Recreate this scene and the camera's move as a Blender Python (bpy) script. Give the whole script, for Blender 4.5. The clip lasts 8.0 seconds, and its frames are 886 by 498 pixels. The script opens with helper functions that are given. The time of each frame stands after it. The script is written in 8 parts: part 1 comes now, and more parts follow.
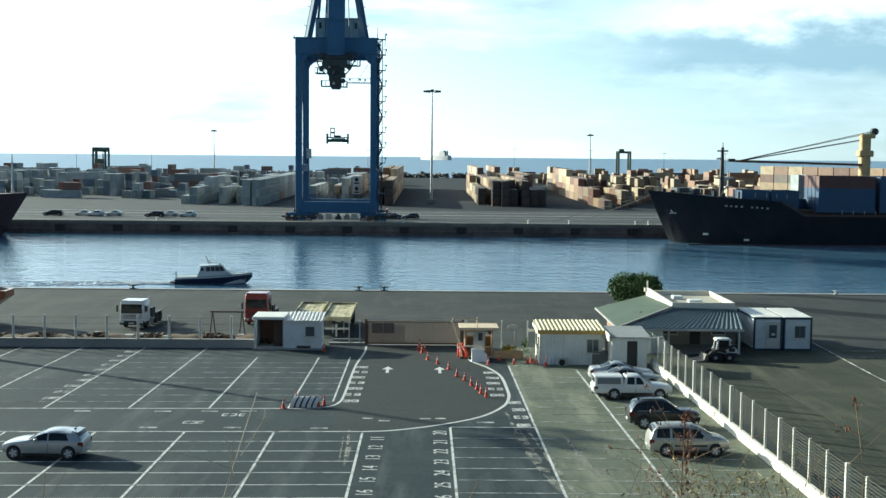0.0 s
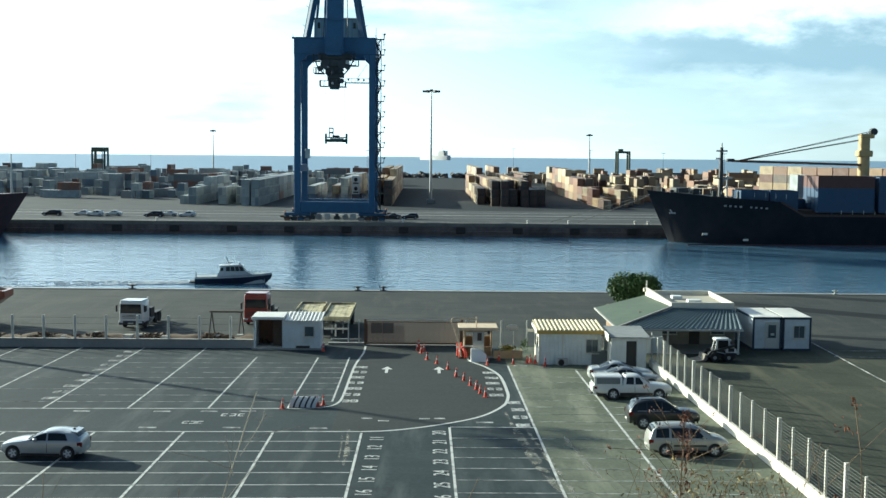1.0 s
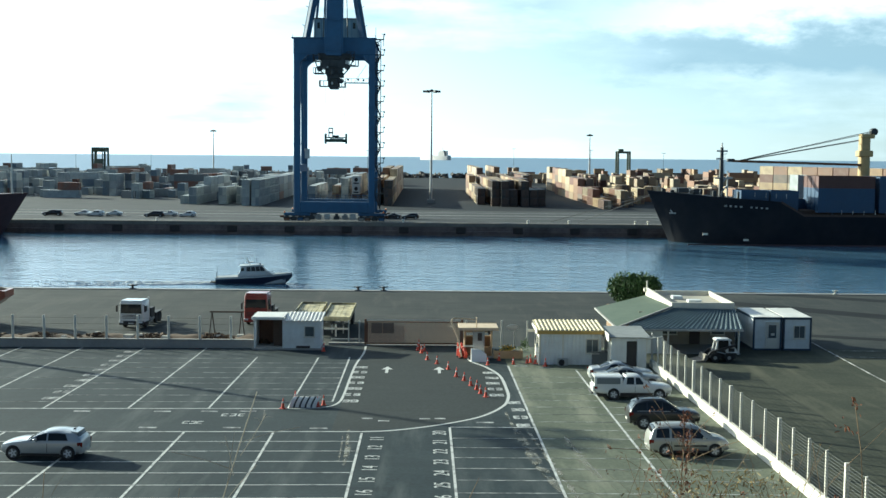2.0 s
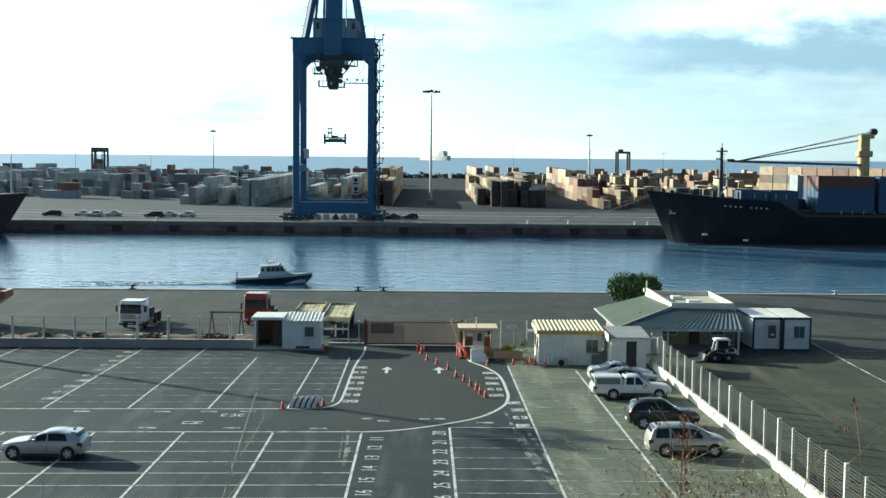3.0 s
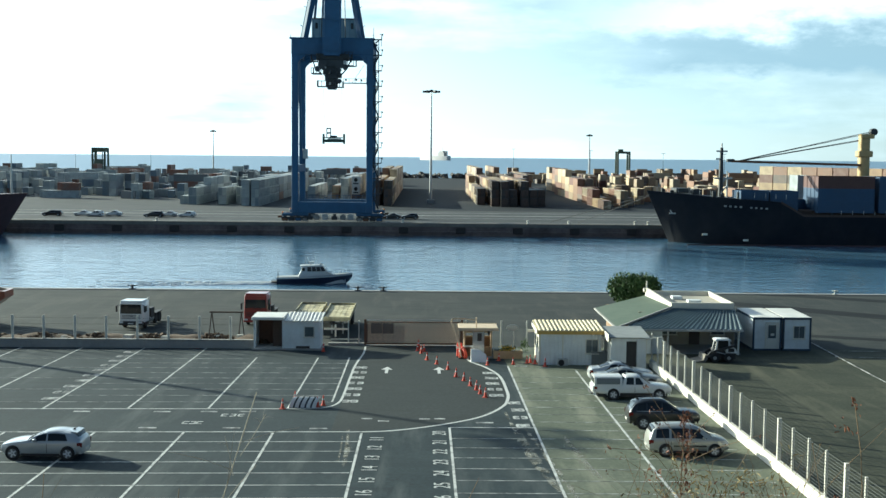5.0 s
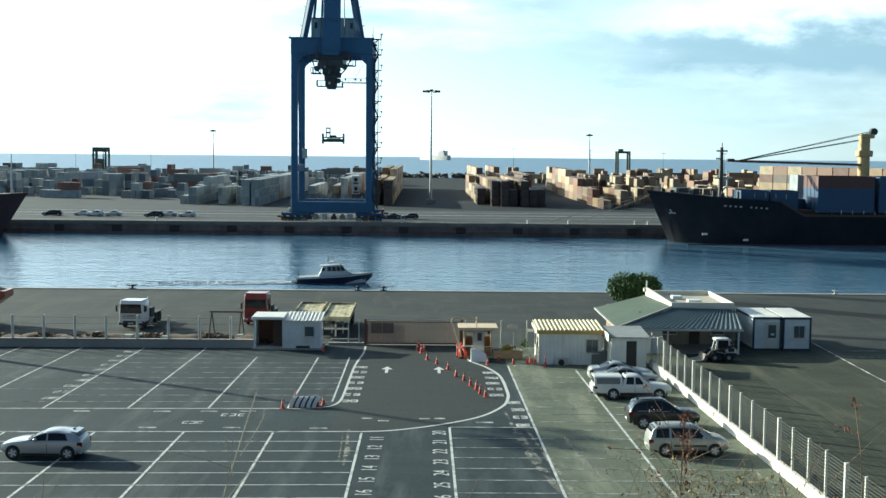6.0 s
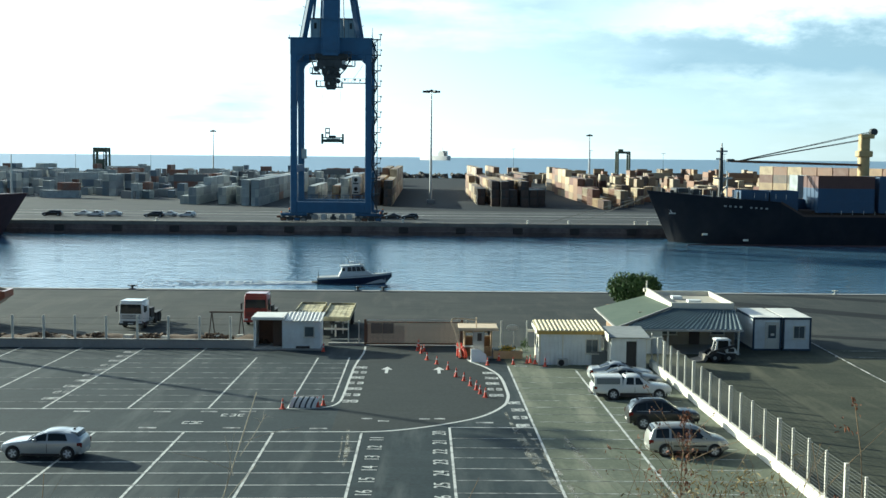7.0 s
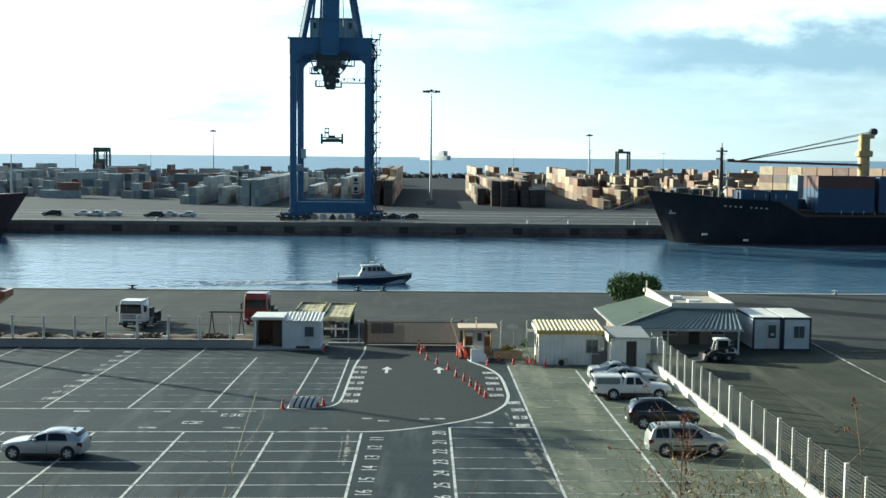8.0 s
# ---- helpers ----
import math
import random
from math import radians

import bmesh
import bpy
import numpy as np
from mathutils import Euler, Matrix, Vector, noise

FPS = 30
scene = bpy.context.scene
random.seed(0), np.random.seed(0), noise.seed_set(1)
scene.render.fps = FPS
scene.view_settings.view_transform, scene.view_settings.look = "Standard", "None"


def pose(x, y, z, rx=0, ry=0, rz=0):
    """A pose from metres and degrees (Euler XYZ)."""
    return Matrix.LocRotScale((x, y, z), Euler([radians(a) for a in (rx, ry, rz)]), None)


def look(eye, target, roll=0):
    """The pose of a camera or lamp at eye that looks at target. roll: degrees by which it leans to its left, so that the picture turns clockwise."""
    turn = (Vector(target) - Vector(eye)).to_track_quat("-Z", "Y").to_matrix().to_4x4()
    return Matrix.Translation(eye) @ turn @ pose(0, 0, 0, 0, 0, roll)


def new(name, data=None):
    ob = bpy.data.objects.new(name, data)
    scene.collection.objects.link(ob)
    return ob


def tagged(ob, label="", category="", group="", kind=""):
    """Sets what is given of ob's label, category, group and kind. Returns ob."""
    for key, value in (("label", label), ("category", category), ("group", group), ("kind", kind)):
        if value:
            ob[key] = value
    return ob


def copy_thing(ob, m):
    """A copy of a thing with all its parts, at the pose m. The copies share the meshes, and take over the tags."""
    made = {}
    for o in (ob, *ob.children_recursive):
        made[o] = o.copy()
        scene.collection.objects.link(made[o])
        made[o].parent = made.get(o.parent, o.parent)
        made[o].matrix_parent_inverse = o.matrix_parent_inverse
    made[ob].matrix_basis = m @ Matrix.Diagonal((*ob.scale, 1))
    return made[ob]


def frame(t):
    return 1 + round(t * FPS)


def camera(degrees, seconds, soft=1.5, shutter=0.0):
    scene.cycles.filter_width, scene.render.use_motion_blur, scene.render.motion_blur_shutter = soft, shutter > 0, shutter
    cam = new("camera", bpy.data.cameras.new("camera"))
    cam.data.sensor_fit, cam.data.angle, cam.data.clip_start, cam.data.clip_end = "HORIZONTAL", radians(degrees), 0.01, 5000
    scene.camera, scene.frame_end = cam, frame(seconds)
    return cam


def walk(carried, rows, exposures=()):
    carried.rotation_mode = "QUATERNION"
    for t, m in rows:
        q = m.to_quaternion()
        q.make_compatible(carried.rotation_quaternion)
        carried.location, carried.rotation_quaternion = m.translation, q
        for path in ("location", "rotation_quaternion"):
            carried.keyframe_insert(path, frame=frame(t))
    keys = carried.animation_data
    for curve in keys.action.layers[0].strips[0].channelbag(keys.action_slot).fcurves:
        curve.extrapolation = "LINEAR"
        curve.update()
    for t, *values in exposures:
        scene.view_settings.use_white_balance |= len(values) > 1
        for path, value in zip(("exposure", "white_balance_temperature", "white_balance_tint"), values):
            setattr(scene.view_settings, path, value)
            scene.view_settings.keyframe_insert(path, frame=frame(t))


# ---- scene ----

# ---------------------------------------------------------------- camera
EYE = Vector((0.0, 0.0, 16.4))
LEAN = 0.54


def aim(dx, dy):
    """The camera's pose, swung by a hair: dx degrees to the left, dy degrees up."""
    yaw, tilt = radians(0.85 - dx), radians(-4.547 + dy)
    way = Vector((math.sin(yaw) * math.cos(tilt), math.cos(yaw) * math.cos(tilt), math.sin(tilt)))
    return look(EYE, EYE + way * 100, LEAN)


cam = camera(40.07, 8.0, soft=1.5)
walk(cam, [(0.0, aim(0, 0)), (0.4, aim(-0.033, 0)), (1.1, aim(-0.036, 0)), (1.5, aim(-0.018, 0)), (2.9, aim(-0.036, 0.012)),
           (4.5, aim(-0.036, 0.018)), (6.0, aim(-0.034, 0.0)), (7.0, aim(-0.036, 0.012)), (8.0, aim(-0.036, 0.008))],
     exposures=[(0.0, 1.02, 5550, -5), (8.0, 1.02, 5550, -5)])

# ---------------------------------------------------------------- daylight
SUN_UP, SUN_TURN = radians(16.8), radians(35.0)     # low sun ahead and to the left
TO_SUN = Vector((-math.cos(SUN_TURN) * math.cos(SUN_UP), math.sin(SUN_TURN) * math.cos(SUN_UP), math.sin(SUN_UP)))
lamp = bpy.data.lights.new("sun", "SUN")
lamp.energy, lamp.angle, lamp.color = 5.0, radians(0.6), (1.0, 0.87, 0.65)
new("sun", lamp).matrix_world = look(TO_SUN * 100, (0, 0, 0))


def make_world():
    w = bpy.data.worlds.new("sky")
    scene.world = w
    w.use_nodes = True
    n, l = w.node_tree.nodes, w.node_tree.links
    n.clear()
    out, bg, sp = n.new("ShaderNodeOutputWorld"), n.new("ShaderNodeBackground"), n.new("ShaderNodeSeparateXYZ")
    sky = n.new("ShaderNodeTexSky")
    sky.sky_type, sky.sun_disc = "NISHITA", False
    sky.sun_elevation, sky.sun_rotation = SUN_UP, math.atan2(TO_SUN.x, TO_SUN.y)
    sky.air_density, sky.dust_density, sky.ozone_density = 0.7, 0.4, 1.2
    co = n.new("ShaderNodeTexCoord")
    # clouds: soft flat banks, stretched along the horizon
    mp = n.new("ShaderNodeMapping")
    mp.inputs["Scale"].default_value = (2.6, 2.6, 17.0)
    mp.inputs["Location"].default_value = (2.3, 0.4, 1.3)
    big = n.new("ShaderNodeTexNoise")
    big.inputs["Scale"].default_value, big.inputs["Detail"].default_value, big.inputs["Roughness"].default_value = 1.0, 9, 0.55
    ramp = n.new("ShaderNodeValToRGB")
    ramp.color_ramp.elements[0].position, ramp.color_ramp.elements[1].position = 0.43, 0.62
    mp2 = n.new("ShaderNodeMapping")
    mp2.inputs["Scale"].default_value = (3.4, 3.4, 22.0)
    mp2.inputs["Location"].default_value = (5.3, 2.0, 2.2)
    lump = n.new("ShaderNodeTexNoise")
    lump.inputs["Scale"].default_value, lump.inputs["Detail"].default_value = 1.4, 8
    tone = n.new("ShaderNodeValToRGB")
    tone.color_ramp.elements[0].position, tone.color_ramp.elements[1].position = 0.38, 0.62
    tone.color_ramp.elements[0].color, tone.color_ramp.elements[1].color = (4.6, 6.6, 7.8, 1), (16.2, 17.4, 17.6, 1)
    mix = n.new("ShaderNodeMix")
    mix.data_type = "RGBA"
    # bright haze round the sun
    dot = n.new("ShaderNodeVectorMath")
    dot.operation = "DOT_PRODUCT"
    dot.inputs[1].default_value = TO_SUN
    pw = n.new("ShaderNodeMath")
    pw.operation, pw.use_clamp = "POWER", True
    pw.inputs[1].default_value = 5.3
    haze = n.new("ShaderNodeMix")
    haze.data_type, haze.blend_type, haze.clamp_factor = "RGBA", "ADD", False
    haze.inputs[7].default_value = (30, 29.4, 28.6, 1)
    l.new(co.outputs["Generated"], mp.inputs[0]); l.new(mp.outputs[0], big.inputs["Vector"])
    l.new(co.outputs["Generated"], mp2.inputs[0]); l.new(mp2.outputs[0], lump.inputs["Vector"])
    # small billows on the banks
    mp3, puff = n.new("ShaderNodeMapping"), n.new("ShaderNodeTexNoise")
    mp3.inputs["Scale"].default_value = (11.0, 11.0, 26.0)
    puff.inputs["Scale"].default_value, puff.inputs["Detail"].default_value, puff.inputs["Roughness"].default_value = 1.0, 8, 0.6
    l.new(co.outputs["Generated"], mp3.inputs[0]); l.new(mp3.outputs[0], puff.inputs["Vector"])
    for src, dst, amount in ((big, ramp, 0.3), (lump, tone, 0.42)):
        half, add = n.new("ShaderNodeMath"), n.new("ShaderNodeMath")
        half.operation, add.operation = "SUBTRACT", "MULTIPLY_ADD"
        half.inputs[1].default_value, add.inputs[1].default_value = 0.5, amount
        l.new(puff.outputs["Fac"], half.inputs[0]); l.new(half.outputs[0], add.inputs[0]); l.new(src.outputs["Fac"], add.inputs[2]); l.new(add.outputs[0], dst.inputs[0])
    # the haze is thick towards the sun and thin away from it
    az, side, dim = n.new("ShaderNodeVectorMath"), n.new("ShaderNodeMapRange"), n.new("ShaderNodeMath")
    az.operation, dim.operation = "DOT_PRODUCT", "MULTIPLY"
    az.inputs[1].default_value = (TO_SUN.x, TO_SUN.y, 0)
    side.inputs["From Min"].default_value, side.inputs["From Max"].default_value = 0.0, 0.72
    side.inputs["To Min"].default_value, side.inputs["To Max"].default_value = 0.03, 1.0
    l.new(co.outputs["Generated"], az.inputs[0]); l.new(az.outputs["Value"], side.inputs["Value"])
    # cloud banks lie low; the zenith is clear
    thin, both, veil = n.new("ShaderNodeMapRange"), n.new("ShaderNodeMath"), n.new("ShaderNodeMath")
    veil.operation = "MULTIPLY"
    thin.inputs["From Min"].default_value, thin.inputs["From Max"].default_value = 0.13, 0.42
    thin.inputs["To Min"].default_value, thin.inputs["To Max"].default_value = 1.0, 0.1
    both.operation = "MULTIPLY"
    l.new(sp.outputs["Z"], thin.inputs["Value"]); l.new(thin.outputs[0], veil.inputs[0]); l.new(side.outputs[0], veil.inputs[1]); l.new(veil.outputs[0], both.inputs[0]); l.new(ramp.outputs[0], both.inputs[1])
    l.new(both.outputs[0], mix.inputs[0]); l.new(tone.outputs[0], mix.inputs[7])
    # pale haze low over the sea
    ml, ex, low = n.new("ShaderNodeMath"), n.new("ShaderNodeMath"), n.new("ShaderNodeMix")
    ml.operation, ex.operation, low.data_type = "MULTIPLY", "EXPONENT", "RGBA"
    ml.inputs[1].default_value = -6.0
    ex.use_clamp = True
    low.inputs[7].default_value = (15.5, 17.6, 18.0, 1)
    l.new(co.outputs["Generated"], sp.inputs[0]); l.new(sp.outputs["Z"], ml.inputs[0]); l.new(ml.outputs[0], ex.inputs[0])
    l.new(ex.outputs[0], dim.inputs[0]); l.new(side.outputs[0], dim.inputs[1])
    l.new(dim.outputs[0], low.inputs[0]); l.new(sky.outputs[0], low.inputs[6]); l.new(low.outputs[2], mix.inputs[6])
    # a long grey bank of cloud, high to the right, ragged above and below
    lift, bank, east, cut, grey = n.new("ShaderNodeMath"), n.new("ShaderNodeMath"), n.new("ShaderNodeMapRange"), n.new("ShaderNodeMapRange"), n.new("ShaderNodeMix")
    lift.operation, bank.operation, grey.data_type = "MULTIPLY_ADD", "MULTIPLY", "RGBA"
    lift.inputs[1].default_value = 0.075
    ramp2 = n.new("ShaderNodeValToRGB")
    e = ramp2.color_ramp.elements
    e[0].position, e[0].color, e[1].position, e[1].color = 0.1, (0, 0, 0, 1), 0.112, (1, 1, 1, 1)
    for q, v in ((0.126, 0.8), (0.143, 0.0)):
        k = e.new(q)
        k.color = (v, v, v, 1)
    east.inputs["From Min"].default_value, east.inputs["From Max"].default_value = 0.09, 0.21
    grey.inputs[7].default_value = (5.4, 7.2, 8.2, 1)
    l.new(puff.outputs["Fac"], lift.inputs[0]); l.new(sp.outputs["Z"], lift.inputs[2]); l.new(lift.outputs[0], ramp2.inputs[0])
    l.new(sp.outputs["X"], east.inputs["Value"]); l.new(ramp2.outputs[0], bank.inputs[0]); l.new(east.outputs[0], bank.inputs[1])
    lumps, torn = n.new("ShaderNodeMapRange"), n.new("ShaderNodeMath")
    torn.operation = "MULTIPLY"
    lumps.inputs["From Min"].default_value, lumps.inputs["From Max"].default_value = 0.36, 0.56
    lumps.inputs["To Min"].default_value = 0.35
    l.new(puff.outputs["Fac"], lumps.inputs["Value"]); l.new(bank.outputs[0], torn.inputs[0]); l.new(lumps.outputs[0], torn.inputs[1])
    l.new(torn.outputs[0], cut.inputs["Value"])
    # the bank's white crest
    ramp3, tops, crest = n.new("ShaderNodeValToRGB"), n.new("ShaderNodeMath"), n.new("ShaderNodeMix")
    tops.operation, crest.data_type = "MULTIPLY", "RGBA"
    e = ramp3.color_ramp.elements
    e[0].position, e[0].color, e[1].position, e[1].color = 0.13, (0, 0, 0, 1), 0.143, (.95, .95, .95, 1)
    for q, v in ((0.156, 0.9), (0.176, 0.25), (0.2, 0.0)):
        k = e.new(q)
        k.color = (v, v, v, 1)
    crest.inputs[7].default_value = (14.6, 15.6, 15.8, 1)
    l.new(lift.outputs[0], ramp3.inputs[0]); l.new(ramp3.outputs[0], tops.inputs[0]); l.new(east.outputs[0], tops.inputs[1])
    l.new(tops.outputs[0], crest.inputs[0]); l.new(mix.outputs[2], crest.inputs[6])
    l.new(cut.outputs[0], grey.inputs[0]); l.new(crest.outputs[2], grey.inputs[6])
    l.new(co.outputs["Generated"], dot.inputs[0]); l.new(dot.outputs["Value"], pw.inputs[0])
    l.new(pw.outputs[0], haze.inputs[0]); l.new(grey.outputs[2], haze.inputs[6])
    l.new(haze.outputs[2], bg.inputs[0])
    bg.inputs[1].default_value = 0.044
    l.new(bg.outputs[0], out.inputs[0])


make_world()


# ---------------------------------------------------------------- materials
def mat(name, color, rough=0.6, metal=0.0, var=0.18, grain=6.0, bump=0.1, stain=None, stain_scale=0.35, stain_amount=0.5, islands=0.0, coat=0.0):
    """Paint, concrete, metal...: base colour with fine grain, broad stains and a little relief, in metres."""
    m = bpy.data.materials.new(name)
    m.use_nodes = True
    n, l = m.node_tree.nodes, m.node_tree.links
    b = n["Principled BSDF"]
    b.inputs["Roughness"].default_value, b.inputs["Metallic"].default_value, b.inputs["Coat Weight"].default_value = rough, metal, coat
    co = n.new("ShaderNodeTexCoord")
    fine, wide = n.new("ShaderNodeTexNoise"), n.new("ShaderNodeTexNoise")
    fine.inputs["Scale"].default_value, fine.inputs["Detail"].default_value = grain, 6
    wide.inputs["Scale"].default_value, wide.inputs["Detail"].default_value, wide.inputs["Roughness"].default_value = stain_scale, 7, 0.62
    l.new(co.outputs["Object"], fine.inputs["Vector"]); l.new(co.outputs["Object"], wide.inputs["Vector"])
    r = n.new("ShaderNodeValToRGB")
    r.color_ramp.elements[0].position, r.color_ramp.elements[1].position = 0.42, 0.68
    r.color_ramp.elements[0].color, r.color_ramp.elements[1].color = (0, 0, 0, 1), (stain_amount,) * 3 + (1,)
    l.new(wide.outputs["Fac"], r.inputs[0])
    mx = n.new("ShaderNodeMix")
    mx.data_type = "RGBA"
    st = stain or tuple(c * 0.6 for c in color)
    mx.inputs[6].default_value, mx.inputs[7].default_value = (*color, 1), (*st, 1)
    l.new(r.outputs[0], mx.inputs[0])
    hs = n.new("ShaderNodeHueSaturation")
    mr = n.new("ShaderNodeMapRange")
    mr.inputs["To Min"].default_value, mr.inputs["To Max"].default_value = 1 - var, 1 + var
    l.new(fine.outputs["Fac"], mr.inputs["Value"])
    val = mr.outputs[0]
    if islands:
        g, m2, mu = n.new("ShaderNodeNewGeometry"), n.new("ShaderNodeMapRange"), n.new("ShaderNodeMath")
        m2.inputs["To Min"].default_value, m2.inputs["To Max"].default_value, mu.operation = 1 - islands, 1 + islands, "MULTIPLY"
        l.new(g.outputs["Random Per Island"], m2.inputs["Value"]); l.new(val, mu.inputs[0]); l.new(m2.outputs[0], mu.inputs[1])
        val = mu.outputs[0]
    l.new(val, hs.inputs["Value"]); l.new(mx.outputs[2], hs.inputs["Color"]); l.new(hs.outputs[0], b.inputs["Base Color"])
    if bump:
        bp = n.new("ShaderNodeBump")
        bp.inputs["Strength"].default_value, bp.inputs["Distance"].default_value = bump, 0.02
        l.new(fine.outputs["Fac"], bp.inputs["Height"]); l.new(bp.outputs[0], b.inputs["Normal"])
    return m


def mat_choice(name, colors, rough=0.55, rust=(0.2, 0.13, 0.09), per_island=False):
    """Painted steel boxes, each object in one of several colours, faded and streaked with rust."""
    m = mat(name, (0.5, 0.5, 0.5), rough, 0.0, 0.12, 3.0, 0.15, stain_scale=0.5)
    n, l = m.node_tree.nodes, m.node_tree.links
    info, ramp = n.new("ShaderNodeObjectInfo"), n.new("ShaderNodeValToRGB")
    ramp.color_ramp.interpolation = "CONSTANT"
    for i, c in enumerate(colors):
        e = ramp.color_ramp.elements[i] if i < 2 else ramp.color_ramp.elements.new(i / len(colors))
        e.position, e.color = i / len(colors), (*c, 1)
    geo = n.new("ShaderNodeNewGeometry")
    l.new(geo.outputs["Random Per Island"] if per_island else info.outputs["Random"], ramp.inputs[0])
    mx = [k for k in n if k.bl_idname == "ShaderNodeMix"][0]
    l.new(ramp.outputs[0], mx.inputs[6])
    mx.inputs[7].default_value = (*rust, 1)
    return m


def mat_asphalt(name, base, worn, patch, tracks=None):
    """Asphalt: speckled stone, broad worn and oily patches, tyre-polished streaks and cracks."""
    m = mat(name, base, 0.85, 0, 0.5, 5.0, 0.3, stain=worn, stain_scale=0.13, stain_amount=0.8)
    n, l = m.node_tree.nodes, m.node_tree.links
    b, co = n["Principled BSDF"], [k for k in n if k.bl_idname == "ShaderNodeTexCoord"][0]
    b.inputs["Specular IOR Level"].default_value = 0.15
    hs = [k for k in n if k.bl_idname == "ShaderNodeHueSaturation"][0]
    mp, st, rp, mx = n.new("ShaderNodeMapping"), n.new("ShaderNodeTexNoise"), n.new("ShaderNodeValToRGB"), n.new("ShaderNodeMix")
    mp.inputs["Scale"].default_value = (0.16, 0.6, 1)
    mp.inputs["Rotation"].default_value = (0, 0, 0.25)
    st.inputs["Scale"].default_value, st.inputs["Detail"].default_value, st.inputs["Distortion"].default_value = 1.0, 8, 0.8
    rp.color_ramp.elements[0].position, rp.color_ramp.elements[1].position = 0.5, 0.72
    rp.color_ramp.elements[1].color = (0.7, 0.7, 0.7, 1)
    mx.data_type = "RGBA"
    mx.inputs[7].default_value = (*patch, 1)
    l.new(co.outputs["Object"], mp.inputs[0]); l.new(mp.outputs[0], st.inputs["Vector"]); l.new(st.outputs["Fac"], rp.inputs[0])
    l.new(rp.outputs[0], mx.inputs[0]); l.new(hs.outputs[0], mx.inputs[6]); l.new(mx.outputs[2], b.inputs["Base Color"])
    if tracks:
        mp2, t2, r2, m3 = n.new("ShaderNodeMapping"), n.new("ShaderNodeTexNoise"), n.new("ShaderNodeValToRGB"), n.new("ShaderNodeMix")
        mp2.inputs["Scale"].default_value = (0.55, 0.07, 1)
        mp2.inputs["Rotation"].default_value = (0, 0, -0.12)
        t2.inputs["Scale"].default_value, t2.inputs["Detail"].default_value, t2.inputs["Roughness"].default_value = 1.0, 7, 0.65
        r2.color_ramp.elements[0].position, r2.color_ramp.elements[1].position = 0.52, 0.74
        m3.data_type = "RGBA"
        m3.inputs[7].default_value = (*tracks, 1)
        l.new(co.outputs["Object"], mp2.inputs[0]); l.new(mp2.outputs[0], t2.inputs["Vector"]); l.new(t2.outputs["Fac"], r2.inputs[0])
        l.new(r2.outputs[0], m3.inputs[0]); l.new(mx.outputs[2], m3.inputs[6]); l.new(m3.outputs[2], b.inputs["Base Color"])
    return m


def mat_line_paint(name, cover=0.5):
    """White road paint, rubbed away in places to the asphalt below."""
    m = mat(name, (0.52, 0.53, 0.51), 0.7, 0, 0.1, 5.0, 0.1, stain=(0.1, 0.105, 0.105), stain_scale=1.6, stain_amount=1.0)
    r = [k for k in m.node_tree.nodes if k.bl_idname == "ShaderNodeValToRGB"][0]
    r.color_ramp.elements[0].position, r.color_ramp.elements[1].position = cover, cover + 0.22
    return m


def mat_water():
    m = bpy.data.materials.new("harbour_water")
    m.use_nodes = True
    n, l = m.node_tree.nodes, m.node_tree.links
    b = n["Principled BSDF"]
    b.inputs["Base Color"].default_value, b.inputs["Roughness"].default_value, b.inputs["IOR"].default_value = (0.085, 0.17, 0.265, 1), 0.05, 1.33
    co = n.new("ShaderNodeTexCoord")
    prev = None
    for scale, strength, dist in (((0.05, 0.12, 1), 0.3, 0.5), ((0.2, 0.34, 1), 0.5, 0.26), ((0.75, 0.8, 1), 0.9, 0.19)):
        mp, t, bp = n.new("ShaderNodeMapping"), n.new("ShaderNodeTexNoise"), n.new("ShaderNodeBump")
        mp.inputs["Scale"].default_value = scale
        t.inputs["Scale"].default_value, t.inputs["Detail"].default_value = 1.0, 6
        bp.inputs["Strength"].default_value, bp.inputs["Distance"].default_value = strength, dist
        l.new(co.outputs["Object"], mp.inputs[0]); l.new(mp.outputs[0], t.inputs["Vector"]); l.new(t.outputs["Fac"], bp.inputs["Height"])
        if prev:
            l.new(prev.outputs[0], bp.inputs["Normal"])
        prev = bp
    l.new(prev.outputs[0], b.inputs["Normal"])
    return m


def mat_sea():
    m = mat_water()
    m.name = "open_sea"
    b = m.node_tree.nodes["Principled BSDF"]
    b.inputs["Base Color"].default_value, b.inputs["Roughness"].default_value, b.inputs["Specular IOR Level"].default_value = (0.19, 0.29, 0.4, 1), 0.4, 0.3
    return m


M_SEA = mat_sea()
M_LOT = mat_asphalt("lot_asphalt", (0.0225, 0.0345, 0.041), (0.037, 0.051, 0.057), (0.0155, 0.0245, 0.03), (0.075, 0.088, 0.09))
M_APRON = mat_asphalt("quay_asphalt", (0.04, 0.046, 0.046), (0.068, 0.072, 0.066), (0.026, 0.031, 0.032), (0.075, 0.076, 0.068))
M_SIDE = mat_asphalt("dusty_service_yard", (0.046, 0.052, 0.038), (0.076, 0.079, 0.056), (0.027, 0.032, 0.025), (0.1, 0.1, 0.072))
M_LOTEAST = mat_asphalt("worn_bay_asphalt", (0.11, 0.125, 0.093), (0.154, 0.166, 0.128), (0.07, 0.084, 0.066), (0.24, 0.245, 0.185))
M_LANE = mat_asphalt("new_lane_asphalt", (0.031, 0.038, 0.039), (0.038, 0.045, 0.045), (0.027, 0.033, 0.034))
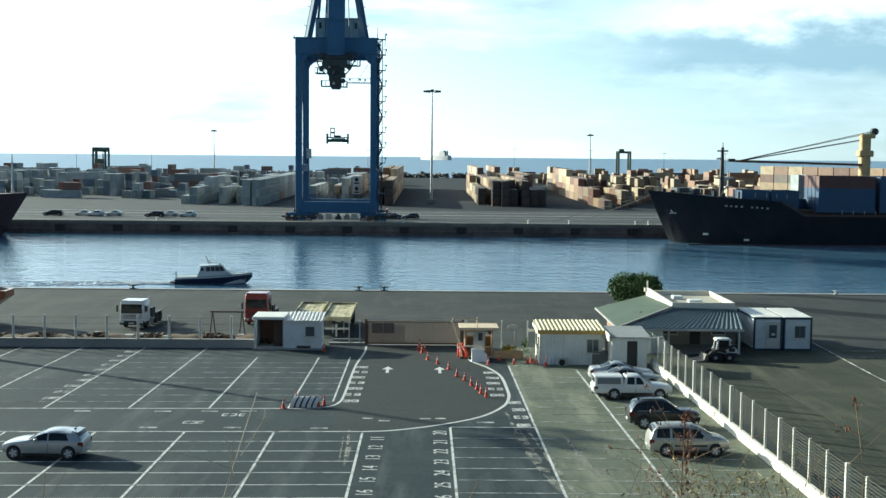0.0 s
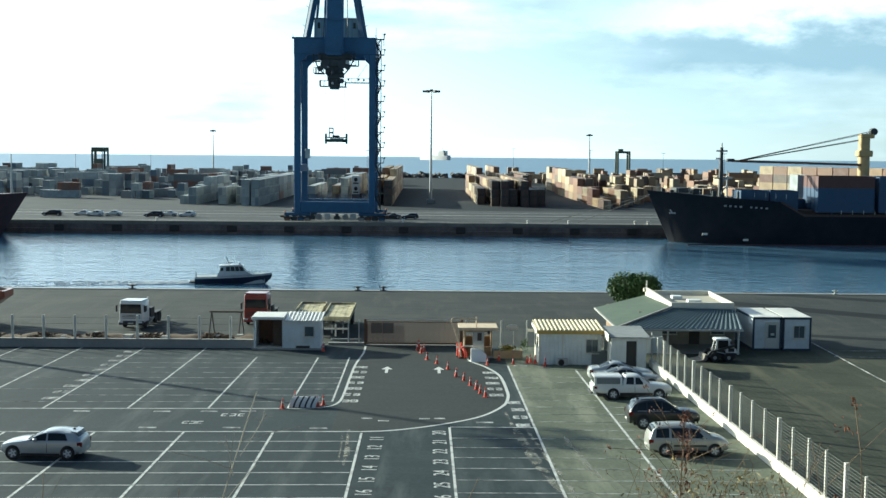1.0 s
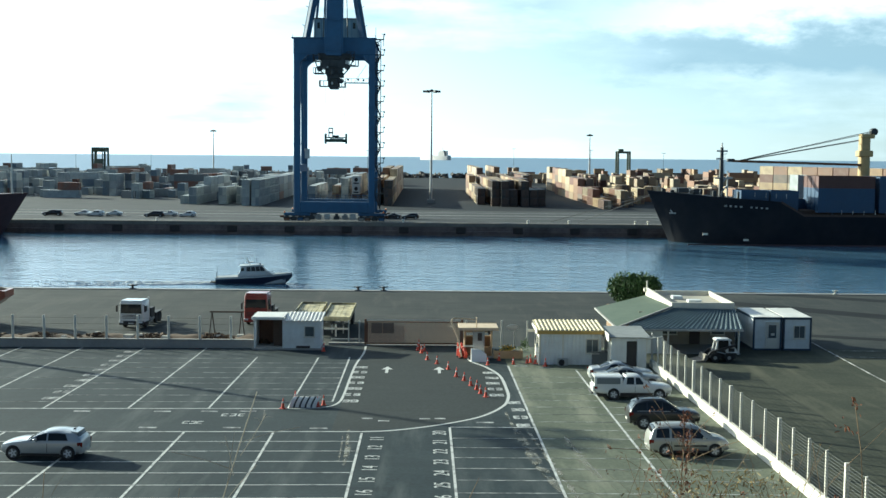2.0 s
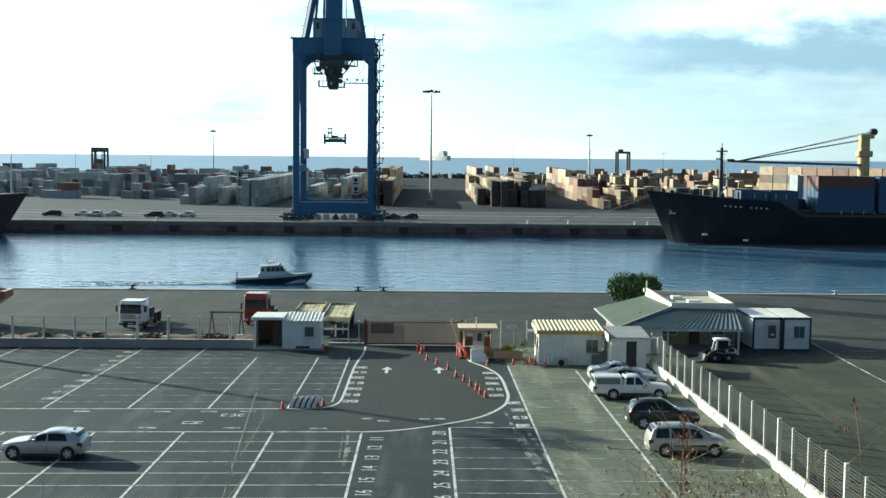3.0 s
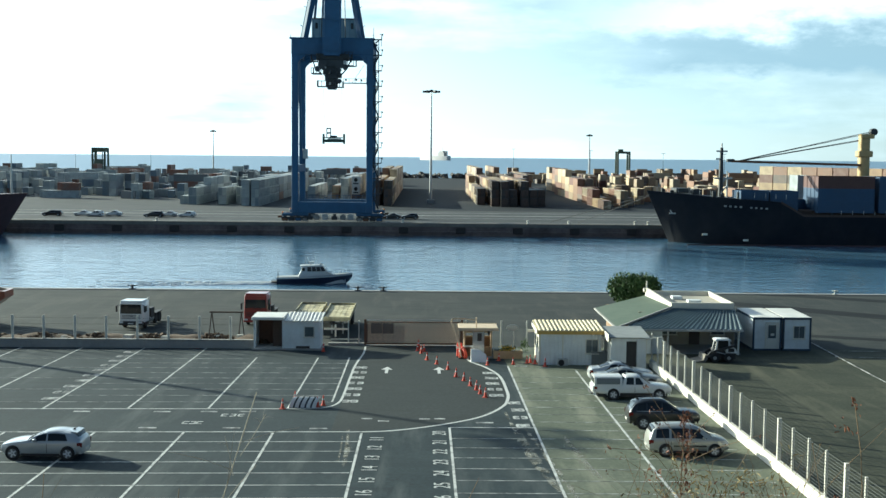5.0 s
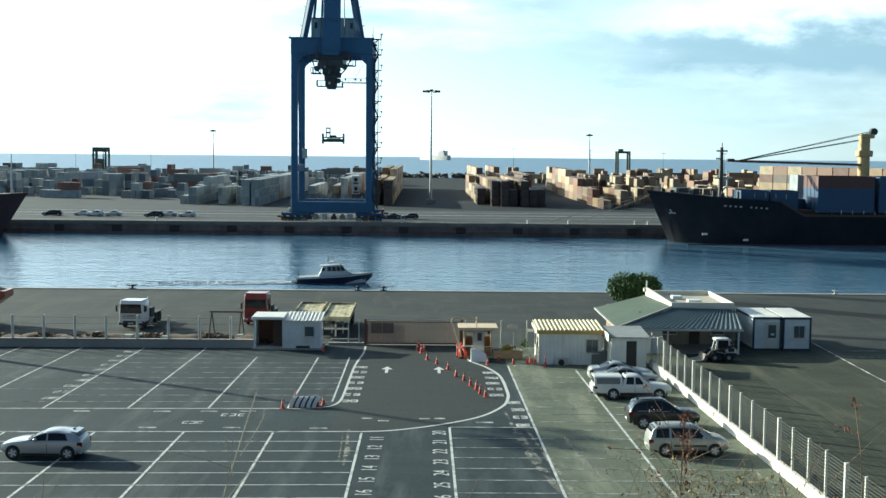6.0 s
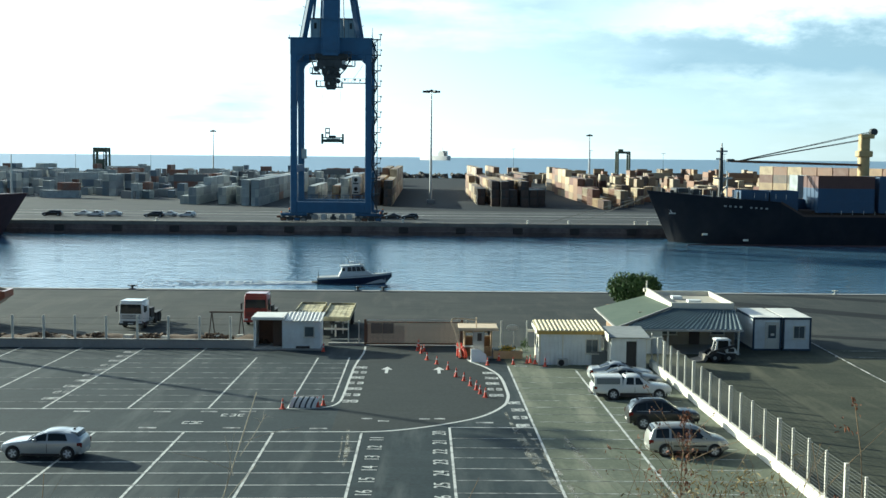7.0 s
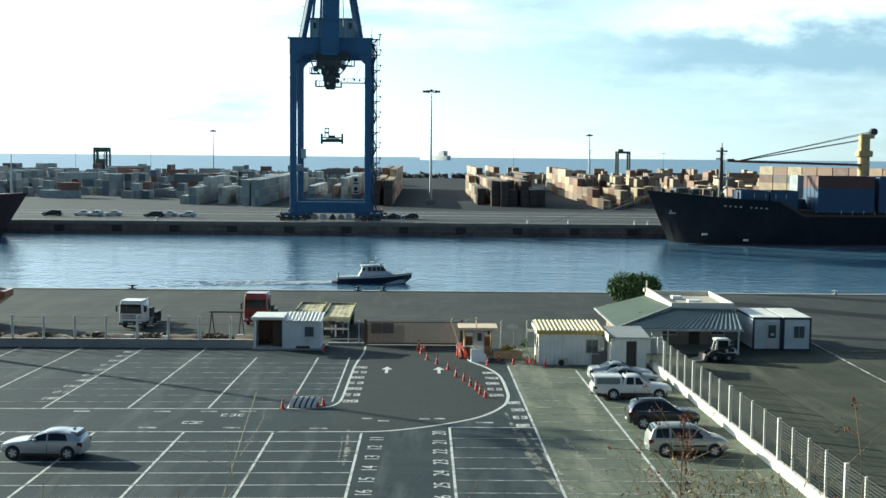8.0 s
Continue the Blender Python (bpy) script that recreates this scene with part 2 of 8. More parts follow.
# near-black asphalt colour that stands in for shade on the apron
M_SHADEBAND = mat_asphalt("fresh_tarred_asphalt", (0.013, 0.016, 0.019), (0.02, 0.024, 0.026), (0.01, 0.012, 0.014))
M_BANK = mat("dry_bank", (0.14, 0.11, 0.07), 0.95, 0, 0.35, 3.0, 0.6, stain=(0.07, 0.08, 0.035))
M_YARD = mat_asphalt("yard_paving", (0.064, 0.07, 0.074), (0.09, 0.094, 0.094), (0.046, 0.052, 0.056))
M_CONC = mat("grey_concrete", (0.34, 0.33, 0.31), 0.85, 0, 0.15, 4.0, 0.3)
M_COPING = mat("stained_coping", (0.2, 0.18, 0.15), 0.85, 0, 0.25, 2.0, 0.3, stain=(0.1, 0.09, 0.08), stain_scale=0.3)
M_QUAYWALL = mat("weathered_quay_wall", (0.2, 0.15, 0.135), 0.85, 0, 0.35, 1.5, 0.5, stain=(0.085, 0.066, 0.06), stain_scale=0.2, stain_amount=0.9)
M_WHITEWALL = mat("white_render", (0.68, 0.64, 0.54), 0.8, 0, 0.07, 3.0, 0.2, stain=(0.55, 0.53, 0.48), stain_scale=0.6)
M_CREAM = mat("cream_panel", (0.72, 0.75, 0.75), 0.6, 0, 0.06, 2.0, 0.1, stain=(0.5, 0.5, 0.47), stain_scale=0.7)
M_LINE = mat_line_paint("line_paint", 0.48)
M_FAINT = mat_line_paint("faded_line_paint", 0.36)
M_KERB = mat_line_paint("bold_line_paint", 0.6)
M_WATER = mat_water()
M_CRANE = mat("crane_blue_paint", (0.04, 0.11, 0.215), 0.7, 0.0, 0.18, 0.8, 0.1, stain=(0.05, 0.085, 0.15), stain_scale=0.15)
M_CRANEDARK = mat("crane_machinery", (0.05, 0.055, 0.06), 0.6, 0.2, 0.3, 2.0, 0.2)
M_RUST = mat("rusty_steel", (0.16, 0.08, 0.045), 0.8, 0.1, 0.3, 4.0, 0.3, stain=(0.09, 0.05, 0.035))
M_GATE = mat("dusty_brown_gate_paint", (0.7, 0.5, 0.32), 0.85, 0, 0.25, 4.0, 0.2)
M_DARK = mat("black_rubber", (0.02, 0.02, 0.021), 0.8, 0, 0.2, 8.0, 0.2)
M_STEEL = mat("galvanised_steel", (0.45, 0.46, 0.46), 0.45, 0.6, 0.12, 6.0, 0.1)
M_POST = mat("white_painted_post", (0.68, 0.66, 0.58), 0.6, 0, 0.08, 6.0, 0.1)
M_WIRE = mat("fence_wire", (0.06, 0.065, 0.06), 0.7, 0.1, 0.1, 6.0, 0.0)
M_GREENROOF = mat("green_roof_sheet", (0.068, 0.0978, 0.0663), 0.7, 0, 0.1, 2.0, 0.15, stain=(0.105, 0.135, 0.095), stain_scale=0.5)
M_BLUEROOF = mat("blue_grey_tin_roof", (0.102, 0.145, 0.162), 0.6, 0.0, 0.1, 2.0, 0.1)
M_WHITEROOF = mat("white_tin_roof", (0.76, 0.75, 0.7), 0.5, 0.0, 0.08, 2.0, 0.1)
M_TAN = mat("weathered_tan_timber", (0.46, 0.34, 0.2), 0.8, 0, 0.25, 5.0, 0.2, stain=(0.3, 0.22, 0.13), stain_scale=1.2)
M_PALEWOOD = mat("pale_weathered_board", (0.62, 0.5, 0.36), 0.8, 0, 0.2, 5.0, 0.2, stain=(0.45, 0.35, 0.24), stain_scale=1.0)
M_YELLOW = mat("yellow_paint", (0.5, 0.33, 0.09), 0.6, 0, 0.15, 4.0, 0.1)
M_DECK = mat("pale_yellow_deck", (0.56, 0.5, 0.3), 0.7, 0, 0.25, 2.0, 0.2, stain=(0.1, 0.085, 0.05), stain_scale=0.9, stain_amount=1.0)
M_WOOD = mat("stained_timber", (0.26, 0.16, 0.085), 0.75, 0, 0.25, 6.0, 0.2)
M_NAVYFRAME = mat("dark_blue_frame", (0.03, 0.055, 0.09), 0.5, 0, 0.12, 4.0, 0.1)
M_PANE = mat("grey_reflecting_window_glass", (0.09, 0.115, 0.13), 0.08, 0, 0.15, 1.5, 0.0)
M_GLASS = mat("dark_window_glass", (0.018, 0.022, 0.026), 0.06, 0, 0.1, 1.0, 0.0)
M_GLASS.node_tree.nodes["Principled BSDF"].inputs["Specular IOR Level"].default_value = 0.3
M_INSIDE = mat("dark_interior", (0.07, 0.06, 0.055), 0.9, 0, 0.2, 3.0, 0.1)
M_CONE = mat("orange_cone_plastic", (0.6, 0.07, 0.035), 0.6, 0, 0.12, 8.0, 0.05)
M_CONEWHITE = mat("white_reflective_band", (0.55, 0.53, 0.5), 0.45, 0, 0.06, 8.0, 0.0)
M_BLACKPAINT = mat("black_paint", (0.03, 0.03, 0.032), 0.6, 0, 0.15, 6.0, 0.1)
BOX_COLORS = [(0.46, 0.36, 0.22), (0.12, 0.045, 0.03), (0.5, 0.41, 0.27), (0.2, 0.11, 0.06), (0.28, 0.21, 0.13), (0.34, 0.22, 0.11),
              (0.11, 0.09, 0.075), (0.34, 0.29, 0.2), (0.23, 0.12, 0.07), (0.36, 0.26, 0.14), (0.24, 0.18, 0.11), (0.12, 0.07, 0.05)]
PALE_COLORS = [(0.36, 0.39, 0.4), (0.28, 0.32, 0.33), (0.43, 0.45, 0.43), (0.22, 0.25, 0.27), (0.31, 0.33, 0.34), (0.38, 0.4, 0.39)]
M_BOX = mat_choice("container_paint", BOX_COLORS)
# maroon and grey box colours, deepened to include the shade on row ends
M_SHADEMAROON = mat_choice("dark_container_paint", [(0.05, 0.026, 0.022), (0.035, 0.024, 0.02), (0.06, 0.035, 0.026), (0.03, 0.032, 0.036)])
M_WHITEBOX = mat("white_container_paint", (0.66, 0.66, 0.62), 0.5, 0, 0.1, 2.0, 0.1, stain=(0.42, 0.39, 0.34))
M_BOXPALE = mat_choice("pale_container_paint", PALE_COLORS, 0.55, (0.17, 0.19, 0.19))
M_HULL = mat("black_hull_paint", (0.008, 0.011, 0.018), 0.6, 0, 0.25, 0.6, 0.1, stain=(0.03, 0.028, 0.03), stain_scale=0.12)
M_HULL.node_tree.nodes["Principled BSDF"].inputs["Specular IOR Level"].default_value = 0.15
M_WORNRED = mat("worn_brown_deck_paint", (0.07, 0.045, 0.035), 0.8, 0.0, 0.3, 2.0, 0.2)
M_HULLRED = mat("red_hull_paint", (0.06, 0.024, 0.028), 0.6, 0, 0.2, 0.8, 0.1)
M_BLUEBOX = mat("blue_container_paint", (0.02, 0.06, 0.13), 0.5, 0, 0.15, 1.5, 0.1, stain=(0.025, 0.05, 0.09))
M_BROWNBOX = mat("brown_container_paint", (0.1, 0.04, 0.032), 0.55, 0, 0.15, 1.5, 0.1)
M_BUFF = mat("buff_crane_paint", (0.5, 0.36, 0.16), 0.55, 0, 0.15, 1.0, 0.1)
M_ROPE = mat("steel_rope", (0.1, 0.1, 0.1), 0.6, 0.4, 0.1, 5.0, 0.0)
M_ROCK = mat("dark_armour_rock", (0.14, 0.13, 0.12), 0.9, 0, 0.3, 1.2, 0.6, islands=0.3)
M_RUBBLE = mat("brown_rubble", (0.07, 0.042, 0.024), 0.95, 0, 0.5, 3.0, 0.9, stain=(0.12, 0.085, 0.055), stain_amount=0.7, islands=0.3)
M_LEAF = mat("dark_green_leaf", (0.055, 0.1, 0.022), 0.75, 0, 0.35, 3.0, 0.0, islands=0.4)
M_BARK = mat("bark", (0.12, 0.085, 0.06), 0.9, 0, 0.25, 12.0, 0.5)
M_TWIG = mat("dry_twig", (0.2, 0.14, 0.08), 0.85, 0, 0.25, 20.0, 0.2)
M_PALETWIG = mat("bleached_twig", (0.42, 0.39, 0.32), 0.85, 0, 0.2, 20.0, 0.2)
M_DRYLEAF = mat("dry_brown_leaf", (0.22, 0.085, 0.04), 0.7, 0, 0.3, 12.0, 0.1, islands=0.35)
M_STRAWLEAF = mat("straw_leaf", (0.36, 0.28, 0.12), 0.7, 0, 0.3, 12.0, 0.1, islands=0.35)
M_FOAM = mat("white_foam", (0.75, 0.78, 0.8), 0.7, 0, 0.1, 3.0, 0.2)


# ---------------------------------------------------------------- mesh helpers
def shaped(bm, sharp=35, smooth=True):
    me = bpy.data.meshes.new("shape")
    bmesh.ops.recalc_face_normals(bm, faces=bm.faces)
    bm.to_mesh(me)
    bm.free()
    if smooth:
        me.polygons.foreach_set("use_smooth", [True] * len(me.polygons))
        me.set_sharp_from_angle(angle=radians(sharp))
    return me


def thing(name, m, label, category, group="", kind=""):
    ob = new(name)
    ob.matrix_world = m
    ob.empty_display_size = 0.3
    return tagged(ob, label, category, group, kind)


def part(name, bm, material, parent=None, label=""):
    me = shaped(bm) if isinstance(bm, bmesh.types.BMesh) else bm
    ob = new(name, me)
    if material and not me.materials:
        me.materials.append(material)
    ob.parent = parent
    return tagged(ob, label)


def solid(name, bm, material, label, category="", kind="", group=""):
    return tagged(part(name, bm, material), label, category, group, kind)


def box(bm, x0, x1, y0, y1, z0, z1):
    v = [bm.verts.new((x, y, z)) for z in (z0, z1) for x, y in ((x0, y0), (x1, y0), (x1, y1), (x0, y1))]
    for f in ((3, 2, 1, 0), (4, 5, 6, 7), (0, 1, 5, 4), (1, 2, 6, 5), (2, 3, 7, 6), (3, 0, 4, 7)):
        bm.faces.new([v[i] for i in f])
    return bm


def boxes(*rows, bevel=0.0):
    bm = bmesh.new()
    for r in rows:
        box(bm, *r)
    if bevel:
        bmesh.ops.bevel(bm, geom=list(bm.edges), offset=bevel, segments=1, affect="EDGES")
    return bm


def hull8(bm, low, high):
    """A six-sided solid from four low and four high corners."""
    v = [bm.verts.new(p) for p in (*low, *high)]
    for f in ((3, 2, 1, 0), (4, 5, 6, 7), (0, 1, 5, 4), (1, 2, 6, 5), (2, 3, 7, 6), (3, 0, 4, 7)):
        bm.faces.new([v[i] for i in f])
    return bm


def rods(segments, r, sides=6, r_end=None):
    """Round bars, each from a to b."""
    bm = bmesh.new()
    for a, b in segments:
        a, b = Vector(a), Vector(b)
        q = (b - a).to_track_quat("Z", "Y")
        rings = []
        for p, rad in ((a, r), (b, r if r_end is None else r_end)):
            rings.append([bm.verts.new(p + q @ Vector((math.cos(k * math.tau / sides) * rad, math.sin(k * math.tau / sides) * rad, 0))) for k in range(sides)])
        for k in range(sides):
            bm.faces.new((rings[0][k], rings[0][(k + 1) % sides], rings[1][(k + 1) % sides], rings[1][k]))
        bm.faces.new(rings[0][::-1])
        bm.faces.new(rings[1])
    return bm


def tube(points, r, sides=7):
    """A bent round bar through points."""
    return rods(list(zip(points, points[1:])), r, sides)


def beams(segments, w, d=None):
    """Square bars, each from a to b, w wide."""
    bm = bmesh.new()
    d = d or w
    for a, b in segments:
        a, b = Vector(a), Vector(b)
        q = (b - a).to_track_quat("Z", "Y")
        c = [Vector((x, y, 0)) for x, y in ((-w / 2, -d / 2), (w / 2, -d / 2), (w / 2, d / 2), (-w / 2, d / 2))]
        hull8(bm, [a + q @ k for k in c], [b + q @ k for k in c])
    return bm


def loft(sections, closed_ends=True):
    """A skin over rings of equal count."""
    bm = bmesh.new()
    rings = [[bm.verts.new(p) for p in s] for s in sections]
    k = len(rings[0])
    for a, b in zip(rings, rings[1:]):
        for i in range(k):
            bm.faces.new((a[i], a[(i + 1) % k], b[(i + 1) % k], b[i]))
    if closed_ends:
        bm.faces.new(rings[0][::-1])
        bm.faces.new(rings[-1])
    return bm


def lathe(profile, sides=12, axis="Z", at=(0, 0, 0)):
    """A turned shape from (radius, height) rows."""
    at = Vector(at)
    turn = {"Z": Matrix.Identity(3), "X": Matrix.Rotation(radians(90), 3, "Y"), "Y": Matrix.Rotation(radians(-90), 3, "X")}[axis]
    return loft([[at + turn @ Vector((math.cos(k * math.tau / sides) * r, math.sin(k * math.tau / sides) * r, h)) for k in range(sides)] for r, h in profile])


def corrugated(x0, x1, y, z0, z1, pitch=0.28, depth=0.04):
    """An upright sheet along x with trapezoid ribs, with thickness."""
    bm = bmesh.new()
    n = max(2, round((x1 - x0) / pitch))
    pts = []
    for i in range(n):
        a, w = x0 + (x1 - x0) * i / n, (x1 - x0) / n
        pts += [(a, 0), (a + w * 0.3, 0), (a + w * 0.5, -depth), (a + w * 0.8, -depth)]
    pts.append((x1, 0))
    rows = [[bm.verts.new((x, y + d + o, z)) for x, d in pts] for z, o in ((z0, 0), (z1, 0), (z1, 0.02), (z0, 0.02))]
    for a, b in zip(rows, rows[1:] + rows[:1]):
        for i in range(len(pts) - 1):
            bm.faces.new((a[i], a[i + 1], b[i + 1], b[i]))
    return bm


def ribbed_roof(a, b, c, d, pitch=0.35, high=0.05, thick=0.04):
    """A tin roof over the quad a (eave start), b (eave end), c (top end), d (top start): one folded sheet with ribs running down the slope."""
    a, b, c, d = map(Vector, (a, b, c, d))
    n = (b - a).cross(d - a).normalized()
    if n.z < 0:
        n = -n
    k = max(2, round((b - a).length / pitch))
    prof = []
    for i in range(k):
        prof += [((i + u) / k, h) for u, h in ((0, 0), (.52, 0), (.62, high), (.9, high))]
    prof.append((1.0, 0))
    bm = bmesh.new()
    rows = [[bm.verts.new(p.lerp(q, u) + n * (thick + h if up else 0)) for u, h in prof] for p, q, up in ((a, b, 0), (a, b, 1), (d, c, 1), (d, c, 0))]
    for r0, r1 in zip(rows, rows[1:] + rows[:1]):
        for i in range(len(prof) - 1):
            bm.faces.new((r0[i], r0[i + 1], r1[i + 1], r1[i]))
    for e in (0, -1):
        bm.faces.new([r[e] for r in rows])
    return bm


def lot_z(y):
    """The parking lot falls gently towards the quay."""
    return 0.0235 * (102 - y)


TILT = -math.degrees(math.atan(0.0235))

# ---------------------------------------------------------------- ground, quays and water
def ground():
    prof = [(-120, 14.8), (2.5, 14.7), (6, 13.0), (22, 6.6), (38, 1.7), (44, lot_z(44)), (73, lot_z(73)), (102, 0.0), (142.4, 0.0), (143.0, -0.06), (143.0, -9.0)]
    xs = [-420, -200, -100, -60, -40, -20, 0, 6.4, 17.2, 40, 70, 120, 220, 420]
    bm = bmesh.new()
    rows = [[bm.verts.new((x, y, z)) for x in xs] for y, z in prof]
    for i, (a, b) in enumerate(zip(rows, rows[1:])):
        for k in range(len(xs) - 1):
            f = bm.faces.new((a[k], a[k + 1], b[k + 1], b[k]))
            f.material_index = 0 if i < 5 else (4 if xs[k] > 17 else 5 if xs[k] > 6 else 1) if i < 7 else 2 if i < 9 else 3
    me = shaped(bm, smooth=False)
    for m in (M_BANK, M_LOT, M_APRON, M_QUAYWALL, M_SIDE, M_LOTEAST):
        me.materials.append(m)
    tagged(part("ground", me, None), "dark grey asphalt parking lot and quay apron", "ground", kind="structure")
    cap = boxes((-420, 420, 142.3, 143.12, -0.7, 0.09), bevel=0.03)
    solid("quay_edge", cap, M_CONC, "pale concrete coping along the quay edge", "quay", "structure")


ground()
bm = bmesh.new()
bm.faces.new([bm.verts.new(p) for p in ((-1500, 100, -2.9), (1500, 100, -2.9), (1500, 700, -2.9), (-1500, 700, -2.9))])
solid("water", bm, M_WATER, "rippled blue harbour water in the basin", "water", "structure")
bm = bmesh.new()
bm.faces.new([bm.verts.new(p) for p in ((-4900, 700, -2.9), (4900, 700, -2.9), (4900, 4930, -2.9), (-4900, 4930, -2.9))])
solid("sea", bm, M_SEA, "open blue sea reaching to the horizon", "sea", "structure")


def far_quay():
    bm = boxes((-900, 900, 281.0, 790, -9, 0))
    solid("far_quay", bm, M_YARD, "paved container terminal across the harbour basin", "quay", "structure")
    wall = thing("quay_wall", pose(0, 281, 0), "weathered brown concrete quay wall with dark fenders", "quay wall", kind="structure")
    part("face", boxes((-900, 900, -0.35, -0.02, -9, -0.75)), M_QUAYWALL, wall)
    part("coping", boxes((-900, 900, -0.6, 1.1, -0.75, 0.12), bevel=0.04), M_COPING, wall, "stained concrete coping")
    part("ledge", boxes((-900, 900, -0.75, -0.35, -2.1, -1.75)), M_QUAYWALL, wall)
    fend = shaped(boxes((-1.1, 1.1, -1.0, -0.35, -2.3, -0.9), bevel=0.12))
    fend.materials.append(mat("grimy_fender", (0.045, 0.038, 0.035), 0.9, 0, 0.3, 2.0, 0.3))
    for i in range(25):
        f = part("fender", fend, None, wall, "black rubber fender")
        f.location = (-150 + i * 13.2, 0, 0)
    for x in (-62, -5, 24, 33.5, 49, 52):
        b = thing("bollard", pose(x, 281.6, 0.12), "pale steel mooring bollard on the quay edge", "bollard", "far quay bollards")
        part("post", lathe([(0.3, 0), (0.22, 0.12), (0.2, 0.45), (0.36, 0.55), (0.36, 0.7), (0.15, 0.78)], 10), M_POST, b)
    strip = boxes((-300, 300, 286.6, 286.9, 0.0, 0.02), (-300, 300, 303.6, 303.9, 0.0, 0.02))
    solid("crane_rail", strip, M_STEEL, "steel crane rails set in the quay", "rail", "structure")
    road = boxes((-300, 300, 316, 316.8, 0.0, 0.02), (-300, 300, 330, 330.4, 0, 0.02))
    solid("yard_line", road, M_LINE, "long painted line along the yard road", "road marking", "structure")
    # armour stones at the sea side of the yard
    rnd = random.Random(5)
    bm = bmesh.new()
    for i in range(1300):
        x, y, z = rnd.uniform(-320, 330), 786 + rnd.uniform(-5, 5), rnd.uniform(0.1, 2.4)
        s = rnd.uniform(.6, 1.6)
        q = Euler([rnd.uniform(0, 6) for _ in range(3)]).to_matrix()
        pts = [Vector((a * s * rnd.uniform(.6, 1), b * s * rnd.uniform(.6, 1), c * s * .7)) for a, b, c in
               ((-1, -1, -1), (1, -1, -1), (1, 1, -1), (-1, 1, -1), (-1, -1, 1), (1, -1, 1), (1, 1, 1), (-1, 1, 1))]
        pts = [q @ p + Vector((x, y, z)) for p in pts]
        hull8(bm, pts[:4], pts[4:])
    solid("breakwater", shaped(bm, smooth=False), M_ROCK, "dark rock armour along the sea wall", "breakwater", "stuff")


far_quay()
# dark sheet over the paving, painting in the shade between the stacks
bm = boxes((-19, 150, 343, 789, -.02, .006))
solid("stacking_area", bm, mat_asphalt("dark_yard_asphalt", (0.017, 0.022, 0.028), (0.026, 0.031, 0.037), (0.013, 0.017, 0.021)), "dark ground sheet for the shade between the container rows", "pavement", "structure")


# ---------------------------------------------------------------- containers
def container_mesh(length, name):
    """A steel box: corner posts, rails, ribbed sides, along y."""
    w, h, L = 2.44, 2.59, length
    bm = bmesh.new()
    box(bm, 0.05, w - 0.05, 0.05, L - 0.05, 0.08, h - 0.06)
    for x in (0, w - 0.14):
        for y in (0, L - 0.16):
            box(bm, x, x + 0.14, y, y + 0.16, 0, h)
        box(bm, x, x + 0.12, 0.16, L - 0.16, 0, 0.15)
        box(bm, x, x + 0.1, 0.16, L - 0.16, h - 0.1, h)
    for y in (0, L - 0.12):
        box(bm, 0.14, w - 0.14, y, y + 0.12, h - 0.13, h)
        box(bm, 0.14, w - 0.14, y, y + 0.12, 0, 0.16)
    n = int(L / 0.6)
    for i in range(1, n):
        y = 0.16 + (L - 0.32) * i / n
        box(bm, 0.015, w - 0.015, y - 0.12, y + 0.12, 0.15, h - 0.1)
    me = shaped(bm, smooth=False)
    me.name = name
    return me


BOX40, BOX20 = container_mesh(12.19, "box_forty"), container_mesh(6.06, "box_twenty")
BOXPALE40, BOXPALE20 = BOX40.copy(), BOX20.copy()
for me in (BOX40, BOX20):
    me.materials.append(M_BOX)
for me in (BOXPALE40, BOXPALE20):
    me.materials.append(M_BOXPALE)
DOOR = bmesh.new()
box(DOOR, 0.17, 1.21, -0.04, 0.0, 0.18, 2.44)
DOOR = shaped(DOOR, smooth=False)
PALEDOOR = DOOR.copy()
DOOR.materials.append(M_BOX)
PALEDOOR.materials.append(M_BOXPALE)
BOX_RND = random.Random(11)
BOX_COUNT = [0]


BEHIND, BEHIND_WEST = bmesh.new(), bmesh.new()


def container(x, y, z, long=True, pale=False, turn=0.0, door=True):
    if y > 405:          # far back: part of the joined mass
        L = 12.19 if long else 6.06
        c = math.cos(radians(turn)), math.sin(radians(turn))
        q = [(x + a * c[0] - b * c[1], y + a * c[1] + b * c[0]) for a, b in ((0, 0), (2.44, 0), (2.44, L), (0, L))]
        hull8(BEHIND if x > -20 else BEHIND_WEST, [(a, b, z + .01) for a, b in q], [(a, b, z + 2.58) for a, b in q])
        return None
    me = (BOXPALE40 if long else BOXPALE20) if pale else (BOX40 if long else BOX20)
    ob = new("shipping_container", me)
    ob.matrix_world = pose(x, y, z, 0, 0, turn)
    tagged(ob, "weathered grey steel shipping container in the yard" if pale else "weathered steel shipping container stacked in the yard", "shipping container", "yard containers")
    if door:
        for k in (0, 1.06):
            part("door", PALEDOOR if pale else DOOR, None, ob).location = (k, 0, 0)
    BOX_COUNT[0] += 1
    return ob


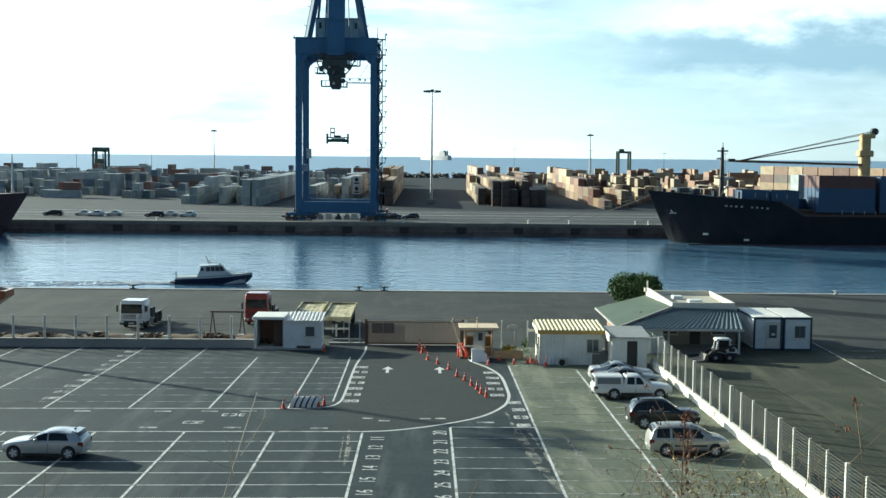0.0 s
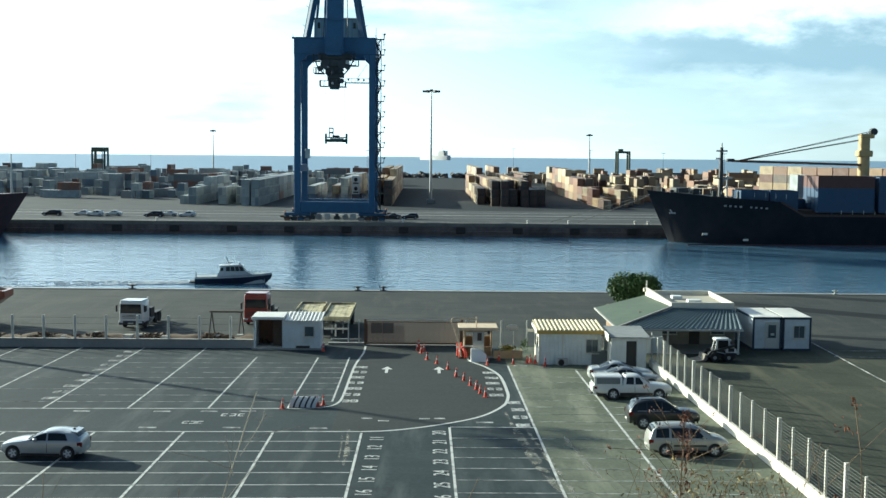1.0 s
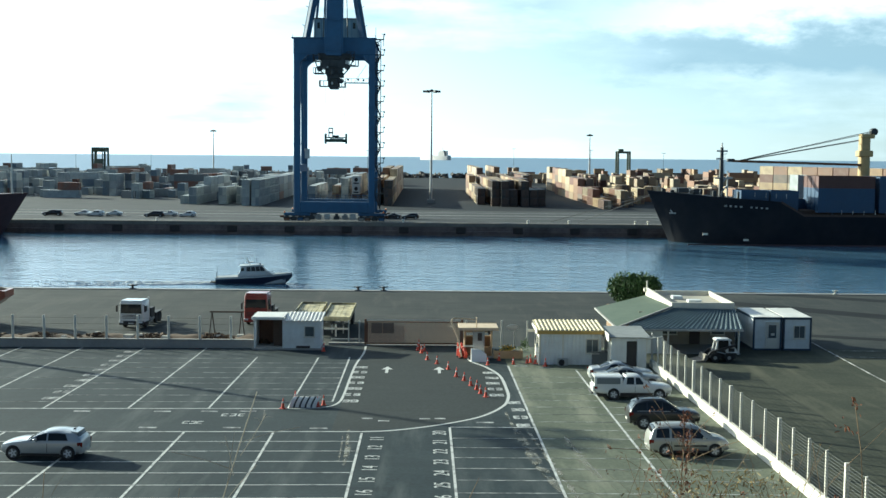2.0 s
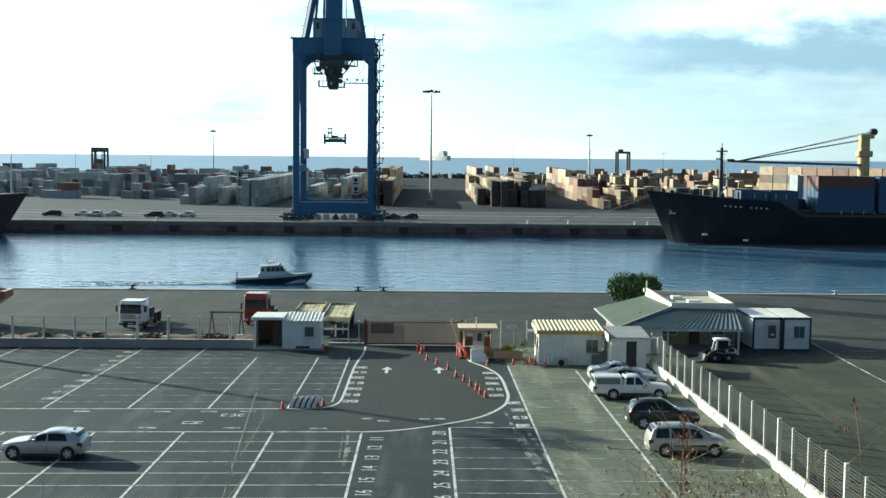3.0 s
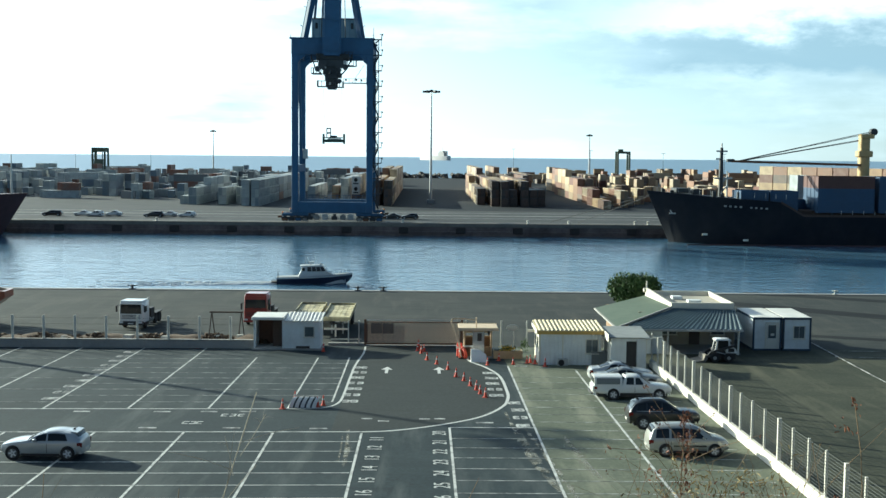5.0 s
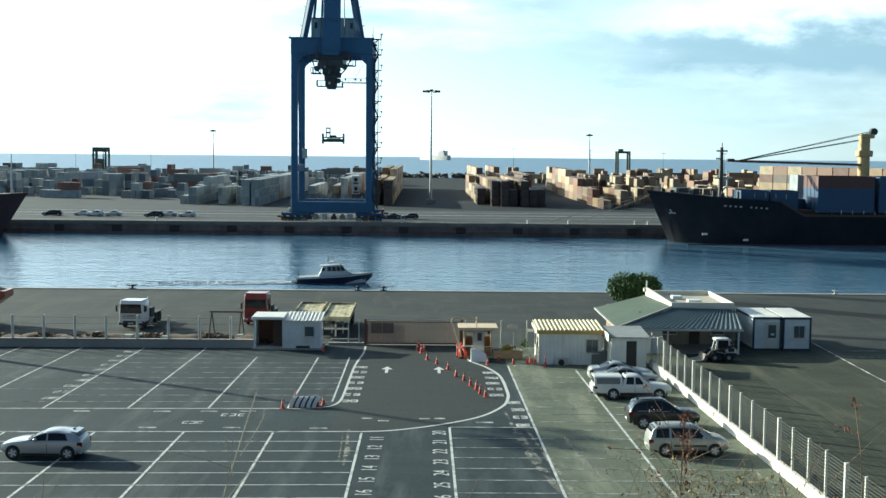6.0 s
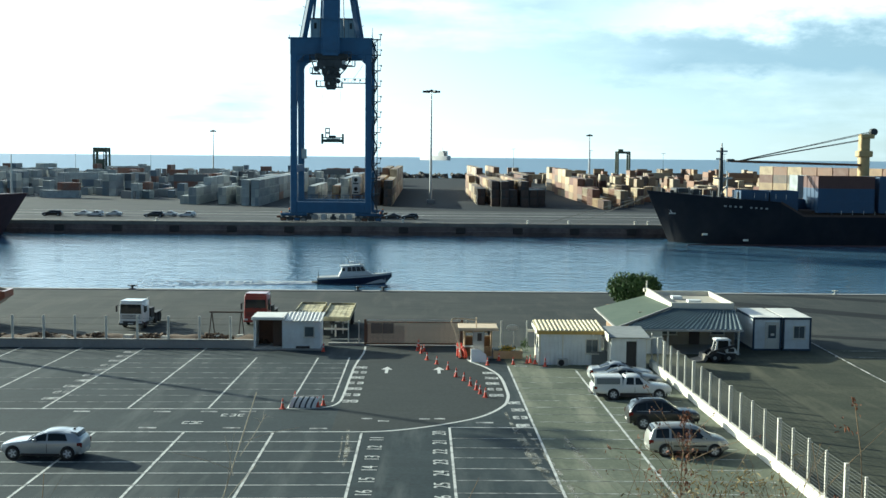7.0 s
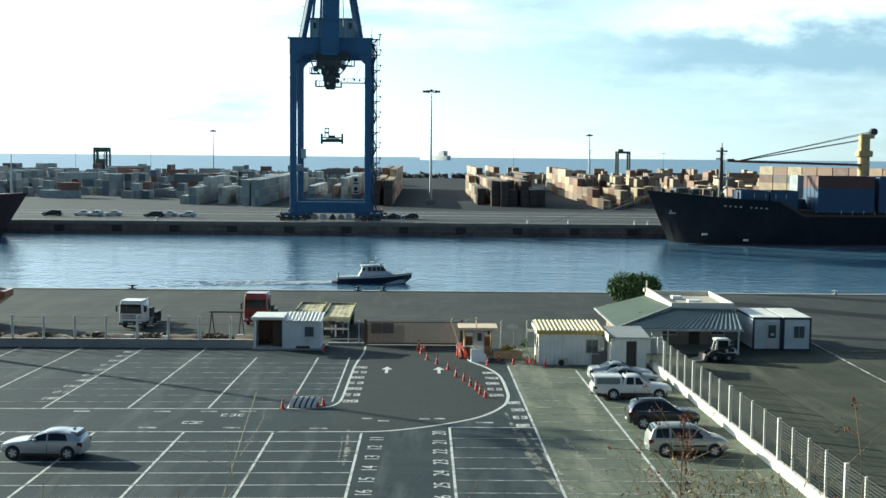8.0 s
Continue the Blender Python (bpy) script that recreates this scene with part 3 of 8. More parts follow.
def stack_row(x, y0, y1, tiers, long=True, pale=False, gap=0.3, ragged=0.0, front=None):
    """A row of stacked boxes end to end along y; tiers: heights from front to back."""
    step = (12.19 if long else 6.06) + gap
    n = int((y1 - y0) / step)
    for i in range(n):
        t = tiers[min(len(tiers) - 1, int(i * len(tiers) / n))]
        if BOX_RND.random() < ragged:
            t -= 1
        for k in range(max(0, t)):
            ob = container(x + BOX_RND.uniform(-.05, .05), y0 + i * step, k * 2.6, long, pale, 0, i == 0)
            # front boxes get a darker colour, so the row's end looks shaded
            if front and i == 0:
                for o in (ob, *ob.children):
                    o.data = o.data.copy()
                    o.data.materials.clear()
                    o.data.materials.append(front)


def yard():
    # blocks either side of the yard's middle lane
    stack_row(16.6, 384, 500, [2, 2, 3], front=M_SHADEMAROON)
    stack_row(20.6, 374, 600, [3, 3, 4, 4], front=M_SHADEMAROON)
    stack_row(23.3, 371, 450, [3, 3], front=M_SHADEMAROON)
    stack_row(26.0, 373, 400, [2, 3], front=M_SHADEMAROON)
    stack_row(29.5, 372, 600, [3, 3, 4], front=M_SHADEMAROON)
    stack_row(32.2, 373, 440, [2, 3], front=M_SHADEMAROON)
    stack_row(34.9, 376, 402, [2], front=M_SHADEMAROON)
    stack_row(37.8, 470, 560, [3, 3])
    stack_row(41.5, 500, 590, [3, 3])
    stack_row(53.0, 359, 500, [1, 2, 2, 3, 3, 4, 4], ragged=.1)
    stack_row(55.7, 420, 560, [3, 4], ragged=.2)
    stack_row(56.2, 385, 480, [2, 3, 2], ragged=.2)
    stack_row(60.0, 372, 410, [2, 2])
    stack_row(64.0, 385, 430, [1, 2])
    for i, (x, y, t) in enumerate(((70, 400, 2), (76, 420, 2), (81, 395, 2), (88, 430, 3), (92, 400, 2), (99, 440, 2), (84, 470, 3), (74, 480, 3), (105, 410, 2), (96, 480, 3),
                                   (110, 450, 3), (114, 400, 2), (120, 430, 2), (118, 480, 3), (126, 400, 2), (128, 460, 3), (69, 440, 2), (66, 500, 3), (60, 520, 3))):
        for k in range(t):
            container(x, y, 2.6 * k, i % 2 == 0)
            if i % 3:
                container(x + 2.7, y + 2, 2.6 * k, i % 2 == 1)
    for i in range(9):       # tall long stack behind the ship, set askew
        for k in range(5):
            container(132.5 - 2.8 * i, 338 + 5.75 * i, k * 2.6, False, turn=26, door=False)
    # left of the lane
    stack_row(-12.4, 368, 560, [3, 4, 4], front=M_SHADEMAROON)
    stack_row(-16.2, 374, 560, [3, 4], front=M_SHADEMAROON)
    for k in range(3):        # refrigerated boxes stacked at the head of a short row
        r = new("shipping_container", BOX40.copy())
        r.data.materials.clear()
        r.data.materials.append(M_WHITEBOX if k else M_SHADEMAROON)
        r.matrix_world = pose(-23.2, 388, k * 2.88) @ Matrix.Diagonal((1, 1, 1.11, 1))
        tagged(r, "white refrigerated shipping container with a round fan opening" if k else "dark shipping container below the refrigerated boxes", "shipping container", "refrigerated containers")
        if k:
            part("machinery_panel", boxes((.2, 2.24, -.05, 0, .2, 2.4)), M_WHITEBOX, r)
            part("fan_opening", lathe([(.05, -.05), (.55, -.05), (.6, 0.0), (.05, .0)], 18, "Y", (1.22, -.06, 1.55)), M_DARK, r)
            part("grille", boxes((.4, 2.04, -.08, -.05, .3, .75)), M_CRANEDARK, r)
    stack_row(-27.2, 394, 520, [3, 3], pale=True)
    stack_row(-30.5, 400, 520, [2, 3])
    stack_row(-38, 395, 450, [2, 2], pale=True)
    stack_row(-51.5, 361, 520, [3, 3, 3], pale=True)
    stack_row(-54.5, 362, 500, [3, 3], pale=True)
    stack_row(-58.5, 378, 470, [2, 3], pale=True)
    stack_row(-63, 372, 400, [2], long=False, pale=True)
    stack_row(-71.5, 369, 440, [2, 3, 3], pale=True)
    stack_row(-74.5, 371, 420, [1, 2], pale=True)
    stack_row(-80, 430, 490, [2, 3], pale=True)
    rnd = random.Random(3)
    for i in range(42):
        x, y = -235 + i * 4.0 + rnd.uniform(-1, 1), rnd.uniform(430, 560)
        turn = rnd.choice((0, 0, 90))
        if x > -120 and x < -60:
            y = rnd.uniform(400, 470)
        for k in range(rnd.choice((1, 2, 2, 3))):
            container(x, y, 2.6 * k, rnd.random() < .6, True, turn, False)
    for i, (x, y) in enumerate(((-97, 408), (-93, 412), (-88, 418), (-84, 424))):
        container(x, y, 0, False, True, 62 if i < 2 else 8)


yard()


def far_containers():
    """The mass of boxes far back in the yard, too many to count."""
    rnd = random.Random(21)
    for i in range(820):
        x, y = rnd.uniform(-330, 330), rnd.uniform(500, 745)
        if -20 < x < 34 or (x < 52 and x > 0 and y < 600):
            continue
        bm = BEHIND if x > -20 else BEHIND_WEST
        t, L = rnd.choice((1, 1, 2, 2, 3)), rnd.choice((6.06, 12.19))
        for k in range(t):
            if rnd.random() < .3:
                box(bm, x, x + L, y, y + 2.44, k * 2.6 + .01, k * 2.6 + 2.59)
            else:
                box(bm, x, x + 2.44, y, y + L, k * 2.6 + .01, k * 2.6 + 2.59)
    for i in range(170):
        x, y = rnd.uniform(-260, -62), rnd.uniform(425, 540)
        for k in range(rnd.choice((1, 1, 2, 2, 3))):
            box(BEHIND_WEST, x, x + 2.44, y, y + 6.06, k * 2.6 + .01, k * 2.6 + 2.59)
    for i in range(90):
        x, y = rnd.uniform(62, 190), rnd.uniform(415, 540)
        for k in range(rnd.choice((1, 2, 2, 3))):
            box(BEHIND, x, x + 2.44, y, y + 6.06, k * 2.6 + .01, k * 2.6 + 2.59)
    m = mat_choice("distant_container_paint", BOX_COLORS, per_island=True)
    g = mat_choice("distant_grey_container_paint", PALE_COLORS + [(0.2, 0.09, 0.06), (0.11, 0.15, 0.2), (0.34, 0.35, 0.33), (0.13, 0.14, 0.15)], 0.55, (0.16, 0.16, 0.15), True)
    solid("distant_containers", shaped(BEHIND_WEST, smooth=False), g, "crowded far rows of grey shipping containers", "shipping containers", "stuff")
    solid("distant_containers", shaped(BEHIND, smooth=False), m, "crowded far rows of stacked shipping containers", "shipping containers", "stuff")


far_containers()


# ---------------------------------------------------------------- the ship-to-shore crane
def quay_crane():
    c = thing("gantry_crane", pose(-21.1, 287, 0.02), "tall blue steel ship-to-shore gantry crane on rails", "crane")
    hw, g = 8.75, 17.0
    up = -0.9
    grime = mat("grimy_grey_steel", (0.3, 0.29, 0.27), 0.7, 0.1, 0.3, 2.0, 0.2)
    for x in (-hw, hw):
        for y in (0, g):
            part("leg", boxes((x - 0.74, x + 0.74, y - 0.8, y + 0.8, 1.9, 41 + up), bevel=0.08), M_CRANE, c)
            for z in (9.5, 18.0, 26.5, 33.5):
                part("leg_flange", boxes((x - .8, x + .8, y - .86, y + .86, z, z + .16)), M_CRANE, c)
        part("side_beam", boxes((x - 0.7, x + 0.7, 0.8, g - 0.8, 11.5, 13.2)), M_CRANE, c)
        part("side_beam", boxes((x - 0.7, x + 0.7, 0.8, g - 0.8, 39.5 + up, 42 + up)), M_CRANE, c)
        for y in (1, g - 1):
            part("side_brace", beams([((x, y, 13), (x, g / 2, 38.5))], 0.55), M_CRANE, c)
    for y in (0, g):
        part("sill_beam", boxes((-hw + 0.76, hw - 0.76, y - 0.75, y + 0.75, 1.9, 4.55), bevel=0.08), M_CRANE, c)
        part("sill_rail", rods([((-hw + .8, y - .7, 5.5), (hw - .8, y - .7, 5.5))] + [((-hw + 1 + 1.55 * i, y - .7, 4.5), (-hw + 1 + 1.55 * i, y - .7, 5.5)) for i in range(11)], .045, 4), M_CRANE, c)
        part("portal_beam", boxes((-hw - 0.8, hw + 0.8, y - 0.9, y + 0.9, 38.9, 42.6), bevel=0.1), M_CRANE, c)
        part("beam_flange", boxes((-hw - 1.25, hw + 1.1, y - 1.05, y + 1.05, 42.55, 42.85)), M_CRANE, c)
        for x in (-hw, hw):
            s = 1 if x < 0 else -1
            bm = bmesh.new()
            hull8(bm, [(x + s * .7, y - .7, 36.7), (x + s * .7, y + .7, 36.7), (x + s * .7, y + .7, 39.0), (x + s * .7, y - .7, 39.0)],
                  [(x + s * 1.0, y - .7, 37.4), (x + s * 1.0, y + .7, 37.4), (x + s * 2.7, y + .7, 39.0), (x + s * 2.7, y - .7, 39.0)])
            part("gusset", bm, M_CRANE, c)
            for k in (-2.4, -.8, .8, 2.4):
                bog = part("bogie", boxes((x + k - .76, x + k + .76, y - 0.52, y + 0.52, 0.22, 1.0), (x + k - .4, x + k + .4, y - .4, y + .4, .95, 1.4), bevel=0.06), M_CRANEDARK, c, "grimy travelling bogie")
                for w in (-0.38, 0.38):
                    part("wheel", lathe([(0.1, -.24), (0.3, -.22), (0.33, -.12), (0.33, .12), (0.3, .22), (0.1, .24)], 12, "Y", (x + k + w, y, 0.33)), M_DARK, bog)
                part("bogie_guard", boxes((x + k - .6, x + k + .6, y - .6, y - .54, .12, .72)), (M_RUST, grime, M_CRANE, M_CRANEDARK)[int(k * 2 + 9 + (x > 0)) % 4], bog)
            part("equaliser", boxes((x - 3.1, x + 3.1, y - 0.6, y + 0.6, 1.25, 1.9), bevel=0.1), M_CRANE, c)
            part("buffer", lathe([(0.25, 0), (0.25, .7), (0.4, .75), (0.4, .9)], 10, "X", (x + (3.1 if x > 0 else -4.0), y, 1.0)), M_RUST, c)
            part("warning_lamp", lathe([(.16, 0), (.2, .2), (.1, .4)], 8, at=(x + (2.9 if x > 0 else -2.9), y - .3, 1.9)), mat("orange_lamp", (.7, .2, .03), .4), c)
    # switch boxes, reels and gear along the foot
    for k, x in enumerate((-5.2, -3.6, -1.6, 0.6, 2.6, 4.4)):
        part("gear_box", boxes((x - .7, x + .7, -1.25, -.8, 0.35, 1.2 + .22 * (k % 3)), (x - .3, x + .4, -1.35, -.9, 1.1, 1.75), bevel=.06), (M_CRANEDARK, grime, M_STEEL)[k % 3], c)
    # apex frame over the portal, leaning together
    for x, s in ((-6.7, 1), (6.7, -1)):
        part("apex_leg", beams([((x, 1, 42.6), (x + s * 4.0, 4, 65))], 1.3), M_CRANE, c)
        part("apex_stay", beams([((x + s * .4, g - 1, 42.6), (x + s * 3.6, 5, 64))], 0.6), M_CRANE, c)
        part("leg_ladder", rods([((x - s * .75, .2, 42.8), (x + s * 3.2, 3.2, 65))], .08, 5), M_CRANEDARK, c)
        for i in range(5):
            u = (i + .6) / 5
            part("ladder_hoop", rods([((x - s * .8 + s * 3.95 * u, .2 + 3 * u, 42.8 + 22.2 * u), (x - s * 1.35 + s * 3.95 * u, .2 + 3 * u, 43.2 + 22.2 * u))], .07, 4), M_CRANEDARK, c)
    part("apex_head", boxes((-3.6, 3.6, 2.4, 5.6, 64.1, 66.6), bevel=.1), M_CRANE, c)
    house = part("machine_house", boxes((-5.6, 5.6, 7.5, 15, 42.7, 48.0), bevel=.1), mat("grey_blue_sheet", (0.2, 0.27, 0.32), 0.6, 0, .1, 1.0, .1), c, "grey-blue sheeted machine house")
    for x in (-4.4, 4.1):
        part("house_window", boxes((x - .3, x + .3, 7.42, 7.6, 45.7, 47.1)), M_GLASS, house)
    for i in range(8):
        part("sheet_rib", boxes((-5.2 + 1.45 * i, -5.12 + 1.45 * i, 7.44, 7.52, 42.8, 47.9)), M_CRANE, house)
    part("house_roof", boxes((-5.8, 5.8, 7.3, 15.2, 47.95, 48.2)), M_CRANEDARK, house)
    # raised boom
    boom = part("boom", loft([[(sx * 1.78, -2.2 + t * 7 + dy, 38.6 + t * 50) for sx, dy in ((-1, -1.2), (1, -1.2), (1, 1.2), (-1, 1.2))] for t in (0, .3, .6, 1)]), M_CRANE, c, "raised blue box boom")
    for sx in (-1, 1):
        part("boom_rail", beams([((sx * 2.0, -3.2, 38.9), (sx * 2.0, 3.8, 88.5))], 0.3), M_CRANE, boom)
        part("boom_stay", beams([((sx * 2.9, 2.5, 42), (sx * 2.2, 4, 65))], 0.18), M_CRANEDARK, c)
    for i in range(5):
        part("boom_flange", boxes((-1.86, 1.86, -3.5 + .98 * i, -3.3 + .98 * i, 39.6 + 7 * i, 39.9 + 7 * i)), M_CRANE, boom)
    # trolley and cab hanging under the portal
    tr = part("trolley", boxes((-3.3, 3.3, -1.5, 3.5, 37.9, 39.1), (-2.7, 2.3, -1.6, 2.4, 36.4, 38.0), (-1.9, 1.5, -1.2, 2.0, 34.9, 36.5), bevel=.12), M_CRANEDARK, c, "dark trolley machinery")
    for a, b in (((-4.2, -1, 38.4), (-3.4, -1, 36.1)), ((-3.4, -1, 36.1), (-2.1, -1, 35.0)), ((4.1, -1, 38.4), (3.0, -1, 36.1)), ((3, -1, 36.1), (1.6, -1, 34.6)),
                 ((-3.9, -1, 35.0), (-2.0, -1, 35.0)), ((2.0, -1, 36.6), (4.9, -1, 36.6)), ((4.9, -1, 36.6), (4.9, -1, 37.7)), ((3.9, -1, 37.4), (3.9, -1, 39.0)),
                 ((-4.3, -1, 37.2), (-4.3, -1, 38.9)), ((-3.8, -1, 34.9), (-3.8, -1, 36.2)), ((-2.9, -1, 32.6), (-2.9, -1, 33.8)), ((2.2, -1, 32.4), (2.2, -1, 33.4))):
        part("frame_bar", beams([(a, b)], 0.24), M_CRANEDARK, tr)
    for x, z, w in ((-3.2, 35.2, 1.0), (3.2, 36.8, 1.2), (-2.1, 32.6, .9), (1.6, 32.5, .8), (-3.6, 37.6, .7), (3.4, 38.4, .8)):
        part("service_platform", boxes((x - w, x + w, -2.0, .6, z - .16, z)), M_CRANEDARK, tr)
        part("platform_rail", rods([((x + u * w, -2.0, z), (x + u * w, -2.0, z + 1.0)) for u in (-1, 0, 1)] + [((x - w, -2.0, z + 1.0), (x + w, -2.0, z + 1.0))], .06, 4), M_CRANEDARK, tr)
    for x, z, r in ((-1.9, 36.9, .95), (1.6, 37.0, .95), (1.5, 33.6, .5), (2.7, 36.4, .6), (-2.9, 36.0, .6)):
        part("sheave", lathe([(.2, -.25), (r, -.2), (r, .2), (.2, .25)], 16, "Y", (x, -1.9, z)), M_CRANEDARK, tr)
    cab = part("cab", loft([[(x, y, z) for x, y in ((-1.25 * k, -1.4), (1.1 * k, -1.4), (1.1 * k, 1.2), (-1.25 * k, 1.2))] for z, k in ((32.0, .7), (32.6, .95), (34.6, 1.0), (35.0, .9))]), M_CRANEDARK, tr, "dark operator's cab")
    part("cab_glass", boxes((-.85, .75, -1.46, -1.38, 32.7, 34.2)), M_GLASS, cab)
    rnd = random.Random(31)
    for i in range(22):
        u = rnd.random()
        x, z = rnd.uniform(-3.6, 3.4) * (1.05 - .6 * u), 38.4 - u * 5.6
        w, h = rnd.uniform(.15, .42), rnd.uniform(.15, .5)
        part(("motor", "drum", "lamp_bracket", "hose_reel")[i % 4], boxes((x - w, x + w, -2.3 + rnd.uniform(0, 1), -1 + rnd.uniform(0, 2), z - h, z + h), bevel=.06), M_STEEL if i % 7 == 3 else M_CRANEDARK, tr)
    tr.scale, tr.location = (1.14, 1, 1.16), (0, 0, 39 * -.16)
    # spreader on its ropes
    green = mat("dark_green_steel", (0.05, 0.08, 0.06), .6, .1, .2, 2, .1)
    sp = part("spreader", boxes((-2.55, 2.3, -.5, .5, 18.9, 19.6), bevel=.05), green, c, "dark green lifting spreader")
    for x0, x1 in ((-2.75, -2.4), (2.1, 2.45)):
        part("end_beam", boxes((x0, x1, -1.1, 1.1, 18.5, 20.9), bevel=.05), green, sp)
    for y0 in (-.9, .6):
        part("side_rail", boxes((-2.5, 2.2, y0, y0 + .3, 19.85, 20.1), bevel=.04), green, sp)
    sp.location = (.5, 0, -.35)
    part("twist_lock_cover", boxes((-1.6, 1.6, -.55, .55, 19.55, 19.8), bevel=.08), M_STEEL, sp)
    part("head_block", boxes((-1.0, 0.6, -.6, .6, 20.0, 20.5), (-1.9, -1.7, -.3, .3, 20, 22.2), (-1.0, -.8, -.3, .3, 20, 22.2), (-1.9, -.8, -.3, .3, 22.0, 22.3), (-1.75, -.95, -.2, .2, 20.9, 21.3), bevel=.05), M_CRANEDARK, sp)
    for x in (-2.2, 1.9):
        for y in (-.7, .7):
            part("rope", rods([((x + .5, y, 19.5), (x * 1.1, y, 36.6))], 0.009, 4), M_ROPE, c)
    # electric box on a leg, walkway, tie
    part("leg_box", boxes((-hw + .3, -hw + 1.5, 15.2, 16.1, 14.6, 17.0), bevel=.05), M_STEEL, c)
    part("walkway", boxes((2.4, 8.0, -.6, .6, 32.3, 32.5)), M_CRANEDARK, c)
    part("walkway_rail", rods([((2.6 + 1.35 * i, -.6, 32.5), (2.6 + 1.35 * i, -.6, 33.4)) for i in range(5)] + [((2.6, -.6, 33.4), (8.0, -.6, 33.4)), ((7.4, 0, 36.6), (4.6, 0, 32.5))], .04, 4), M_CRANEDARK, c)
    for x, z in ((5.6, 32.9), (6.8, 32.8), (3.2, 32.9)):
        part("walkway_lamp", boxes((x - .2, x + .2, -.7, -.5, z, z + .45), bevel=.03), M_CRANEDARK, c)
    # zigzag stair tower at the side
    x0, x1 = 9.4, 10.8
    st = part("stair_tower", rods([((x1, y, 1.0), (x1, y, 42.7)) for y in (-.6, 1.0)] + [((x0, 1.0, 1.0), (x0, 1.0, 42.7))], 0.07, 5), M_CRANEDARK, c, "zigzag steel access stair")
    z, k = 3.0, 0
    while z < 40:
        a, b = (x0, x1) if k % 2 else (x1, x0)
        part("flight", rods([((a, .2, z), (b, .2, z + 3.6))], 0.17, 5), M_CRANEDARK, st)
        part("rail", rods([((a, -.3, z + 1), (b, -.3, z + 4.6))], 0.05, 4), M_CRANEDARK, st)
        part("landing", boxes((x1 - 1.3, x1 + .75, -.5, .9, z + 3.45, z + 3.65)), M_CRANEDARK, st)
        part("landing_rail", beams([((x1 + .7, -.4, z + 3.6), (x1 + .85, -.4, z + 4.8)), ((x1 + .85, -.4, z + 4.75), (x1 + .2, -.4, z + 4.75))], .12), M_CRANEDARK, st)
        part("landing_lamp", boxes((x1 + .7, x1 + 1.05, -.5, -.2, z + 4.5, z + 4.9), bevel=.03), M_CRANEDARK, st)
        part("stair_brace", rods([((x0, .3, z + 1.6), (x1, .3, z + 3.5)), ((x0, .3, z + 2.4), (x1, .3, z + 3.5))], .08, 4), M_CRANEDARK, st)
        z, k = z + 3.6, k + 1
    for rod in (((9.6, 0, 42.7), (9.6, 0, 45.3)), ((-9.8, 0, 42.7), (-9.8, 0, 43.5)), ((11.4, 0, 41), (11.4, 0, 43.7))):
        part("lamp_pole", rods([rod], .07, 5), M_CRANEDARK, c)
    return c


CRANE = quay_crane()


def yard_gantry(x, y, w, h, label):
    """A rubber-tyred yard crane: two portals, top girders, cab, wheels."""
    g = thing("yard_crane", pose(x, y, 0), label, "crane", "yard cranes")
    steel = mat("yard_crane_paint", (0.09, 0.115, 0.085), 0.6, 0, .2, 1.0, .1)
    for sx in (-w / 2, w / 2):
        for yy in (-4, 4):
            part("leg", boxes((sx - .55, sx + .55, yy - .5, yy + .5, 1.4, h)), steel, g)
        part("leg_beam", boxes((sx - .7, sx + .7, -5, 5, 1.0, 2.2)), steel, g)
        for yy in (-4, 4):
            part("wheel", lathe([(.2, -.3), (.75, -.3), (.8, -.2), (.8, .2), (.75, .3), (.2, .3)], 12, "X", (sx, yy, .8)), M_DARK, g)
    for yy in (-4, 4):
        part("girder", boxes((-w / 2 - .5, w / 2 + .5, yy - .6, yy + .6, h - .4, h + 1.0)), steel, g)
    return g, steel


def yard_cranes():
    g, steel = yard_gantry(-197.8, 745, 7.4, 16.6, "dark straddle crane standing over the far containers")
    part("engine_deck", boxes((-3.8, 3.8, -3, 3, 14.8, 16.4), bevel=.1), steel, g)
    part("hoist", boxes((-2.7, 2.7, -4.8, -3, 4.0, 10.6), bevel=.1), steel, g)
    for x in (-2.3, 2.3):
        part("hoist_guide", boxes((x - .25, x + .25, -4.4, -3.8, 10.4, 15)), steel, g)
    r, steel = yard_gantry(123.6, 760, 7.2, 17.2, "slim dark yard crane behind the container rows")
    part("trolley", boxes((-3, 0, -2, 2, 18.2, 19.6), bevel=.1), steel, r)
    return g


YARD_CRANE = yard_cranes()


def light_mast(x, y, h, label, arms=3.0):
    m = thing("light_mast", pose(x, y, 0), label, "light mast", "floodlight masts")
    part("footing", boxes((-1.2, 1.2, -1.2, 1.2, 0, 1.3), bevel=.08), M_CONC, m)
    part("pole", lathe([(.42, 1.0), (.38, h * .35), (.28, h * .7), (.18, h)], 12), M_STEEL, m)
    part("crown", lathe([(.5, h - .5), (.9, h - .3), (.9, h - .1), (.4, h + .3)], 12), M_CRANEDARK, m)
    for k in range(6):
        a = k * math.tau / 6
        f = part("floodlight", boxes((arms * .55, arms * .95, -.4, .4, h - .7, h - .05), (.3, arms * .6, -.07, .07, h - .25, h - .12), bevel=.03), M_CRANEDARK, m)
        f.rotation_euler = (0, 0, a)


light_mast(1.9, 392, 36.2, "tall grey floodlight mast with a ring of lamps")
light_mast(81, 600, 25.8, "grey floodlight mast among the containers", 1.7)
light_mast(-104, 600, 26.2, "thin grey floodlight mast among the containers", 1.6)
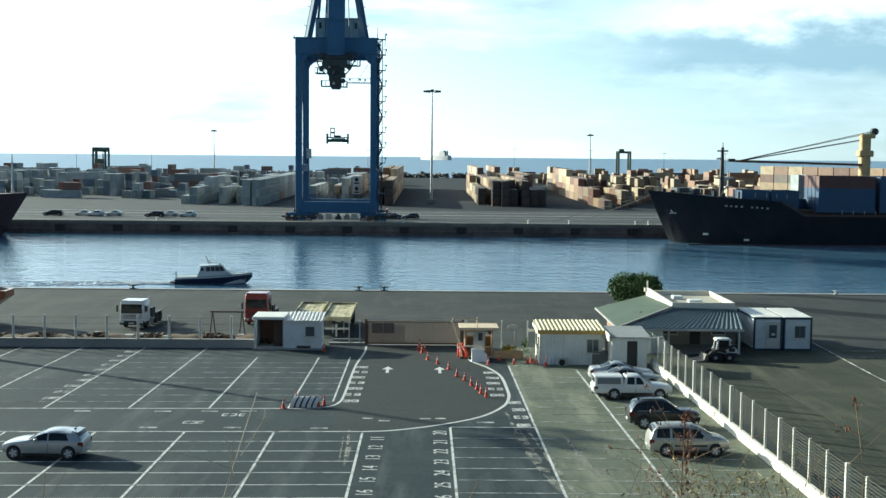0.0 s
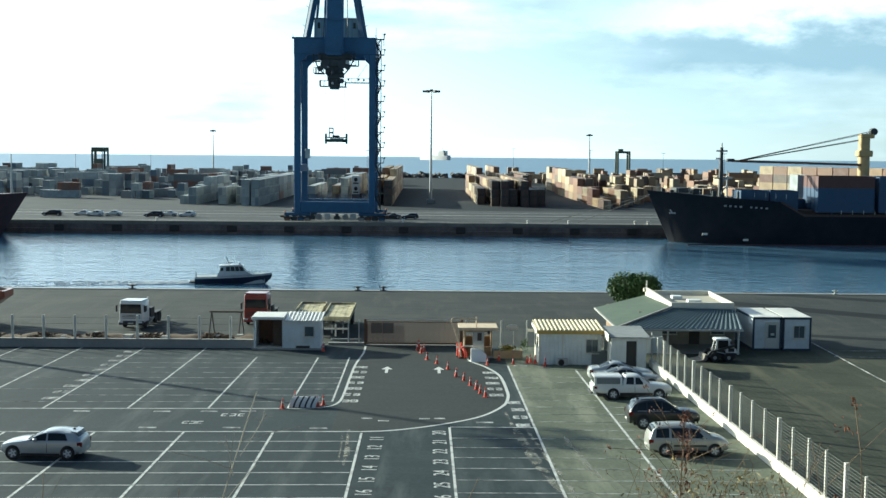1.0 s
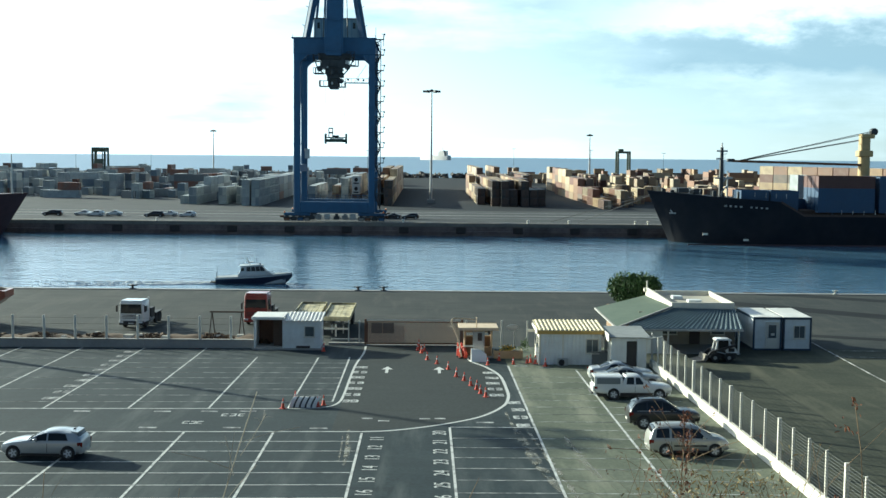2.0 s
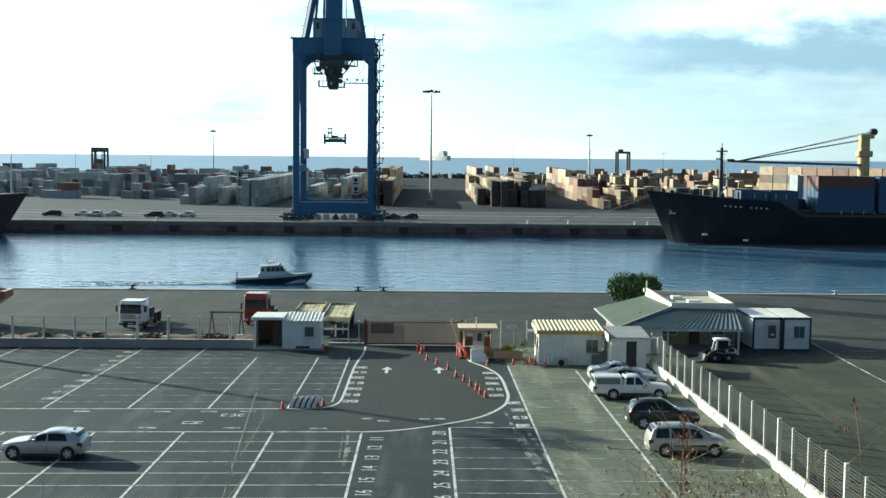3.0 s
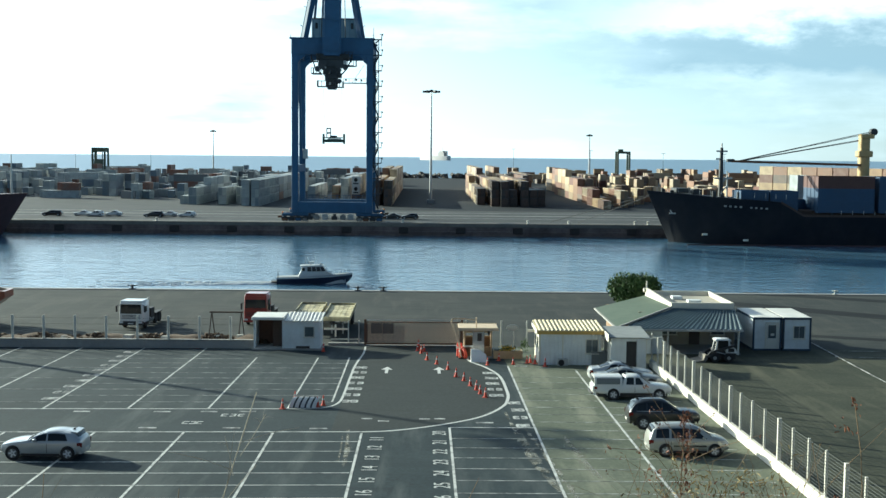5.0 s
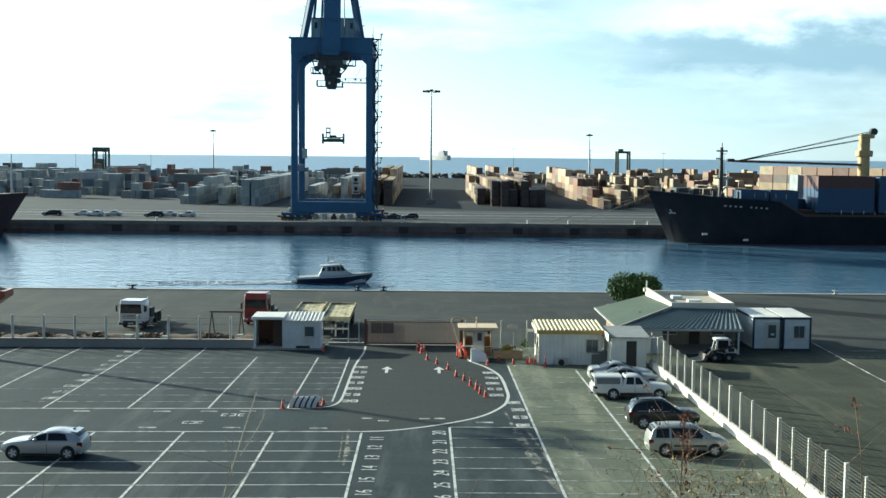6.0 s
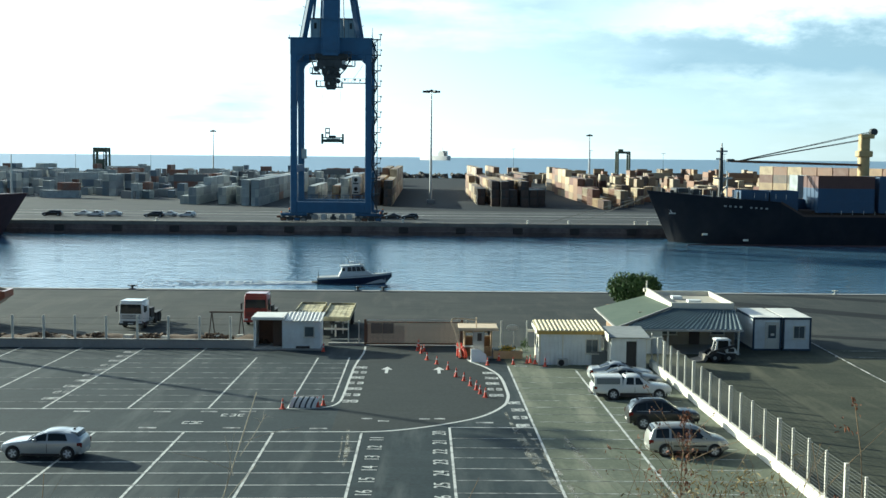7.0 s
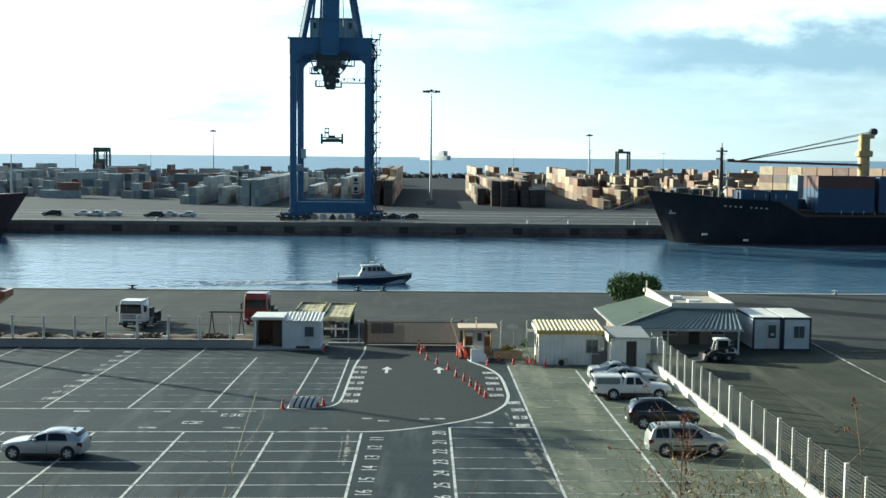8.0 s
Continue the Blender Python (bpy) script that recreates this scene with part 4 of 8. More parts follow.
for x, y, h in ((-217, 760, 14.5), (-166, 740, 15), (-80, 760, 16.5), (-36, 760, 17), (56, 770, 19), (104, 765, 18.5), (149, 760, 17), (190, 770, 17)):
    m = thing("lamp_post", pose(x, y, 0), "thin distant lamp post by the sea wall", "lamp post", "sea wall lamp posts")
    part("pole", lathe([(.14, 0), (.09, h)], 6), M_CRANEDARK, m)
    part("head", boxes((-1.3, 1.3, -.15, .15, h, h + .25)), M_CRANEDARK, m)


# ---------------------------------------------------------------- ships
def hull_ring(x, half, zb, zt, flare):
    """One rib of a hull: keel to rail on both sides."""
    pts = [(0.0, zb), (half * .7, zb), (half * (1 - flare * .55), zb + 2.2), (half * (1 - flare * .35), zb + (zt - zb) * .55), (half, zt)]
    return [(x, -y, z) for y, z in pts[::-1]] + [(x, y, z) for y, z in pts[1:]]


def cargo_ship():
    s = thing("cargo_ship", pose(49.3, 269.5, -2.9), "black-hulled container ship moored at the far quay", "ship")
    ribs = []
    for x, half, top in ((0.0, .12, 11.4), (2.5, 1.9, 11.2), (6, 4.4, 10.9), (12, 7.6, 10.4), (18, 9.4, 10.0), (23, 10.5, 9.7), (27, 10.8, 9.4)):
        ribs.append((x, half, top, max(0, 1 - x / 24)))
    sections = []
    for x, half, top, fl in ribs:
        foot = 5.2 * max(0, 1 - x / 7) * 1.0
        ring = hull_ring(x, half, -3, top, fl)
        sections.append([(px + (top - pz) / (top + 3) * foot * 1.25, py, pz) for px, py, pz in ring])
    part("bow", loft(sections), M_HULL, s, "flared black bow")
    main = [hull_ring(x, 10.8, -3, top, 0) for x, top in ((27.001, 9.4), (31.5, 7.0), (32, 6.6), (150, 6.6))]
    part("hull", loft(main), M_HULL, s)
    part("bulwark", loft([[(x, -h - .02, z), (x, -h + .1, z), (x, -h + .1, z + .5), (x, -h - .02, z + .5)] for x, h, z in ((27, 10.8, 9.1), (32, 10.8, 6.3), (150, 10.8, 6.3))]), M_WORNRED, s)
    part("boot_line", boxes((7, 150, -10.86, -10.7, -.1, .28)), M_HULLRED, s, "dull red waterline stripe")
    # name and marks as plain strokes
    for i, w in enumerate((.55, .5, .5, .55, 0, .55, .5, .5, .6)):
        if w:
            y = -(8.98 + i * .2)
            part("name_mark", boxes((15.3 + i * 1.05, 15.3 + i * 1.05 + w * .8, y - .12, y + .6, 8.2 - i * .05, 8.58 - i * .05)), M_CONC, s, "pale painted letter block")
    for x, z in ((10.2, 2.2), (19, 1.0), (51.5, 4.7), (56.5, 4.7), (62, 4.7), (64, 4.7), (62.5, 2.6)):
        part("hull_mark", boxes((x, x + 1.1, -10.9, -10.75, z, z + .4)), M_POST, s)
    part("anchor", beams([((4.6, -3.6, 7.2), (5.2, -3.7, 6.4)), ((4.4, -3.7, 6.5), (5.8, -3.8, 6.5))], .25), M_STEEL, s)
    # foremast
    mast = part("foremast", lathe([(.6, 9.5), (.5, 16), (.35, 21)], 8, at=(16.5, 0, 0)), M_CRANEDARK, s, "grey lattice foremast")
    for seg in ([((15.3, 0, 20.2), (17.8, 0, 20.2)), ((15.2, 0, 18.5), (16.6, 0, 18.5)), ((16.5, 0, 21), (16.5, 0, 22)), ((15, 0, 14.2), (19, 0, 14.2)), ((17.9, 0, 9.8), (17.9, 0, 15.8)),
                        ((16.5, 0, 13), (17.9, 0, 14.5)), ((16.5, 0, 11), (17.9, 0, 12.5))]):
        part("yard", rods([seg], .2, 5), M_STEEL, mast)
    part("mooring_line", rods([((1.2, -.6, 10.6), (-20, 12.4, 3.4)), ((1.5, -.3, 10.5), (-13.6, 12.5, 3.3))], .06, 4), M_ROPE, s)
    for x, y, h in ((3.2, -.8, .7), (5.0, -1.6, .5), (13.5, -5.2, .9), (15.2, -5.8, .6), (18.6, -6.5, 1.1), (21.5, -7.2, .8), (24.0, -7.6, .9)):
        part("deck_fitting", boxes((x, x + .8, y, y + .8, 9.4, 11.3 - x * .055 + h), bevel=.08), M_CRANEDARK, s)
    part("windlass", boxes((6, 9, -3, 3, 11, 12), (10, 12, -2, 2, 10.6, 11.8), bevel=.1), M_CRANEDARK, s)
    part("rail", rods([((2 + 2.2 * i, -(1.5 + 2.2 * i * .36) if i < 10 else -9.4, 11.2 - i * .1), (2 + 2.2 * i, -(1.5 + 2.2 * i * .36) if i < 10 else -9.4, 12.2 - i * .1)) for i in range(13)], .04, 4), M_STEEL, s)
    # deck crane
    cr = part("deck_crane", lathe([(1.35, 6.6), (1.25, 19), (1.1, 19.2)], 16, at=(49.0, 2, 0)), M_BUFF, s, "buff deck crane")
    part("crane_house", boxes((47.9, 50.0, 1, 3, 15.2, 23.4), (47.4, 50.6, .7, 3.3, 19.2, 20.6), (47.9, 51, 1, 3, 23.3, 24.3), bevel=.2), M_BUFF, cr)
    part("crane_head", lathe([(.2, -.8), (.8, -.7), (.8, .7), (.2, .8)], 14, "Y", (50.9, 2, 24.8)), M_CRANEDARK, cr)
    part("jib", beams([((48, 1.1, 17.4), (19.5, 1.4, 18.0)), ((48, 2.9, 17.4), (19.5, 2.6, 18.0))] + [((48 - 3.1 * i, 1.1 + .03 * i, 17.4 + .065 * i), (46.4 - 3.1 * i, 2.9 - .03 * i, 17.4 + .065 * i)) for i in range(9)], .5), M_RUST, cr, "rust-brown lowered jib")
    part("jib_head", boxes((18.2, 19.8, 1.3, 2.7, 17.8, 18.5), bevel=.1), M_CRANEDARK, cr)
    part("luffing_rope", rods([((50.4, 1.4, 24.9), (20.2, 1.6, 18.0)), ((50.4, 1.8, 24.6), (20.2, 1.9, 17.9)), ((48.2, 2.6, 23), (20.2, 2.4, 17.9)), ((48.2, 2.9, 22.8), (20.2, 2.6, 17.8))], .07, 4), M_ROPE, cr)
    part("hatch", boxes((31.5, 150, -8.5, 8.5, 6.6, 7.6)), M_WORNRED, s)
    part("lashing_post", boxes((38, 38.4, -10.2, -9.6, 6.6, 12), (52, 52.4, -10.2, -9.6, 6.6, 12)), M_CRANEDARK, s)
    for k in range(30):
        part("rail", rods([((40 + 2.4 * k, -10.7, 6.8), (40 + 2.4 * k, -10.7, 7.7))], .05, 4), M_STEEL, s)
    # boxes on deck
    def deck_box(x, y, z, long, m, turn=-90):
        me = container_mesh(12.19 if long else 6.06, "deck_box")
        me.materials.append(m)
        ob = new("shipping_container", me)
        ob.matrix_world = pose(x, y, z, 0, 0, turn)
        tagged(ob, "dark shipping container stacked on the ship's deck", "shipping container", "containers on the ship's deck")
    for col, x in enumerate((68.2, 74.6)):
        for k in range(2):
            for row in range(3):
                deck_box(x, 263.6 + row * 2.6, 3.65 + 2.6 * k, False, M_BLUEBOX)
    for k in range(3):
        for row in range(4):
            deck_box(84.2, 261.5 + row * 2.6, 4.3 + 2.6 * k, True, (M_BLUEBOX, M_BLUEBOX, M_BROWNBOX)[k])
    deck_box(79.0, 270.5, 4.3, False, M_BLUEBOX)
    deck_box(83.4, 271.0, 6.9, False, M_BOXPALE, 0)
    deck_box(83.4, 271.0, 9.5, False, M_BOXPALE, 0)
    for k in range(3):
        for row in range(4):
            deck_box(97.4, 261.5 + row * 2.6, 4.3 + 2.6 * k, True, M_BLUEBOX)


cargo_ship()


def moored_bow():
    s = thing("cargo_ship", pose(-88.0, 271, -2.9), "dull red bow of a ship moored at the quay", "ship")
    sections = []
    for x, half, top in ((0.0, .12, 9.6), (-3, 2.6, 9.4), (-8, 5.6, 9.2), (-16, 8.2, 9.0), (-40, 9, 9.0), (-90, 9, 9.0)):
        ring = hull_ring(x, half, -3, top, max(0, 1 + x / 18))
        foot = 6.4 * max(0, 1 + x / 8)
        sections.append([(px - (top - pz) / (top + 3) * foot * 1.25, py, pz) for px, py, pz in ring])
    part("bow", loft(sections), M_HULLRED, s)
    part("rail", rods([((-1 - 1.6 * i, -.9 - min(i, 6) * .9, 9.3), (-1 - 1.6 * i, -.9 - min(i, 6) * .9, 10.3)) for i in range(12)], .04, 4), M_STEEL, s)
    part("foremast", lathe([(.25, 9), (.12, 18)], 8, at=(-3.6, 0, 0)), M_POST, s)


moored_bow()


def far_ship():
    s = thing("tanker_ship", pose(-12.5, 3130, -2.9, 0, 0, -50), "pale distant ship lying out at sea", "ship")
    white = mat("white_ship_paint", (0.5, 0.48, 0.46), .6, 0, .05, .1, 0)
    part("hull", loft([[(x, -h, -1), (x, h, -1), (x, h, t), (x, -h, t)] for x, h, t in ((0, .5, 13), (12, 6, 12), (75, 8, 11), (102, 8, 11), (112, 6, 12))]), white, s)
    part("superstructure", boxes((76, 100, -6, 6, 10, 20), (80, 95, -5, 5, 20, 24), bevel=.4), white, s)
    part("funnel", lathe([(2.6, 10), (2.2, 24)], 10, at=(104, 0, 0)), white, s)
    part("mast", lathe([(.8, 23), (.4, 32)], 6, at=(88, 0, 0)), white, s)


far_ship()


# ---------------------------------------------------------------- lot markings
def strip(bm, pts, w, lift=0.010):
    """A painted band along points of the lot, following its fall."""
    pts = [Vector((x, y, 0)) for x, y in pts]
    left, right = [], []
    for i, p in enumerate(pts):
        d = (pts[min(i + 1, len(pts) - 1)] - pts[max(i - 1, 0)]).normalized()
        n = Vector((-d.y, d.x, 0)) * w / 2
        left.append(p + n), right.append(p - n)
    for i in range(len(pts) - 1):
        q = [left[i], right[i], right[i + 1], left[i + 1]]
        hull8(bm, [(k.x, k.y, max(0, lot_z(k.y)) - 0.02) for k in q], [(k.x, k.y, max(0, lot_z(k.y)) + lift) for k in q])


def smooth_path(ctrl, steps=6):
    """Catmull-Rom through the control points."""
    c = [Vector(p) for p in ctrl]
    out = []
    for i in range(len(c) - 1):
        a, b, d, e = c[max(i - 1, 0)], c[i], c[i + 1], c[min(i + 2, len(c) - 1)]
        for s in range(steps):
            t = s / steps
            out.append(0.5 * ((2 * b) + (d - a) * t + (2 * a - 5 * b + 4 * d - e) * t * t + (3 * b - a - 3 * d + e) * t ** 3))
    return [tuple(p) for p in out] + [tuple(c[-1])]


def mark(name, bands, w, m, label):
    for pts in bands:
        bm = bmesh.new()
        strip(bm, pts, w)
        solid(name, bm, m, label, "road marking", "structure")


def gate_lane():
    """Newer, smoother asphalt laid in the lane to the gate."""
    right = smooth_path([(-3.2, 67.1), (1.0, 69.0), (3.3, 71.4), (4.85, 74.6), (5.4, 77.6), (5.5, 80.8), (5.4, 86.7), (4.6, 90.7), (3.6, 93.5), (3.1, 97.2), (3.1, 101.8)], 4)
    bm = bmesh.new()
    left = [(-5.15, y) for x, y in right]
    rows = [[bm.verts.new((x, y, lot_z(y) + .004)) for x, y in (a, b)] for a, b in zip(left, right)]
    for a, b in zip(rows, rows[1:]):
        bm.faces.new((a[0], a[1], b[1], b[0]))
    solid("gate_lane", bm, M_LANE, "smooth dark asphalt lane leading to the gate", "road", "structure")


gate_lane()


def mat_track():
    """Pale dust, broken up so that the asphalt shows between."""
    m = mat("pale_tyre_dust", (0.3, 0.3, 0.26), .9, 0, .3, 6, .1)
    n, l = m.node_tree.nodes, m.node_tree.links
    co, t, r = n.new("ShaderNodeTexCoord"), n.new("ShaderNodeTexNoise"), n.new("ShaderNodeValToRGB")
    t.inputs["Scale"].default_value, t.inputs["Detail"].default_value = 1.1, 6
    r.color_ramp.elements[0].position, r.color_ramp.elements[1].position = .42, .66
    r.color_ramp.elements[0].color, r.color_ramp.elements[1].color = (.0, .0, .0, 1), (.6, .6, .6, 1)
    l.new(co.outputs["Object"], t.inputs["Vector"]); l.new(t.outputs["Fac"], r.inputs[0]); l.new(r.outputs[0], n["Principled BSDF"].inputs["Alpha"])
    return m


M_TRACK = mat_track()


def markings():
    skew = lambda x, y: (x, y + 0.03 * (x + 6))
    bay = "white painted parking bay line on asphalt"
    mark("bay_line", [[(x, 101.2), (x, 87), skew(x, 73.6)] for x in (-38.2, -33.2, -28.2, -23.1, -18)] + [[(x, 95), skew(x, 73.6)] for x in (-13.13, -8.3)] + [[(-5.85, 95.2), (-5.8, 86), (-5.75, 76)]], .12, M_LINE, bay)
    mark("bay_line", [[(x, 66.4), (x, 56), (x, 44)] for x in (-28, -23, -18.1, -13.23, -8.3, -3.4)] + [[(1.52, 68.1), (1.5, 44)], [(6.43, 91.3), (6.4, 70), (6.38, 44)], [(11.38, 89.6), (11.36, 70), (11.35, 44)]], .13, M_LINE, bay)
    mark("aisle_line", [[skew(-40, 73.6), skew(-7.2, 73.6)], [skew(-40, 66.75), skew(-3.4, 66.75)], [(1.55, 68.2), (6.4, 68.2)]], .15, M_LINE, "long white line along the driving aisle")
    bm = bmesh.new()
    for i in range(11):
        y = 75.9 + 2.33 * i
        for a, b in ((-23, -18), (-18, -13.1), (-13.1, -8.3), (-8.3, -5.7)):
            if y < 94 or b < -12:
                strip(bm, [skew(a + .1, y), skew(b - .1, y)], .08)
        if i % 2 == 0:
            strip(bm, [skew(-33, y), skew(-23.1, y)], .06)
    solid("bay_divider_lines", bm, M_FAINT, "faded white bay divider lines", "road marking", "stuff")
    bm = bmesh.new()
    for i in range(10):
        y = 64.2 - 2.33 * i
        for a in (-28, -23, -18.1, -13.2, -8.3):
            strip(bm, [skew(a + .1, y), skew(a + 4.8, y)], .09)
    solid("bay_divider_lines", bm, M_LINE, "white bay divider lines", "road marking", "stuff")
    bm = bmesh.new()
    for i in range(19):
        y = 86.2 - 2.33 * i
        if y < 67:
            strip(bm, [(1.6, y), (6.3, y)], .09)
        strip(bm, [(6.5, y), (11.3, y - .05)], .08)
        strip(bm, [(11.5, y), (16.6, y - .1)], .08)
    solid("bay_divider_lines", bm, M_FAINT, "faded white bay divider lines beside the wall", "road marking", "stuff")
    loop = smooth_path([(-3.45, 66.8), (-1.57, 67.25), (1.0, 68.9), (3.4, 71.3), (4.93, 74.6), (5.5, 77.6), (5.62, 80.8), (5.5, 86.7), (4.7, 90.7), (3.72, 93.5), (3.26, 97.2), (3.2, 100)])
    mark("kerb_line", [loop], .2, M_KERB, "bold white curved line round the gate lane")
    mark("kerb_line", [smooth_path([(-4.9, 101.9), (-4.86, 97.8), (-5.15, 91.7), (-5.2, 86.3), (-5.2, 78.4), (-5.35, 75.6), (-6.0, 74.1), (-7.4, 73.58)])], .16, M_KERB, "bold white curved line round the bay block")
    # bay numbers, read from the aisle
    columns = [(11 + i, -2.45 - .03 * i, y) for i, y in enumerate((65.0, 62.75, 60.45, 58.15, 55.85, 53.5))]
    columns += [(20 + i, .95, 66.6 - 2.33 * i) for i in range(7)]
    for n, x, y in columns:
        cu = bpy.data.curves.new("number", "FONT")
        cu.body, cu.size, cu.extrude, cu.align_x, cu.align_y = str(n), 1.1, 0.004, "CENTER", "CENTER"
        ob = new("bay_number", cu)
        ob.data.materials.append(M_LINE)
        ob.matrix_world = Matrix.Translation((x, y, lot_z(y) + .008)) @ Euler((radians(TILT), 0, 0)).to_matrix().to_4x4() @ pose(0, 0, 0, 0, 0, 90)
        tagged(ob, "white painted bay number on the asphalt", "road marking", "bay numbers", "structure")
    rows = [(-4.65, 90.2 - 2.33 * i, 1.0, .2) for i in range(7)] + [(4.85, 88.0 - 2.33 * i, .95, .2) for i in range(5)] + [(5.8, 76 - 2.4 * i, .8, .2) for i in range(4)]
    rows += [(-23.65, 97.5 - 2.33 * i, 1.0, .2) for i in range(10)]
    for x, y, w, d in rows:
        bm = bmesh.new()
        for k in (-1, 1):        # two worn figures, each a few short strokes
            c, e = x + k * w * .27, w * .19
            for q in (-.36, 0, .36):
                strip(bm, [(c - e, y + q), (c + e, y + q)], .17)
            for a in ((-1, 1), (1,), (-1,))[int(abs(y * 7 + k)) % 3]:
                strip(bm, [(c + a * e, y - .36), (c + a * e, y + .36)], .13)
        solid("bay_number", bm, M_FAINT if x < -20 else M_LINE, "white painted bay number marks on the asphalt", "road marking", "structure", "bay numbers")
    for x, y in ((-12.9, 72.5), (-15.7, 72.4), (-20.5, 72.3), (-15.5, 67.6), (-10.8, 67.7), (-2.3, 69.9), (3.6, 69.6), (1.0, 70.7), (-3.3, 70.6), (-5.9, 67.7), (-10.6, 72.6), (.1, 70.6), (7.4, 91.4), (9.2, 90.5)):
        bm = bmesh.new()
        w = .32 if abs(y - 70.3) < .6 else .5
        strip(bm, [(x - w, y), (x + w, y)], .3)
        solid("lane_mark", bm, M_FAINT, "worn white mark on the asphalt", "road marking", "structure", "lane marks")
    for x in (-2.7, 1.16):
        bm = bmesh.new()
        strip(bm, [(x, 87.6), (x, 89.3)], .22)
        z = lambda y: lot_z(y) + .006
        f = [(x - .42, 89.3), (x + .42, 89.3), (x + .02, 90.6), (x - .02, 90.6)]
        hull8(bm, [(a, b, z(b) - .02) for a, b in f], [(a, b, z(b)) for a, b in f])
        solid("lane_arrow", bm, M_KERB, "white arrow pointing to the gate", "road marking", "structure", "lane arrows")
    for x, y, w in ((-13.25, 69.1, 1.2), (-11.3, 71.4, 1.5)):
        bm = bmesh.new()
        for k in range(3):
            c = x - w / 2 + w * (k + .5) / 3
            strip(bm, [(c - .16, y + .3), (c + .16, y + .34)], .14)
            strip(bm, [(c - .16, y - .3), (c + .16, y - .26)], .14)
            strip(bm, [(c + .14 * (1 if k % 2 else -1), y - .28), (c + .14 * (1 if k % 2 else -1), y + .3)], .1)
        solid("lane_mark", bm, M_LINE, "worn white figures on the asphalt of the aisle", "road marking", "structure", "lane marks")
    # shadow bands painted on the apron as dark strips; nothing here casts them
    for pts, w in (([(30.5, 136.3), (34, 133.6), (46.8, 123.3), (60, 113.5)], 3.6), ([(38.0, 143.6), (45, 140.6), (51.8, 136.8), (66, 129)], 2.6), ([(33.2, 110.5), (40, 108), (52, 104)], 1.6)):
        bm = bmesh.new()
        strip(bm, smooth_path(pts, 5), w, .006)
        solid("asphalt_strip", bm, M_SHADEBAND, "long dark strip on the apron in place of a cast shadow", "pavement", "structure", "asphalt strips")
    bm = bmesh.new()
    for a, b in (((34.4, 112), (33.0, 86)), ((33.0, 86), (32.4, 74)), ((35, 101), (43, 101)), ((33.5, 97.5), (40, 96.8)), ((42, 99), (60, 90))):
        strip(bm, [a, b], .1)
    solid("yard_marking", bm, M_FAINT, "worn white lines on the service yard", "road marking", "stuff")

    rnd = random.Random(6)
    for pts in ([(4.9, 75.5), (5.09, 69.3), (5.45, 62), (5.85, 57.1), (6.3, 52.8)], [(5.45, 72.5), (5.99, 64.7), (6.46, 57.7), (6.83, 53), (7.1, 49)],
                [(7.6, 66), (7.9, 61), (8.3, 56.5)], [(-4.3, 67.5), (-4.1, 63), (-4.0, 58.2)]):
        bm = bmesh.new()
        path = smooth_path(pts, 6)
        for k in range(7):
            a, b = rnd.randrange(0, len(path) // 2), rnd.randrange(len(path) // 2 + 1, len(path))
            off = rnd.gauss(0, .2)
            strip(bm, [(x + off, y) for x, y in path[a:b + 1]], rnd.uniform(.05, .2), .005 + .0004 * k)
        solid("tyre_track", bm, M_TRACK, "pale dusty tyre track on the asphalt", "tyre track", "structure", "tyre tracks")


markings()


# ---------------------------------------------------------------- fences
def east_fence():
    w = thing("boundary_wall", pose(17.25, 0, 0), "low white rendered wall carrying a wire fence", "wall", kind="structure")
    for k in range(6):
        y1, y0 = 91.5 - k * 9.4, 91.5 - (k + 1) * 9.4
        bm = bmesh.new()
        hull8(bm, [(0, y0, lot_z(y0) - .3), (.22, y0, lot_z(y0) - .3), (.22, y1, lot_z(y1) - .3), (0, y1, lot_z(y1) - .3)],
              [(0, y0, lot_z(y0) + .58), (.22, y0, lot_z(y0) + .58), (.22, y1, lot_z(y1) + .58), (0, y1, lot_z(y1) + .58)])
        part("wall_panel", bm, M_WHITEWALL, w)
    f = thing("wire_fence", pose(17.36, 0, 0), "white posts with stretched wire strands on the low wall", "fence")
    post = shaped(boxes((-.055, .055, -.055, .055, 0, 2.05), bevel=.01))
    post.materials.append(M_POST)
    ys = [91.2 - 2.36 * i for i in range(21)]
    for i, y in enumerate(ys):
        p = part("post", post, None, f)
        p.location = (0, y, lot_z(y) + .57)
        if i % 4 == 2:
            part("wide_post", boxes((-.09, .09, y - .22, y - .08, lot_z(y) + .57, lot_z(y) + 2.65)), M_POST, f)
    for k in range(14):
        h = .7 + k * .145
        part("wire", rods([((-.07, ys[-1], lot_z(ys[-1]) + h), (-.07, ys[0], lot_z(ys[0]) + h))], .012, 4), M_WIRE, f)


